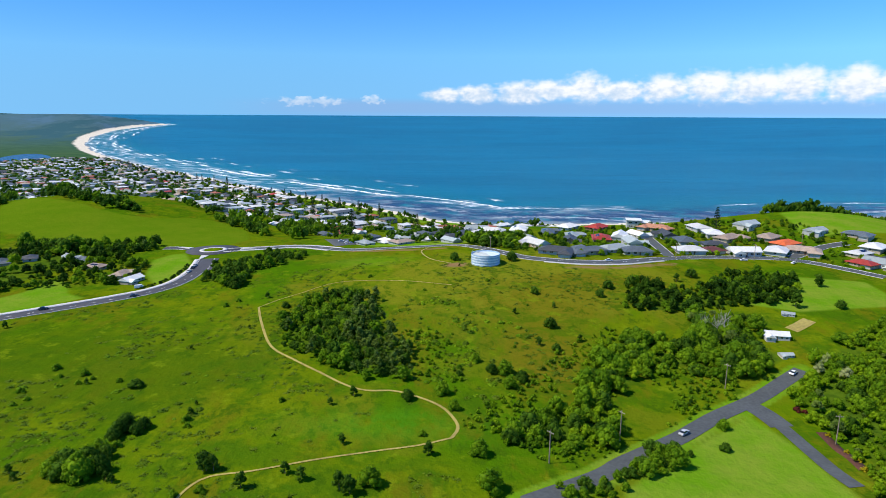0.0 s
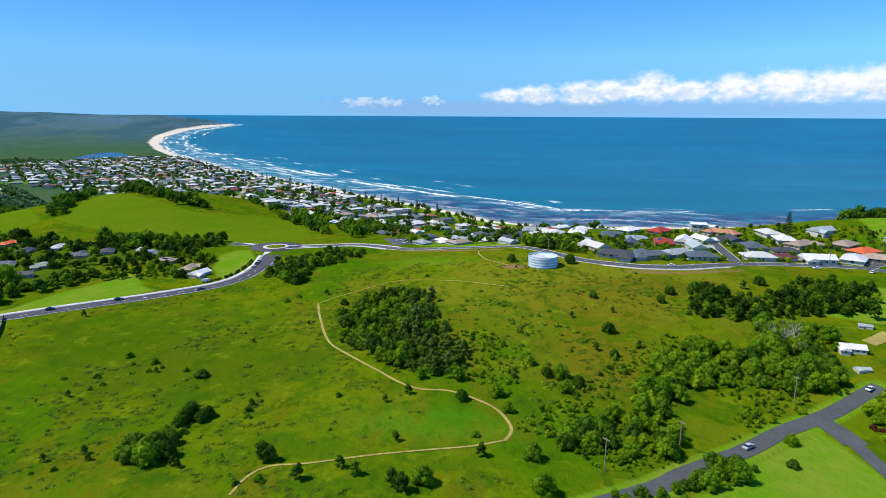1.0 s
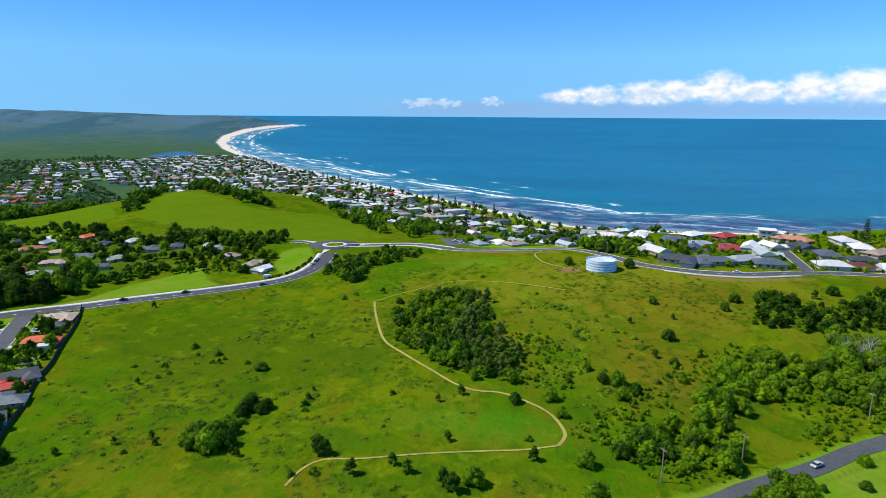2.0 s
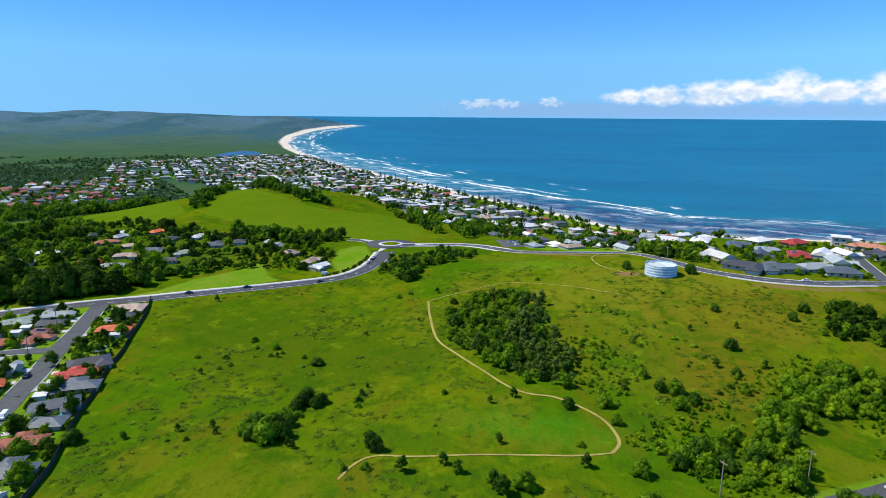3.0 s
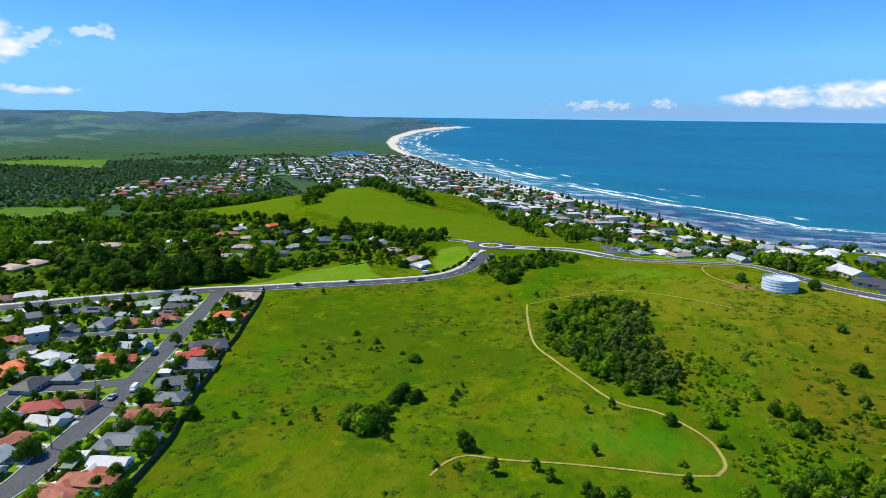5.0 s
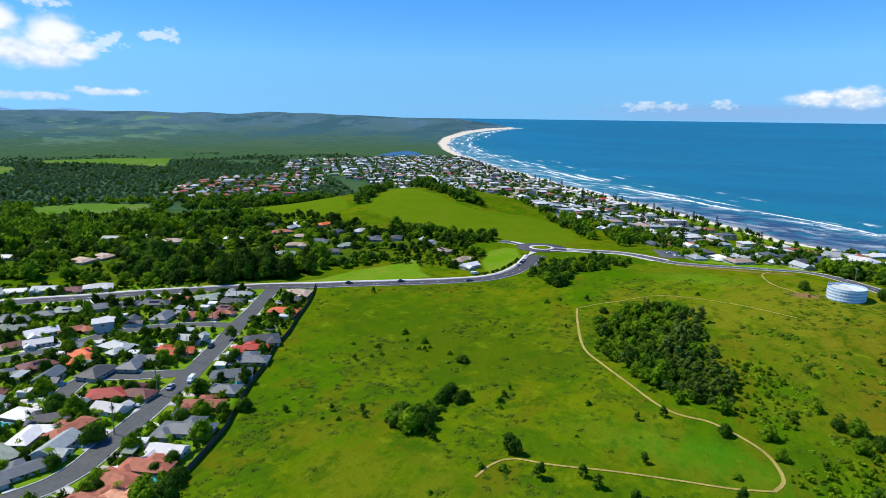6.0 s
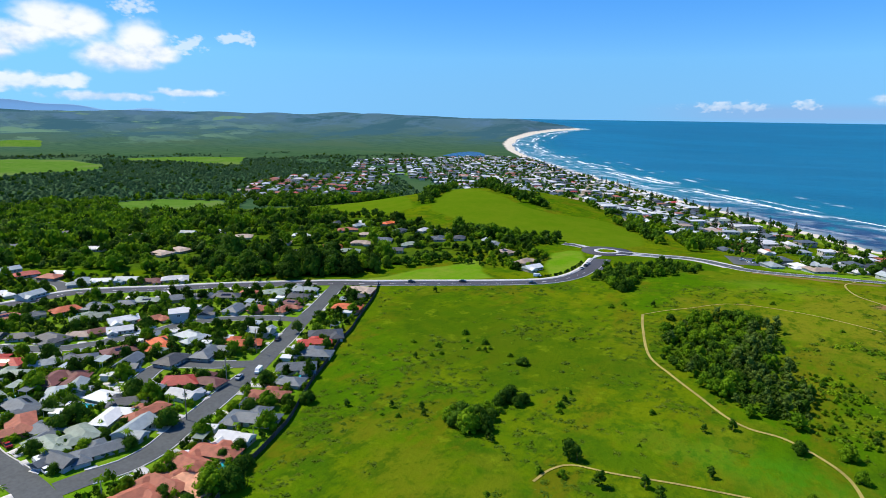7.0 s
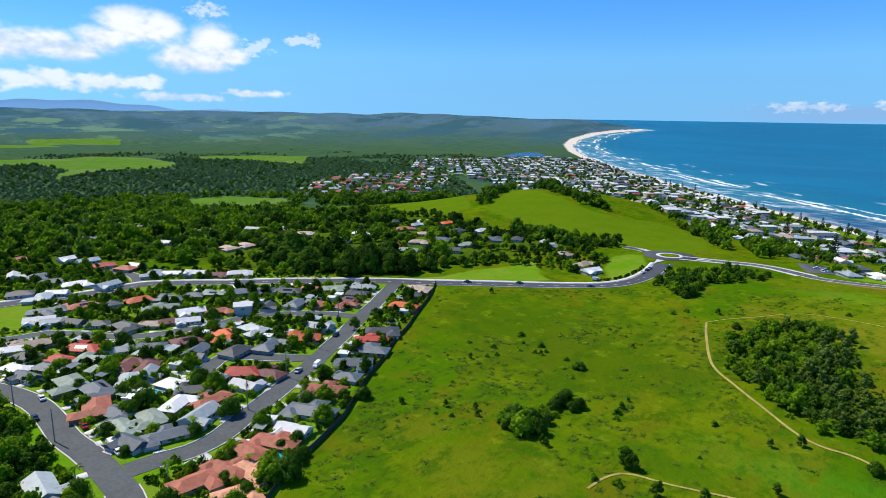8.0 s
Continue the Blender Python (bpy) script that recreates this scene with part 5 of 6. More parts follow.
def town_places(poly, step, keep):
    p_ = np.array(poly)
    (x0, y0), (x1, y1) = p_.min(0), p_.max(0)
    a = math.radians(131)
    big = max(x1 - x0, y1 - y0)
    u, v = np.meshgrid(np.arange(-big, big, step[0]), np.arange(-big, big, step[1]))
    v = v + (np.floor(v / step[1]).astype(int) % 2) * -4.0
    u = u + RNG.uniform(-3, 3, u.shape)
    v = v + RNG.uniform(-2, 2, v.shape)
    x = (x0 + x1) / 2 + u * math.cos(a) - v * math.sin(a)
    y = (y0 + y1) / 2 + u * math.sin(a) + v * math.cos(a)
    x, y = x.ravel(), y.ravel()
    ok = inside(poly, x, y) & (RNG.uniform(0, 1, x.shape) < keep) & free(x, y, 2) & (inland(x, y) > np.where(x > -260, 78, 48))
    for q in PARKS:
        ok &= ~inside(q, x, y)
    return x[ok], y[ok]


NEAR_TOWN = 640.0


def far_houses(name, poly, step, keep, roofs, label):
    x, y = town_places(poly, step, keep)
    close = np.hypot(x, y) < NEAR_TOWN
    for xx, yy in zip(x[close], y[close]):
        roof = RNG.choice(list(roofs), p=np.array(list(roofs.values())) / sum(roofs.values()))
        style = RNG.choice(("ell", "box", "gable", "tee", "double"), p=(0.25, 0.3, 0.2, 0.15, 0.1))
        house(float(xx), float(yy), 131 + float(RNG.choice((0, 90, 180))), str(style), str(roof), str(RNG.choice(("white", "cream", "grey"))), 0, 0.78, "houses of the seaside town", " in the seaside town")
    x, y = x[~close], y[~close]
    z = height(x, y)
    mats = ["wall_white", "wall_cream", "window_glass"] + ["roof_" + q for q in roofs]
    share = np.array(list(roofs.values()), float)
    V, F, I, k = [], [], [], 0
    for xx, yy, zz in zip(x, y, z):
        L, D, h = RNG.uniform(12, 23), RNG.uniform(9.5, 14.5), RNG.choice((2.8, 2.8, 3.2, 5.6))
        a = math.radians(131 + RNG.choice((0, 90)) + RNG.uniform(-6, 6))
        c, s = math.cos(a), math.sin(a)
        roof_i = 3 + int(RNG.choice(len(share), p=share / share.sum()))
        flat_ = RNG.uniform() < 0.18
        rf = (np.array(box_geo(-L / 2 - 0.4, L / 2 + 0.4, -D / 2 - 0.4, D / 2 + 0.4, h, h + 0.35)[0]), box_geo(0, 1, 0, 1, 0, 1)[1]) if flat_ else hip_geo(0, 0, L, D, h, RNG.uniform(1.6, 2.5), 0.5, RNG.uniform() < 0.3)
        wl = int(RNG.integers(0, 2))
        pieces = [(box_geo(-L / 2, L / 2, -D / 2, D / 2, -2, h), wl), (rf, roof_i)]
        for wx in (-L * 0.3, L * 0.05, L * 0.33):
            for sy in (-1, 1):
                e = sy * (D / 2 + 0.03)
                pieces.append((box_geo(wx - 0.9, wx + 0.9, e - 0.03, e + 0.03, h - 1.8, h - 0.6), 2))
        for (v, q), mi in pieces:
            v = np.asarray(v)
            V.append(np.stack([v[:, 0] * c - v[:, 1] * s + xx, v[:, 0] * s + v[:, 1] * c + yy, v[:, 2] + zz], 1))
            for f in q:
                f = [int(t) + k for t in f]
                F.append([t for j, t in enumerate(f) if t != f[j - 1]])
                I.append(mi)
            k += len(v)
    ob = mesh_object(name, np.concatenate(V), F, mats, index=I)
    tagged(ob, label, "houses", kind="stuff")
    return x, y


tx, ty = far_houses("town_houses", TOWN, (19, 24), 0.74, {"W": 9, "L": 5, "S": 4, "D": 4.5, "P": 1.5, "T": 1.2, "R": 0.6, "G": 1}, "many white and grey roofed houses of the seaside town")
wx_, wy_ = far_houses("town_houses", WEST_TOWN, (19, 25), 0.8, {"W": 5, "L": 4, "S": 4, "D": 4, "P": 2, "T": 4, "R": 2}, "suburb of grey and red roofed houses below the woods")

# ---- woods ----
W_GROVE = [(-67, 243), (-74, 273), (-65, 306), (-41, 308), (-32, 270), (-16, 243), (-14, 215), (-28, 214), (-47, 229)]
W_GULLY = [(16, 164), (22, 176), (32, 188), (44, 205), (60, 228), (63, 248), (80, 261), (99, 259), (120, 276), (136, 276), (139, 256), (154, 250), (143, 239), (125, 230), (107, 224), (102, 228), (94, 232), (84, 229), (72, 217), (63, 211), (60, 192), (56, 175), (37, 168), (24, 171)]
W_UPPER = [(89, 292), (99, 320), (112, 325), (124, 316), (148, 322), (161, 345), (178, 347), (197, 339), (187, 311), (169, 298), (145, 294), (113, 285)]
W_RIGHT = [(144, 230), (160, 248), (180, 260), (234, 286), (200, 208), (130, 137), (115, 145), (120, 158), (129, 179), (124, 187), (128, 200), (128, 211)]
W_MID = [(98, 242), (121, 284), (147, 282), (145, 242), (139, 235), (124, 238)]
W_FRONT = [(53, 155), (56, 169), (66, 173), (75, 177), (76, 169), (64, 159)]
W_FRONT_B = [(31, 150), (42, 156), (53, 160), (54, 152), (49, 147), (32, 142)]
W_JUNCTION = [(-139, 340), (-144, 365), (-141, 387), (-126, 395), (-118, 397), (-124, 420), (-111, 410), (-92, 406), (-89, 389), (-102, 372), (-115, 354), (-110, 329), (-118, 326), (-127, 339)]
W_FOREST = [(-440, 91), (-447, 125), (-412, 165), (-352, 198), (-300, 232), (-269, 277), (-245, 316), (-233, 373), (-209, 434), (-223, 446), (-248, 430), (-295, 417), (-359, 436), (-439, 476), (-509, 485), (-578, 435), (-690, 460), (-760, 540), (-860, 640), (-960, 520), (-1040, 273), (-1010, 20), (-480, 20)]
CLEARING = [(-948, 470), (-940, 535), (-850, 585), (-780, 540), (-725, 470), (-742, 412), (-815, 400)]
W_HILL_SIDE = [(-452, 655), (-440, 622), (-424, 572), (-400, 530), (-412, 522), (-440, 560), (-466, 610), (-480, 660)]
W_HILL_BACK = [(-440, 668), (-398, 634), (-366, 612), (-342, 598), (-314, 580), (-286, 570), (-280, 584), (-308, 600), (-345, 622), (-385, 650), (-430, 690)]
W_HILL_EAST = [(-216, 578), (-199, 560), (-168, 526), (-142, 491), (-160, 550), (-190, 590), (-208, 610)]
FOREST_LAWN = [(-270, 250)] + LAWNS[1]
W_HEADLAND = [(268, 520), (300, 560), (360, 600), (450, 620), (520, 560), (450, 520), (400, 545), (340, 560), (300, 540)]
W_TOWN_EDGE = [(-150, 560), (-140, 520), (-118, 482), (-108, 520), (-110, 590), (-140, 620)]
W_FLOOR = [(-860, 640), (-740, 560), (-600, 610), (-560, 640), (-600, 720), (-770, 730)]
W_TANK_SIDE = [(14, 425), (22, 470), (60, 470), (55, 430), (44, 390), (38, 400)]


# darker green ground under the trees
under = [soft_in(q, fx, fy, 5) for q in (W_FOREST, W_GROVE, W_GULLY, W_UPPER, W_RIGHT, W_JUNCTION)]
bare_of = np.maximum.reduce([soft_in(q, fx, fy, 5) for q in (LAWNS[0], LAWNS[1], CLEARING, HILL, SIDE_PASTURE)])
put_attr(ground, "wood", 0.55 * np.maximum.reduce(under) * (1 - bare_of) * (np.hypot(fx, fy) < 1300))


def patchy(x, y, scale, seed):
    """Smooth uneven values, about -0.5 to 0.5, over the land."""
    return np.array([noise.noise((a * scale, b_ * scale, seed)) for a, b_ in zip(x, y)])


def wood(name, poly, gap, size, shapes, label, holes=(), pad=0.0, gaps=0.0, within=None, **share):
    x, y = scatter(poly, gap, pad, holes)
    if within:
        ok = inside(within, x, y)
        x, y = x[ok], y[ok]
    if gaps:
        ok = patchy(x, y, 0.06, 5.5) > -0.5 + gaps
        x, y = x[ok], y[ok]
    many(name, x, y, size * (0.5 + 1.0 * RNG.uniform(0, 1, len(x)) ** 1.3) * (1 + 0.5 * patchy(x, y, 0.04, 9.0)), shapes, mixed(len(x), **share), label, "trees")


GROVE_EAST = [(-46, 300), (-34, 302), (-28, 270), (-12, 243), (-12, 216), (-26, 214), (-40, 240), (-48, 272)]
wood("grove", W_GROVE, 3.5, 0.52, MID, "dense grove of dark green trees in the meadow", (GROVE_EAST,), leaf=6, leaf_dark=4, leaf_grey=1)
wood("grove", GROVE_EAST, 2.9, 0.5, MID, "thin-crowned grey-green trees at the edge of the grove", leaf_dark=3, leaf_grey=6, leaf=1)
W_GROVE_SIDE = [(-20, 262), (-12, 240), (-12, 212), (2, 203), (14, 214), (10, 235), (-4, 262)]
wood("thicket", W_GROVE_SIDE, 3.4, 0.21, FULL, "low olive-green bushes beside the grove", gaps=0.45, leaf=4, leaf_bright=5, leaf_dark=1)
wood("woodland", W_GULLY, 4.2, 0.62, FULL, "dense green woodland filling a gully", gaps=0.12, leaf=7, leaf_dark=2, leaf_bright=4)
GULLY_RIM = [(0, 158), (4, 185), (30, 215), (52, 250), (80, 275), (125, 290), (165, 255), (150, 232), (110, 212), (66, 180), (40, 160)]
wood("thicket", GULLY_RIM, 3.0, 0.2, SMALL, "bright green shrubs and saplings along the gully", gaps=0.5, leaf=4, leaf_bright=5, leaf_dark=1)
wood("woodland", W_UPPER, 3.8, 0.48, MID, "dense green woodland below the ridge road", leaf=2, leaf_dark=5, leaf_deep=4, leaf_bright=0.5)
wood("woodland", W_RIGHT, 4.0, 0.6, FULL, "lush green woodland beside the lane", gaps=0.03, leaf=6, leaf_dark=1, leaf_bright=8, leaf_grey=0.6)
wood("woodland", W_MID, 5.2, 0.8, FULL, "dense woodland with bare grey branches", gaps=0.2, leaf=5, leaf_dark=3, leaf_grey=1)
wood("thicket", W_FRONT, 3.2, 0.5, FULL, "low thicket of trees beside the country road", pad=-3.0, leaf=5, leaf_dark=3)
wood("thicket", W_FRONT_B, 3.8, 0.5, FULL, "low thicket of trees beside the country road", pad=-3.0, leaf=5, leaf_dark=3)
wood("woodland", W_JUNCTION, 4.4, 0.55, MID, "belt of dark trees beside the roundabout", leaf=2, leaf_dark=6)
FOREST_HOLES = (FOREST_LAWN, LAWNS[0], CLEARING, HILL, SIDE_PASTURE)
NEAR_FOREST = [(-430, 150), (-480, 300), (-450, 470), (-209, 460), (-150, 330), (-300, 120)]
FAR_EDGE = [(-640, 60), (-700, 420), (-640, 480), (-200, 480), (-100, 300), (-300, 20)]
wood("forest", W_FOREST, 6.4, 0.78, LIGHT, "dense dark green forest around scattered houses", FOREST_HOLES, 1.0, gaps=0.2, within=NEAR_FOREST, leaf=5, leaf_dark=5, leaf_deep=4, leaf_grey=0.6, leaf_bright=1.5)
wood("forest", W_FOREST, 7.0, 0.95, FAR, "dense dark green forest around scattered houses", (*FOREST_HOLES, NEAR_FOREST), 2.0, gaps=0.14, within=FAR_EDGE, leaf=7, leaf_dark=5, leaf_deep=3, leaf_grey=1, leaf_bright=3)
wood("forest", W_FOREST, 8.6, 1.05, FAR, "dense dark green forest on the low ground", (*FOREST_HOLES, FAR_EDGE), 2.0, gaps=0.08, leaf=7, leaf_dark=4, leaf_deep=2, leaf_grey=1, leaf_bright=2.5)
wood("woodland", W_HILL_SIDE, 6.0, 0.8, FAR, "clump of dark trees on the grassy hill", leaf=2, leaf_dark=4)
wood("woodland", W_HILL_BACK, 7.5, 1.0, FAR, "belt of dark trees behind the grassy hill", leaf=2, leaf_dark=5)
wood("woodland", W_HILL_EAST, 7.0, 0.9, FAR, "belt of trees between the hill and the town", leaf=3, leaf_dark=4)
wood("woodland", W_HEADLAND, 5.0, 0.85, FAR, "dark wind-shaped trees along the headland", leaf=1, leaf_dark=7)
wood("woodland", W_TANK_SIDE, 5.0, 0.8, LIGHT, "dense trees on the ridge behind the tank", leaf=3, leaf_dark=5, leaf_bright=1)
wood("woodland", W_TOWN_EDGE, 6.5, 0.8, FAR, "dark trees at the edge of the town", leaf=3, leaf_dark=5)
wood("woodland", W_FLOOR, 8.0, 1.0, FAR, "dark woodland on the low ground beyond the hill", leaf=3, leaf_dark=5)
TALL_TREES = [(-322, 206), (-287, 236), (-258, 268), (-256, 305), (-285, 318), (-345, 265), (-365, 235)]
wood("forest", TALL_TREES, 6.2, 1.15, FULL, "tall dark forest trees beside the main road", pad=-1.0, leaf=2, leaf_dark=4, leaf_deep=5, leaf_bright=0.4)
GAP_GARDENS = [(-236, 330), (-204, 335), (-180, 343), (-188, 385), (-216, 402), (-250, 388)]
wood("woodland", GAP_GARDENS, 6.0, 0.5, MID, "garden trees and shrubs round a few roadside houses", leaf=4, leaf_dark=5, leaf_deep=3, leaf_bright=2)
HILL_FOOT = [(-288, 408), (-245, 420), (-206, 428), (-209, 447), (-257, 452), (-306, 441)]
wood("woodland", HILL_FOOT, 5.5, 0.85, LIGHT, "belt of dark trees at the foot of the hill", leaf=4, leaf_dark=6)
W_CORNER = [(-290, 10), (-285, 40), (-240, 43), (-180, 46), (-135, 46), (-125, 20), (-150, 5)]
wood("woodland", W_CORNER, 4.6, 0.7, MID, "dense green garden trees beside the street", leaf=5, leaf_dark=3, leaf_bright=2)
# clipped hedge along the inside of the bend
bend_line = main_line[(main_line[:, 1] > 322) & (main_line[:, 1] < 386)]
way = np.gradient(bend_line, axis=0)
way /= np.linalg.norm(way, axis=1)[:, None]
hx_, hy_ = [np.repeat(v, 3) for v in (bend_line[:, 0] - way[:, 1] * 9.6, bend_line[:, 1] + way[:, 0] * 9.6)]
hx_, hy_ = hx_ + RNG.uniform(-1.2, 1.2, len(hx_)), hy_ + RNG.uniform(-1.2, 1.2, len(hy_))
many("hedge", hx_, hy_, RNG.uniform(0.14, 0.22, len(hx_)), SMALL, mixed(len(hx_), leaf_deep=3, leaf_dark=2), "dark green clipped hedge along the bend of the road", "hedge")
# trees between the houses of the town
x, y = scatter(TOWN, 13.0, 0.0, PARKS, -2.5)
ok = (inland(x, y) > 25) & (RNG.uniform(0, 1, x.shape) < 0.6)
many("town_trees", x[ok], y[ok], RNG.uniform(0.5, 1.0, ok.sum()), TINY, mixed(ok.sum(), leaf=1, leaf_dark=5), "dark green trees between the houses of the town", "trees")
x, y = scatter(WEST_TOWN, 17.0)
many("town_trees", x, y, RNG.uniform(0.6, 1.1, len(x)), TINY, mixed(len(x), leaf=3, leaf_dark=4), "dark green trees between the houses of the suburb", "trees")
# the wide wooded plain
PLAIN = [(-640, 640), (-560, 760), (-1000, 1160), (-1180, 1180), (-1380, 1400), (-1320, 1900), (-1600, 2500), (-2600, 1500), (-2400, 300), (-2000, 0), (-1000, 0), (-1020, 273), (-940, 520), (-840, 640)]
x, y = scatter(PLAIN, 11.5, 0.0, FAR_FIELDS + [WEST_TOWN, CLEARING])
ok = RNG.uniform(0, 1, len(x)) < np.clip((2250 - np.hypot(x, y)) / 450 + 1.2 * patchy(x, y, 0.005, 2.0), 0, 1)
x, y = x[ok], y[ok]
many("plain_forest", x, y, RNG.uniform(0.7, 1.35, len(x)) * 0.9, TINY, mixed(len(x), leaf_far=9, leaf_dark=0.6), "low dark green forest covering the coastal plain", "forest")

# ---- single trees of the meadow: x, y, kind, size ----
CLUMP = [(-102, 150, 'dark', 0.85), (-98, 150, 'broad', 1.0), (-94, 153, 'dark', 0.8), (-104, 155, 'dark', 0.9), (-99, 157, 'dark', 0.85), (-106, 152, 'broad', 0.7), (-96, 160, 'dark', 0.65), (-99, 163, 'broad', 0.6), (-99, 170, 'dark', 0.6), (-99, 174, 'dark', 0.7), (-99, 178, 'dark', 0.75), (-94, 174, 'dark', 0.55), (-93, 177, 'dark', 0.6), (-96, 166, 'bush', 0.8), (-96, 150, 'bush', 0.9)]
MEADOW_TREES = [(-65, 154, 'slim', 1.2), (-43, 153, 'slim', 0.8), (-38, 150, 'slim', 0.9), (-53, 146, 'slim', 1.0), (-63, 144, 'bush', 0.8), (-27, 146, 'slim', 1.1), (-24, 144, 'slim', 1.2), (-19, 148, 'broad', 0.75), (-4, 164, 'slim', 0.9), (-30, 169, 'slim', 0.7), (-6, 175, 'bush', 0.7), (13, 147, 'broad', 0.85), (21, 173, 'dark', 0.75), (11, 165, 'broad', 0.7), (36, 167, 'bush', 0.8), (0, 204, 'broad', 0.65), (-12, 199, 'dark', 0.6), (49, 268, 'dark', 0.75), (25, 212, 'broad', 0.65)]
MEADOW_TREES_B = [(19, 223, 'dark', 0.6), (13, 232, 'broad', 0.5), (47, 305, 'dark', 0.55), (87, 315, 'dark', 0.7), (41, 250, 'slim', 0.8), (48, 246, 'dark', 0.5), (60, 256, 'slim', 0.7), (34, 281, 'slim', 0.6), (54, 289, 'slim', 0.6), (80, 304, 'dark', 0.6), (-31, 201, 'slim', 0.8), (-30, 220, 'slim', 0.7), (-82, 182, 'bush', 0.8), (-90, 149, 'slim', 0.6), (-118, 152, 'slim', 0.6), (-134, 217, 'bush', 0.9), (-148, 202, 'bush', 0.7), (-148, 222, 'bush', 0.9)]
MEADOW_TREES_C = [(94, 190, "broad", 0.5), (88, 175, "dark", 0.45), (198, 295, "dark", 0.7), (139, 336, "dark", 0.8), (206, 328, "slim", 1.5), (41, 360, "dark", 0.9), (24, 223, "broad", 0.75), (30, 217, "dark", 0.7), (34, 188, "broad", 0.7), (4, 193, "broad", 0.5), (148, 326, "dark", 0.7), (128, 328, "slim", 1.0), (176, 296, "slim", 1.6)]
MEADOW_TREES_D = [(-148, 186, 'slim', 0.55), (-144, 192, 'bush', 0.5), (-142, 196, 'bush', 0.55), (-142, 215, 'bush', 0.5), (-132, 209, 'bush', 0.6), (-129, 209, 'slim', 0.5), (-129, 213, 'bush', 0.5), (-118, 211, 'bush', 0.6), (-127, 147, 'slim', 0.55), (-121, 143, 'bush', 0.5), (-115, 149, 'slim', 0.5), (-88, 148, 'slim', 0.6), (-82, 186, 'slim', 0.6), (-80, 178, 'bush', 0.6), (-55, 196, 'bush', 0.6), (-66, 154, 'slim', 1.2), (-63, 154, 'slim', 1.0), (-69, 142, 'bush', 0.7), (-87, 265, 'slim', 0.4), (-104, 242, 'slim', 0.4), (-112, 252, 'bush', 0.4), (-108, 296, 'bush', 0.8), (-104, 303, 'bush', 0.7), (-38, 194, 'slim', 0.6)]
TALL_GARDEN = [(-130, 86, "dark", 1.0), (-133, 82, "broad", 0.95), (-152, 132, "dark", 0.7), (-174, 94, "dark", 0.95), (-144, 99, "dark", 0.6), (-199, 78, "dark", 1.1), (-235, 80, "broad", 1.0), (-212, 76, "dark", 0.8), (-205, 100, "dark", 0.9), (-221, 104, "broad", 0.8), (-262, 96, "dark", 1.0), (-268, 139, "dark", 0.9), (-290, 118, "dark", 0.8), (-174, 132, "slim", 1.3), (-208, 176, "grey", 0.8)]
LANE_BUSHES = [(126.6, 185.5, "yellow", 0.8), (125.7, 174.6, "yellow", 0.7), (125.9, 169.4, "yellow", 1.0), (123.9, 163.8, "yellow", 0.9), (126, 203, "red", 1.0), (128, 201.5, "red", 0.8), (156, 236, "blossom", 0.9), (157, 225, "blossom", 0.8), (150, 231, "blossom", 0.7), (122, 262, "bare", 1.0), (126, 264, "bare", 1.15), (118, 266, "bare", 0.9)]
k = 0
for rows in (CLUMP, MEADOW_TREES, MEADOW_TREES_B, MEADOW_TREES_C, MEADOW_TREES_D):
    for x, y, kind, s in rows:
        plant(kind, x, y, s, (k * 77) % 360, 1.0, "single trees of the meadow")
        k += 1
for x, y, kind, s in TALL_GARDEN:
    plant(kind, x, y, s, (x * 7) % 360, 1.0, "garden trees of the suburb")
for x, y, kind, s in LANE_BUSHES:
    plant(kind, x, y, s, (x * 11) % 360, 1.0, "dead trees of the wood" if kind == "bare" else "bushes beside the lane")
FIELD = [(-120, 70), (-138, 108), (-170, 165), (-227, 257), (-164, 307), (-145, 342), (-83, 356), (0, 388), (60, 345), (100, 345), (90, 280), (60, 230), (20, 170), (30, 130), (-60, 100)]
x, y = scatter(FIELD, 17.0, 0.0, (W_GROVE, W_GULLY))
keep = (RNG.uniform(0, 1, len(x)) < 0.13) & (to_line(TRACK, x, y) > 2.5)
for i, (xx, yy) in enumerate(zip(x[keep], y[keep])):
    plant(("bush", "slim", "bush", "dark", "bush")[i % 5], xx, yy, RNG.uniform(0.3, 0.75), i * 67 % 360, RNG.uniform(0.7, 1.1), "shrubs of the meadow")
# tussocks and low scrub
tuft_geo = [tuft(200 + i, 3.4, 34, 0.7) for i in range(5)]
x, y = scatter(FIELD, 2.3, 0.0, (W_GROVE,))
nz = np.array([noise.noise((a * 0.02, b_ * 0.02, 3.1)) + 0.5 * noise.noise((a * 0.09, b_ * 0.09, 1.0)) for a, b_ in zip(x, y)])
keep = (RNG.uniform(0, 1, len(x)) < np.clip(nz * 1.2, 0.01, 0.5)) & (to_line(TRACK, x, y) > 1.5)
many("tussock_grass", x[keep], y[keep], RNG.uniform(0.35, 1.2, keep.sum()), {"tuft": tuft_geo}, ["tuft"] * int(keep.sum()), "rough tussock grass and low scrub of the meadow", "grass")

# ---- garden trees ----
SUBURB = [(-229, 251), (-128, 83), (-110, 50), (-120, 30), (-440, 30), (-455, 110), (-400, 150), (-350, 185), (-300, 222)]
x, y = scatter(SUBURB, 5.2, 0.6, (LAWNS[7],), -2.4)
near = np.hypot(x + 165, y - 90) < 50
many("garden_trees", x[~near], y[~near], 0.22 + 0.55 * RNG.uniform(0, 1, (~near).sum()) ** 2.4, MID, mixed((~near).sum(), leaf=3, leaf_dark=4, leaf_deep=4, leaf_bright=1.4), "green garden trees and shrubs between the houses", "trees")
xs_, ys_ = scatter(SUBURB, 4.2, -0.8, (LAWNS[7],), -3.0)
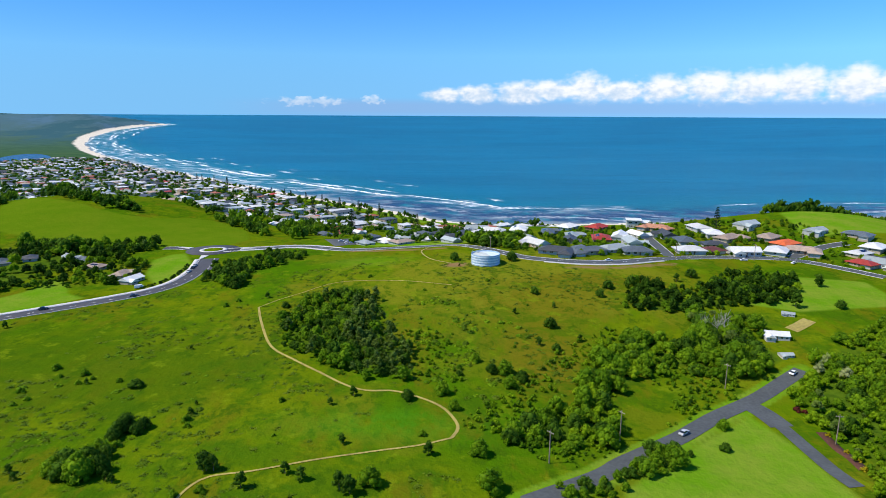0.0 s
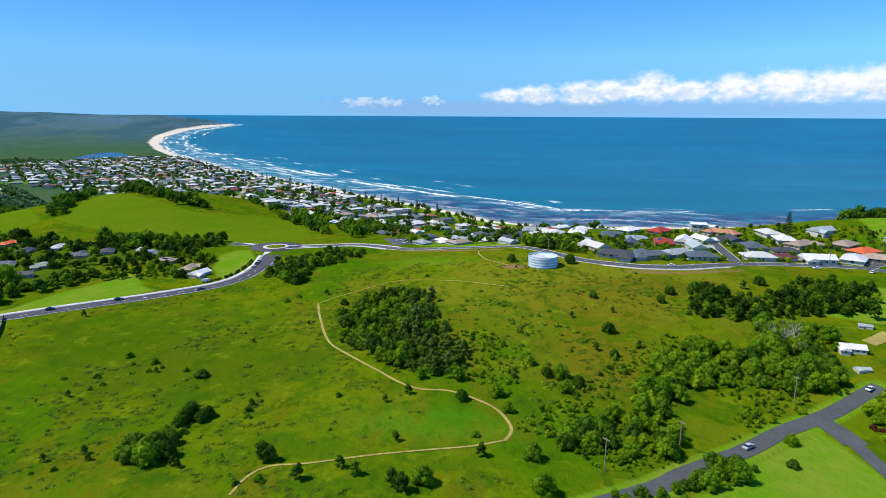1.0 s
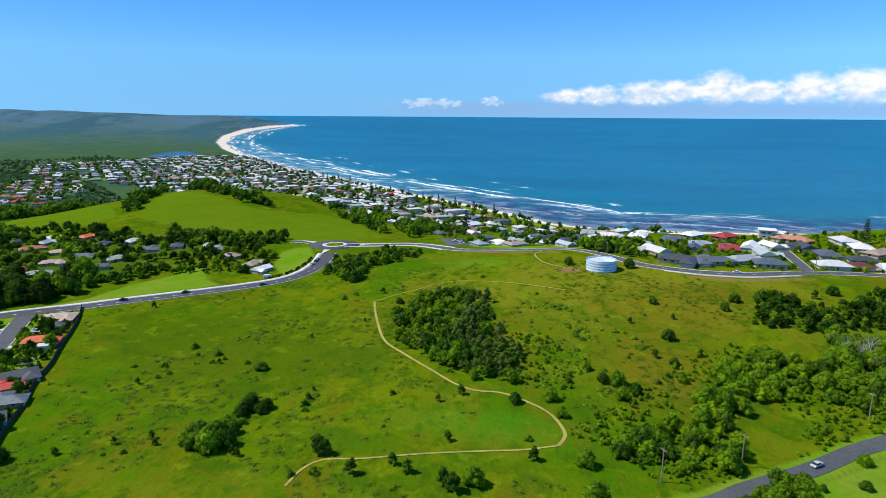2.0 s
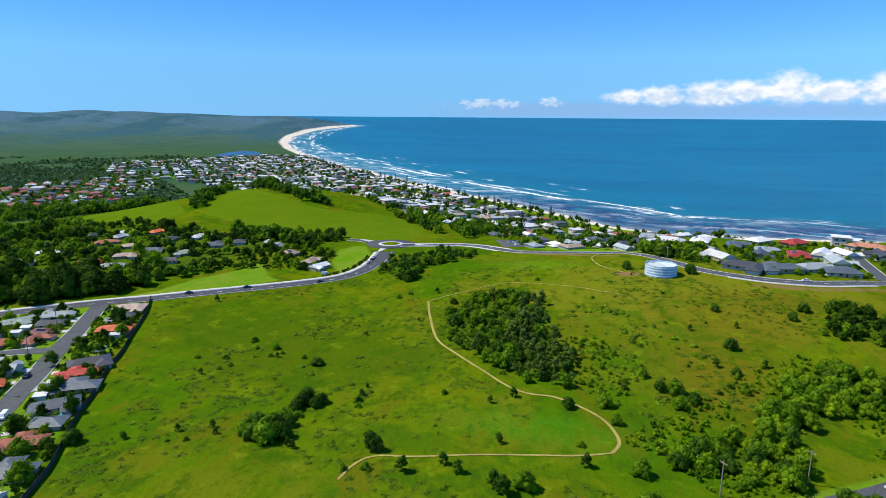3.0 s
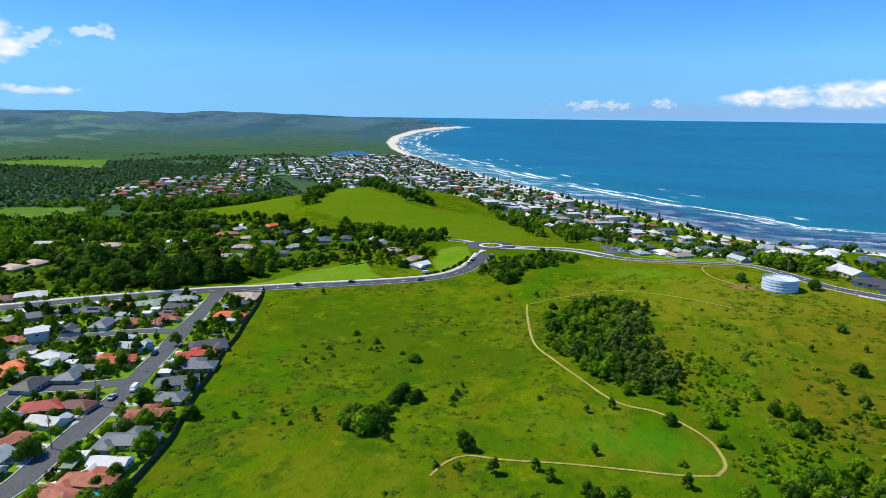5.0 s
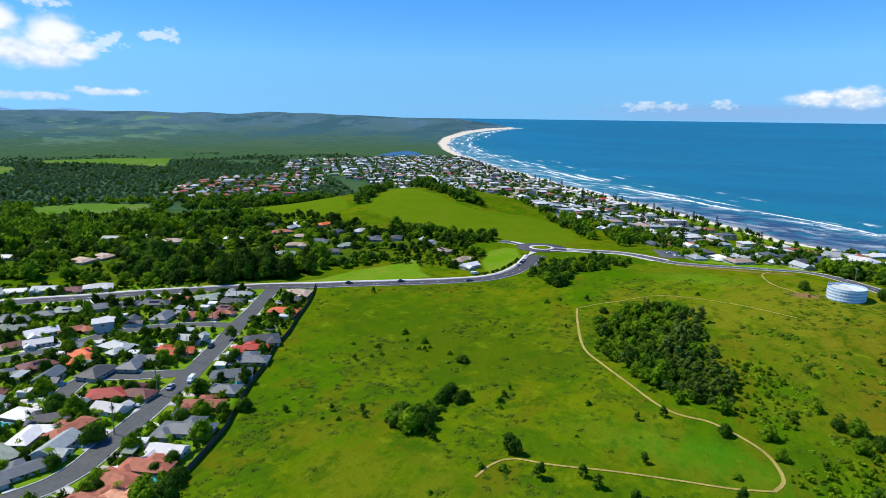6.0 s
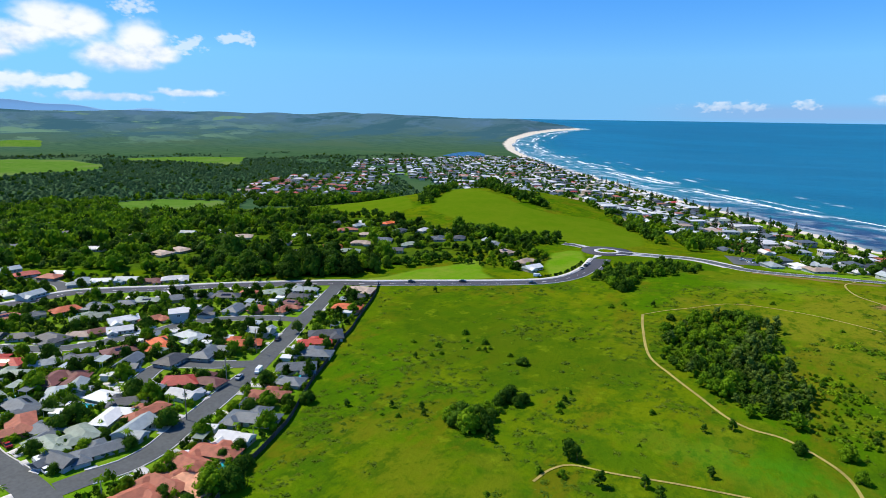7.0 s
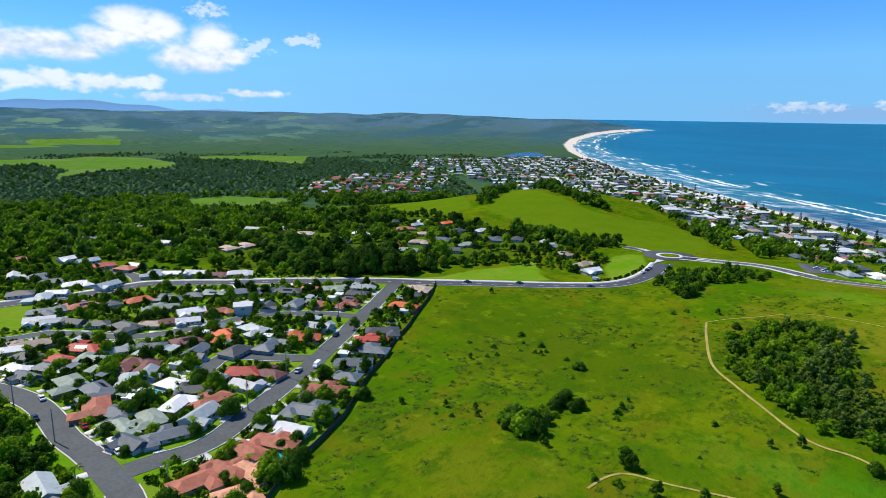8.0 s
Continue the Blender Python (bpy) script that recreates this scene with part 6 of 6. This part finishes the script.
many("garden_shrubs", xs_, ys_, RNG.uniform(0.16, 0.40, len(xs_)), SMALL, mixed(len(xs_), leaf=4, leaf_dark=4, leaf_deep=3, leaf_bright=2), "green garden shrubs and hedges between the houses", "shrubs")
for i, (xx, yy) in enumerate(zip(x[near], y[near])):
    kind = ("bush", "dark", "bright", "bush", "broad", "slim", "bush", "palm", "dark")[int(RNG.integers(0, 9))]
    plant(kind, xx, yy, RNG.uniform(0.4, 0.85) if kind != "bush" else RNG.uniform(0.5, 0.9), i * 53 % 360, 1.0, "garden trees of the suburb")
RIDGE_YARDS = [(40, 395), (70, 375), (130, 378), (210, 385), (262, 360), (310, 410), (270, 490), (200, 520), (110, 520), (50, 480)]
x, y = scatter(RIDGE_YARDS, 7.0, -1.5)
many("garden_trees", x, y, 0.22 + 0.45 * RNG.uniform(0, 1, len(x)) ** 2, MID, mixed(len(x), leaf=4, leaf_dark=4, leaf_bright=2), "green garden trees between the houses on the ridge", "trees")
# low scrub on the slope between the grove and the gully
SCRUB = [(-30, 292), (-14, 245), (-12, 212), (12, 196), (45, 205), (62, 235), (40, 262), (20, 285), (0, 301)]
x, y = scatter(SCRUB, 2.2)
ok = RNG.uniform(0, 1, len(x)) < np.clip(0.2 + 1.6 * patchy(x, y, 0.07, 7.0), 0.02, 0.7)
x, y = x[ok], y[ok]
scrub_geo = [dome(210 + i, 2.6, 1.3, 44, 0.6) for i in range(3)]
many("scrub", x, y, 0.35 + 1.1 * RNG.uniform(0, 1, len(x)) ** 2, {"tuft": scrub_geo, "leaf_bright": scrub_geo, "leaf": scrub_geo}, mixed(len(x), tuft=5, leaf_bright=3, leaf=2), "low yellow-green scrub on the meadow slope", "scrub", 0.35, 0.8)
# low dark scrub in drifts over the west of the meadow
DRIFTS = [(-165, 185), (-120, 150), (-80, 170), (-60, 205), (-95, 240), (-150, 260)]
x, y = scatter(DRIFTS, 2.4)
ok = RNG.uniform(0, 1, len(x)) < np.clip(-0.25 + 1.7 * patchy(x, y, 0.05, 12.0), 0.0, 0.5)
x, y = x[ok], y[ok]
many("scrub", x, y, 0.45 + 1.1 * RNG.uniform(0, 1, len(x)) ** 2, {"leaf": scrub_geo, "tuft": scrub_geo}, mixed(len(x), leaf=3, tuft=4), "low dark green scrub in drifts on the meadow", "scrub", 0.25, 0.55)
# Norfolk pines along the beach
for i in range(26):
    f = i / 25
    px, py = np.interp(f, [0, 0.35, 0.7, 1], [-60, -330, -640, -1010]), np.interp(f, [0, 0.35, 0.7, 1], [795, 1105, 1400, 1830])
    plant("pine", px + (i * 37 % 13) - 6, py + (i * 53 % 17) - 8, 0.42 + (i * 29 % 10) * 0.045, i * 31, 1.0, "Norfolk pines along the beach")
plant("pine", 214, 478, 0.8, 10, 1.0, "Norfolk pines along the beach")
for px, py, s in ((-90, 600, 1.0), (-170, 800, 0.95), (-150, 790, 0.9), (-300, 960, 1.2), (-30, 700, 0.9)):
    plant("pine", px, py, s, px, 1.0, "Norfolk pines in the town")

# ---- water tank on the hill ----
simple("tank_wall", (0.36, 0.52, 0.66), 0.45, 0.0, 0.12, 0.6)
simple("tank_band", (0.72, 0.80, 0.86), 0.45, 0.0, 0.08, 0.8)
simple("tank_roof", (0.56, 0.60, 0.56), 0.6, 0.0, 0.12, 0.5)
simple("galvanised", (0.55, 0.57, 0.58), 0.4, 0.6, 0.1, 2.0)


def tube(r, z0, z1, wall, seg=48, r_in=None):
    """A round wall with thickness."""
    r_in = r - wall if r_in is None else r_in
    t = np.linspace(0, 2 * math.pi, seg, endpoint=False)
    v = np.concatenate([np.stack([np.cos(t) * a, np.sin(t) * a, np.full(seg, z)], 1) for a, z in ((r, z0), (r, z1), (r_in, z1), (r_in, z0))])
    i, j = np.arange(seg), (np.arange(seg) + 1) % seg
    q = np.concatenate([np.stack([i + a * seg, j + a * seg, j + b_ * seg, i + b_ * seg], 1) for a, b_ in ((0, 1), (1, 2), (2, 3), (3, 0))])
    return v, q


tk = new("water_tank")
tk.matrix_basis = pose(25, 354, float(height(25, 349)) - 0.2)
tagged(tk, "round pale blue water tank with light bands and low roof", "water tank")
hang("wall", flat_mesh("wall", [tube(8.4, -1.5, 6.3, 0.3)], "tank_wall"), tk)
for z in (0.6, 2.1, 3.6, 5.1):
    hang("band", flat_mesh("band", [tube(8.52, z, z + 0.62, 0.2)], "tank_band"), tk)
t_ = np.linspace(0, 2 * math.pi, 48, endpoint=False)
rv = np.concatenate([np.stack([np.cos(t_) * 8.3, np.sin(t_) * 8.3, np.full(48, 5.5)], 1), [[0, 0, 6.3]]])
hang("roof", flat_mesh("roof", [(rv, [(i, (i + 1) % 48, 48, 48) for i in range(48)])], "tank_roof"), tk, label="sunken grey-green roof of the tank")
# the sunlit half of the roof, painted on as a thin white sector
sheet = [(0, 0, 6.36)] + [(math.cos(a_) * 8.1, math.sin(a_) * 8.1, 5.58) for a_ in np.radians(np.arange(-62, 119, 12))]
hang("roof_sheet", flat_mesh("roof_sheet", [(np.array(sheet + [(x_, y_, z_ - 0.05) for x_, y_, z_ in sheet]), [(0, i, i + 1) for i in range(1, len(sheet) - 1)] + [(i, i + len(sheet), i + 1 + len(sheet), i + 1) for i in range(1, len(sheet) - 1)])], "tank_band"), tk, label="bright white half of the roof, sunlight painted on as a thin layer")
ladder = [box_geo(-0.3, -0.24, -0.06, 0, 0, 7.3), box_geo(0.24, 0.3, -0.06, 0, 0, 7.3)] + [box_geo(-0.24, 0.24, -0.05, -0.01, 0.3 * i, 0.3 * i + 0.04) for i in range(1, 21)]
hang("ladder", flat_mesh("ladder", ladder, "galvanised"), tk, pose(-8.3, -1.8, 0, 0, 0, -78))
for i in range(9):
    a = radians(150 + i * 9)
    hang("rail_post", flat_mesh("rail_post", [box_geo(-0.04, 0.04, -0.04, 0.04, 6.3, 7.4)], "galvanised"), tk, pose(math.cos(a) * 8.2, math.sin(a) * 8.2, 0))
hang("hatch", flat_mesh("hatch", [box_geo(-0.8, 0.8, -0.8, 0.8, 5.7, 6.4)], "galvanised"), tk, pose(-4.5, 4.0, 0, 0, 0, 30))

# ---- paling fence between the gardens and the meadow ----
fence_line = smooth_line(FENCE, 2.4)
fen = new("fence")
fen.matrix_basis = pose(0, 0, 0)
tagged(fen, "long dark weathered timber paling fence behind the gardens", "fence")
pv = [(-1.2 + 0.1 * i, s * 0.025 + (0.012 if i % 2 else -0.012), z + (0.03 * (i % 3) if z else 0)) for s in (-1, 1) for z in (0.0, 1.75) for i in range(25)]
pq = [(i, i + 1, i + 26, i + 25) for i in range(24)] + [(i + 50, i + 75, i + 76, i + 51) for i in range(24)] + [(i + 25, i + 26, i + 76, i + 75) for i in range(24)] + [(0, 25, 75, 50), (24, 74, 99, 49)]
PANEL_ME = flat_mesh("panel", [(np.array(pv), pq)], "paling")
POST_ME = flat_mesh("post", [box_geo(-0.06, 0.06, -0.06, 0.06, -0.4, 1.9)], "paling")
for (ax, ay), (bx, by) in zip(fence_line, fence_line[1:]):
    mx, my = (ax + bx) / 2, (ay + by) / 2
    a, ln = math.degrees(math.atan2(by - ay, bx - ax)), math.hypot(bx - ax, by - ay)
    hang("panel", PANEL_ME, fen, pose(mx, my, float(height(mx, my)), 0, 0, a) @ Matrix.Diagonal((ln / 2.4, 1, 1, 1)))
    hang("post", POST_ME, fen, pose(ax, ay, float(height(ax, ay)), 0, 0, a))

# ---- lake, car park, bare ground ----
m, n, b = material("lake_water")
b.inputs["Base Color"].default_value = (0.003, 0.035, 0.085, 1)
b.inputs["Roughness"].default_value = 0.25
relief(n, b, n.noise(place(n), 0.2, 3.0), 0.2, 0.5)
LAKE = [(-1324, 1815), (-1401, 2008), (-1411, 2134), (-1294, 2042), (-1126, 1792), (-1189, 1800), (-1224, 1749)]
lk = smooth_line(LAKE + LAKE[:1], 20.0)[:-1]
lz = max(float(height(*q)) for q in LAKE) + 0.4
lake = mesh_object("water", [(x, y, lz) for x, y in lk] + [(x, y, lz - 2) for x, y in lk], [tuple(range(len(lk)))[::-1]] + [(i, (i + 1) % len(lk), len(lk) + (i + 1) % len(lk), len(lk) + i) for i in range(len(lk))], ["lake_water"])
tagged(lake, "still dark blue lake beyond the town", "lake", kind="structure")
cp = ribbon("car_park", smooth_line([(-68, 441), (-76, 465), (-84, 489)], 3), -11, 11, 0.18, "asphalt", 0.2)
tagged(cp, "grey asphalt car park below the ridge", "car park", kind="structure")
dr = ribbon("path", smooth_line([(5, 354), (-8, 369), (-14, 393), (-10, 410)], 2), -0.45, 0.45, 0.12, "track", cross=2)
tagged(dr, "sandy service track up to the water tank", "path", kind="structure")
yard = ribbon("path", smooth_line([(160, 270), (166, 274), (174, 280)], 2), -3, 3, 0.12, "track", cross=2)
tagged(yard, "bare sandy yard beside the valley house", "path", kind="structure")

# ---- lane markings ----
def dashes(line, gap, long, wide, off, parent, lift):
    step = np.concatenate([[0], np.cumsum(np.linalg.norm(np.diff(line, axis=0), axis=1))])
    s = 2.0
    while s + long < step[-1]:
        t = np.linspace(s, s + long, 3)
        seg = np.column_stack([np.interp(t, step, line[:, 0]), np.interp(t, step, line[:, 1])])
        ribbon("lane_mark", seg, off - wide / 2, off + wide / 2, lift, "line_paint", 0.0, parent, 1)
        s += gap


dashes(main_line, 9.0, 3.0, 0.28, 0.0, main, 0.125)
dashes(east_line, 10.0, 3.0, 0.25, 0.0, east, 0.125)
for off in (-4.1, 4.1):
    dashes(east_line[east_line[:, 0] > 60], 14.0, 12.0, 0.22, off, east, 0.125)

# ---- driveways ----
for rows in (A_RIGHT, A_LEFT, B_ROWS, C_ROWS, D_ROWS):
    for x, y, code in rows:
        best = None
        for q, _ in ROADS[:-1]:
            d = np.hypot(q[:, 0] - x, q[:, 1] - y)
            if best is None or d.min() < best[0]:
                best = (d.min(), q[int(d.argmin())])
        if 9 < best[0] < 32:
            e = np.array(best[1])
            u = (np.array([x, y]) - e) / best[0]
            a, z_ = e + u * 4.3, e + u * max(best[0] - 6.5, 5.5)
            off = np.array([-u[1], u[0]]) * (3.0 if (int(x) + int(y)) % 2 else -3.0)
            o = ribbon("driveway", np.linspace(a + off, z_ + off, 6), -1.6, 1.6, 0.17, "concrete", 0.12, None, 2)
            tagged(o, "pale concrete driveway leading to a house", "driveway", kind="structure")

# ---- cars ----
for nm, col in (("white", (0.80, 0.80, 0.80)), ("silver", (0.45, 0.46, 0.48)), ("dark", (0.03, 0.035, 0.045)), ("red", (0.35, 0.02, 0.02))):
    simple("paint_" + nm, col, 0.25, 0.0, 0.03, 1.0)
simple("rubber", (0.02, 0.02, 0.02), 0.8, 0, 0.1)
simple("alloy", (0.5, 0.5, 0.52), 0.35, 0.8, 0.05)
CAR = {}


def car_meshes(colour, van):
    key = (colour, van)
    if key not in CAR:
        bm = bmesh.new()
        prof = [(-2.2, 0.35), (-2.25, 0.75), (-2.1, 0.95), (-1.0, 1.0), (1.4, 1.0), (2.1, 0.9), (2.25, 0.7), (2.2, 0.35)] if not van else [(-2.4, 0.35), (-2.45, 1.2), (-2.35, 1.95), (1.3, 2.0), (1.9, 1.15), (2.4, 1.0), (2.45, 0.7), (2.4, 0.35)]
        side = [[bm.verts.new((x, s * (0.88 if z < 0.9 else 0.82), z)) for x, z in prof] for s in (-1, 1)]
        bm.faces.new(side[0]), bm.faces.new(side[1][::-1])
        for i in range(len(prof)):
            j = (i + 1) % len(prof)
            bm.faces.new((side[0][j], side[0][i], side[1][i], side[1][j]))
        bmesh.ops.bevel(bm, geom=[e for e in bm.edges], offset=0.06, segments=1, affect="EDGES")
        body = bpy.data.meshes.new("body")
        bm.to_mesh(body), bm.free()
        body.materials.append(MATS["paint_" + colour])
        cab = [(-1.5, 0.98), (-1.0, 1.45), (0.4, 1.47), (1.1, 0.98)] if not van else [(1.0, 1.3), (1.05, 1.85), (1.42, 1.82), (1.78, 1.3)]
        w0, w1 = (0.8, 0.66) if not van else (0.86, 0.84)
        cv = [(x, s * (w0 if i in (0, 3) else w1), z) for s in (-1, 1) for i, (x, z) in enumerate(cab)]
        glass = flat_mesh("cabin_glass", [(np.array(cv), [(0, 1, 2, 3), (7, 6, 5, 4), (0, 4, 5, 1), (2, 6, 7, 3), (3, 7, 4, 0)])], "window_glass")
        roof = flat_mesh("roof", [box_geo(-1.02, 0.42, -0.67, 0.67, 1.455, 1.51)], "paint_" + colour)
        CAR[key] = (body, glass, roof)
    return CAR[key]


TYRE_ME = flat_mesh("tyre", [(lambda v, q: (np.stack([v[:, 0], v[:, 2], v[:, 1]], 1), q))(*tube(0.33, -0.11, 0.11, 0.13, 16))], "rubber")
RIM_ME = flat_mesh("rim", [(lambda v, q: (np.stack([v[:, 0], v[:, 2], v[:, 1]], 1), q))(*tube(0.21, -0.09, 0.09, 0.19, 12))], "alloy")
LAMP_ME = flat_mesh("headlight", [box_geo(-0.04, 0.04, -0.2, 0.2, -0.08, 0.08)], "trim_white")


def car(x, y, turn, colour, van=False, lift=0.12):
    root = new("van" if van else "car")
    root.matrix_basis = pose(x, y, float(height(x, y)) + lift, 0, 0, turn)
    tagged(root, f"{'silver-grey' if colour == 'silver' else colour} parked {'van' if van else 'car'} with dark glass on the roadside", "van" if van else "car", "parked cars")
    body, glass, roof = car_meshes(colour, van)
    hang("body", body, root), hang("cabin_glass", glass, root)
    if not van:
        hang("roof", roof, root)
    for wx in (-1.35, 1.35):
        for wy in (-0.8, 0.8):
            t = hang("wheel", TYRE_ME, root, pose(wx, wy, 0.33))
            hang("rim", RIM_ME, t)
    for s in (-0.6, 0.6):
        hang("headlight", LAMP_ME, root, pose(2.22 if not van else 2.42, s, 0.68))


for x, y, t, c_, v_ in ((-182, 60.5, 176, "white", True), (-176, 60, 178, "white", False), (-230, 56.5, 175, "white", False), (-186, 138, -59, "white", True), (-187, 130, 122, "silver", False), (-153, 88, 60, "white", False),
                        (-223, 276, 35, "dark", False), (140, 231, 40, "white", False), (79, 185, 40, "silver", False), (100, 363, 5, "white", False), (189, 379, 3, "white", False), (219, 376, 35, "white", False),
                        (-199, 295, 33, "dark", False), (-164, 316, 40, "dark", False), (-216, 50.5, 175, "dark", False), (-199, 59, 178, "red", False), (-208, 165, 122, "dark", False), (-222, 121, 25, "white", False),
                        (-185, 114, 31, "silver", False), (-156, 110, 31, "white", True), (-155, 366, 92, "white", False), (-156, 375, 92, "dark", False), (-157, 381, 92, "silver", False), (-68, 453, 20, "white", False), (-72, 459, 20, "silver", False),
                        (-78, 465, 20, "white", False), (-60, 447, 20, "dark", False), (-72, 450, 110, "white", False), (-258, 130, 40, "white", False), (-169, 332, 20, "white", True)):
    car(x, y, t, c_, v_)

# ---- power poles ----
simple("pole_timber", (0.28, 0.22, 0.16), 0.9, 0, 0.25, 1.5)
simple("porcelain", (0.6, 0.6, 0.58), 0.3)
POLE_ME = flat_mesh("pole", [limb([(0, 0, -1), (0, 0, 5), (0, 0, 10.5)], (0.2, 0.17, 0.13), 8)], "pole_timber")
ARM_ME = flat_mesh("crossarm", [box_geo(-1.2, 1.2, -0.06, 0.06, 9.6, 9.75)], "pole_timber")
KNOB_ME = flat_mesh("insulator", [limb([(0, 0, 9.75), (0, 0, 9.85), (0, 0, 9.98)], (0.05, 0.08, 0.03), 6)], "porcelain")
for x, y, a in ((108, 220, 40), (125.6, 180, 80), (31, 162, 40), (56, 178, 40), (145, 376, 5), (30, 383, 40), (197, 382, 5), (249, 421, 40), (-173, 100, 30), (-186, 124, 30), (-203, 150, 30), (-222, 178, 30), (-240, 208, 30), (-196, 50, 90), (-228, 48, 90), (60, 440, 10), (110, 445, 10)):
    root = new("power_pole")
    root.matrix_basis = pose(x, y, float(height(x, y)), 0, 0, a + 90)
    tagged(root, "weathered timber power pole with one crossarm beside the road", "power pole", "power poles")
    hang("pole", POLE_ME, root), hang("crossarm", ARM_ME, root)
    for s in (-1.05, -0.4, 0.4, 1.05):
        hang("insulator", KNOB_ME, root, pose(s, 0, 0))

# ---- garden beds beside the lane ----
simple("mulch", (0.085, 0.032, 0.018), 0.95, 0, 0.3, 1.5)
bed = ribbon("garden_bed", smooth_line([(125.6, 188), (125.2, 184), (124.4, 177), (124.8, 171), (124, 164)], 1.5), -1.5, 1.7, 0.12, "mulch", 0.1, None, 2)
tagged(bed, "dark reddish-brown mulched garden bed beside the lane", "garden bed", kind="structure")

# ---- patio roofs and sheds behind the houses ----
SHED_SIZES = ((3.0, 2.4, 2.2), (5.2, 3.4, 2.5), (4.0, 3.0, 2.3), (6.2, 3.0, 2.6))
SHED = []
for i, (sl, sd, sh) in enumerate(SHED_SIZES):
    slab = box_geo(-sl / 2 - 0.2, sl / 2 + 0.2, -sd / 2 - 0.2, sd / 2 + 0.2, 0, 0.1)
    v = np.array(slab[0], float)
    v[:, 2] += sh + v[:, 1] * 0.1
    if i % 2:
        low = [box_geo(a - 0.06, a + 0.06, c_ - 0.06, c_ + 0.06, -0.3, sh + 0.05 + c_ * 0.1) for a in (-sl / 2 + 0.1, sl / 2 - 0.1) for c_ in (-sd / 2 + 0.1, sd / 2 - 0.1)]
    else:
        low = [box_geo(-sl / 2, sl / 2, -sd / 2, sd / 2, -0.3, sh - sd * 0.05)]
    SHED.append((v, slab[1], low, i % 2))
SHED_ME = {}


def shed(kind, paint, x, y, turn):
    v, q, low, is_open = SHED[kind]
    key = (kind, paint)
    if key not in SHED_ME:
        SHED_ME[key] = (flat_mesh("roof", [(v, q)], "roof_" + paint), [flat_mesh("post" if is_open else "wall", [g_], "trim_white" if is_open else "concrete") for g_ in low])
    root = new("patio_cover" if is_open else "garden_shed")
    root.matrix_basis = pose(x, y, float(height(x, y)) + 0.05, 0, 0, turn)
    word = {"W": "white", "L": "pale blue-grey", "S": "slate-blue", "G": "grey-green"}[paint]
    tagged(root, f"{word} metal {'patio cover on white posts' if is_open else 'garden shed'} behind a house", "patio cover" if is_open else "shed", "sheds and patio covers of the suburb")
    hang("roof", SHED_ME[key][0], root)
    for me in SHED_ME[key][1]:
        hang("post" if is_open else "wall", me, root)


count = 0
for rows in (A_RIGHT, A_LEFT, B_ROWS, C_ROWS):
    for x, y, code in rows:
        for tryout in range(6):
            a = radians(count * 97 + tryout * 60)
            xx, yy = x + math.cos(a) * 10.2, y + math.sin(a) * 10.2
            clear = min(math.hypot(xx - hx, yy - hy) for hx, hy, hr in HOUSE_SPOTS)
            road_gap = min(float(to_line([tuple(v) for v in q], xx, yy)) - w_ for q, w_ in ROADS)
            if clear > 9.2 and road_gap > 3 and float(to_line(FENCE, xx, yy)) > 3.6:
                shed(count % 4, "WLWSWG"[count % 6], xx, yy, 31 + 90 * (count % 2))
                break
        count += 1

# ---- swimming pools ----
m, n, b = material("pool_water")
b.inputs["Base Color"].default_value = (0.03, 0.42, 0.55, 1)
b.inputs["Roughness"].default_value = 0.08
POOL_RIM = flat_mesh("coping", [box_geo(-4.4, 4.4, -2.4, -2.0, 0, 0.25), box_geo(-4.4, 4.4, 2.0, 2.4, 0, 0.25), box_geo(-4.4, -4.0, -2.0, 2.0, 0, 0.25), box_geo(4.0, 4.4, -2.0, 2.0, 0, 0.25)], "concrete")
POOL_IN = flat_mesh("pool_water", [box_geo(-4.0, 4.0, -2.0, 2.0, -0.3, 0.15)], "pool_water")
for x, y, a in ((-209, 84, 20), (-139.5, 90.5, 122), (-312, 126, 40), (-169, 144.5, 121), (-232, 72, 10)):
    root = new("swimming_pool")
    root.matrix_basis = pose(x, y, float(height(x, y)) + 0.1, 0, 0, a)
    tagged(root, "small turquoise garden swimming pool with pale coping", "pool", "garden pools")
    hang("coping", POOL_RIM, root), hang("pool_water", POOL_IN, root)

# ---- far mountains on the horizon, hazy light put in as blue emission ----
m = simple("far_range_glow", (0.10, 0.18, 0.26), 1.0, 0, 0.06, 0.004, 0, 0.0)
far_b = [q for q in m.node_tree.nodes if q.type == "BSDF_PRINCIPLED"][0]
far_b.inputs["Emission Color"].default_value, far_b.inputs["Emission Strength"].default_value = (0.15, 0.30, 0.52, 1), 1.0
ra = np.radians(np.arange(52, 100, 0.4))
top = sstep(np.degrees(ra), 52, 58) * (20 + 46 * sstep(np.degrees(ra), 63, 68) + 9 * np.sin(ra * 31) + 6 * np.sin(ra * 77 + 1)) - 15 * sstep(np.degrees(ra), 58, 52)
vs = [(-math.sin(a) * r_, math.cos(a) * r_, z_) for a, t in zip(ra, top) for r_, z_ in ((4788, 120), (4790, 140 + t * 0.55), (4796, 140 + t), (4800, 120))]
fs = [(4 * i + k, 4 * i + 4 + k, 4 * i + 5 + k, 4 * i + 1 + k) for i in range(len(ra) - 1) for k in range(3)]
rng_ob = mesh_object("backdrop", vs, fs, ["far_range_glow"], smooth=True)
tagged(rng_ob, "distant mountain range on the horizon, its hazy blue given by a glow", "mountains", kind="structure")
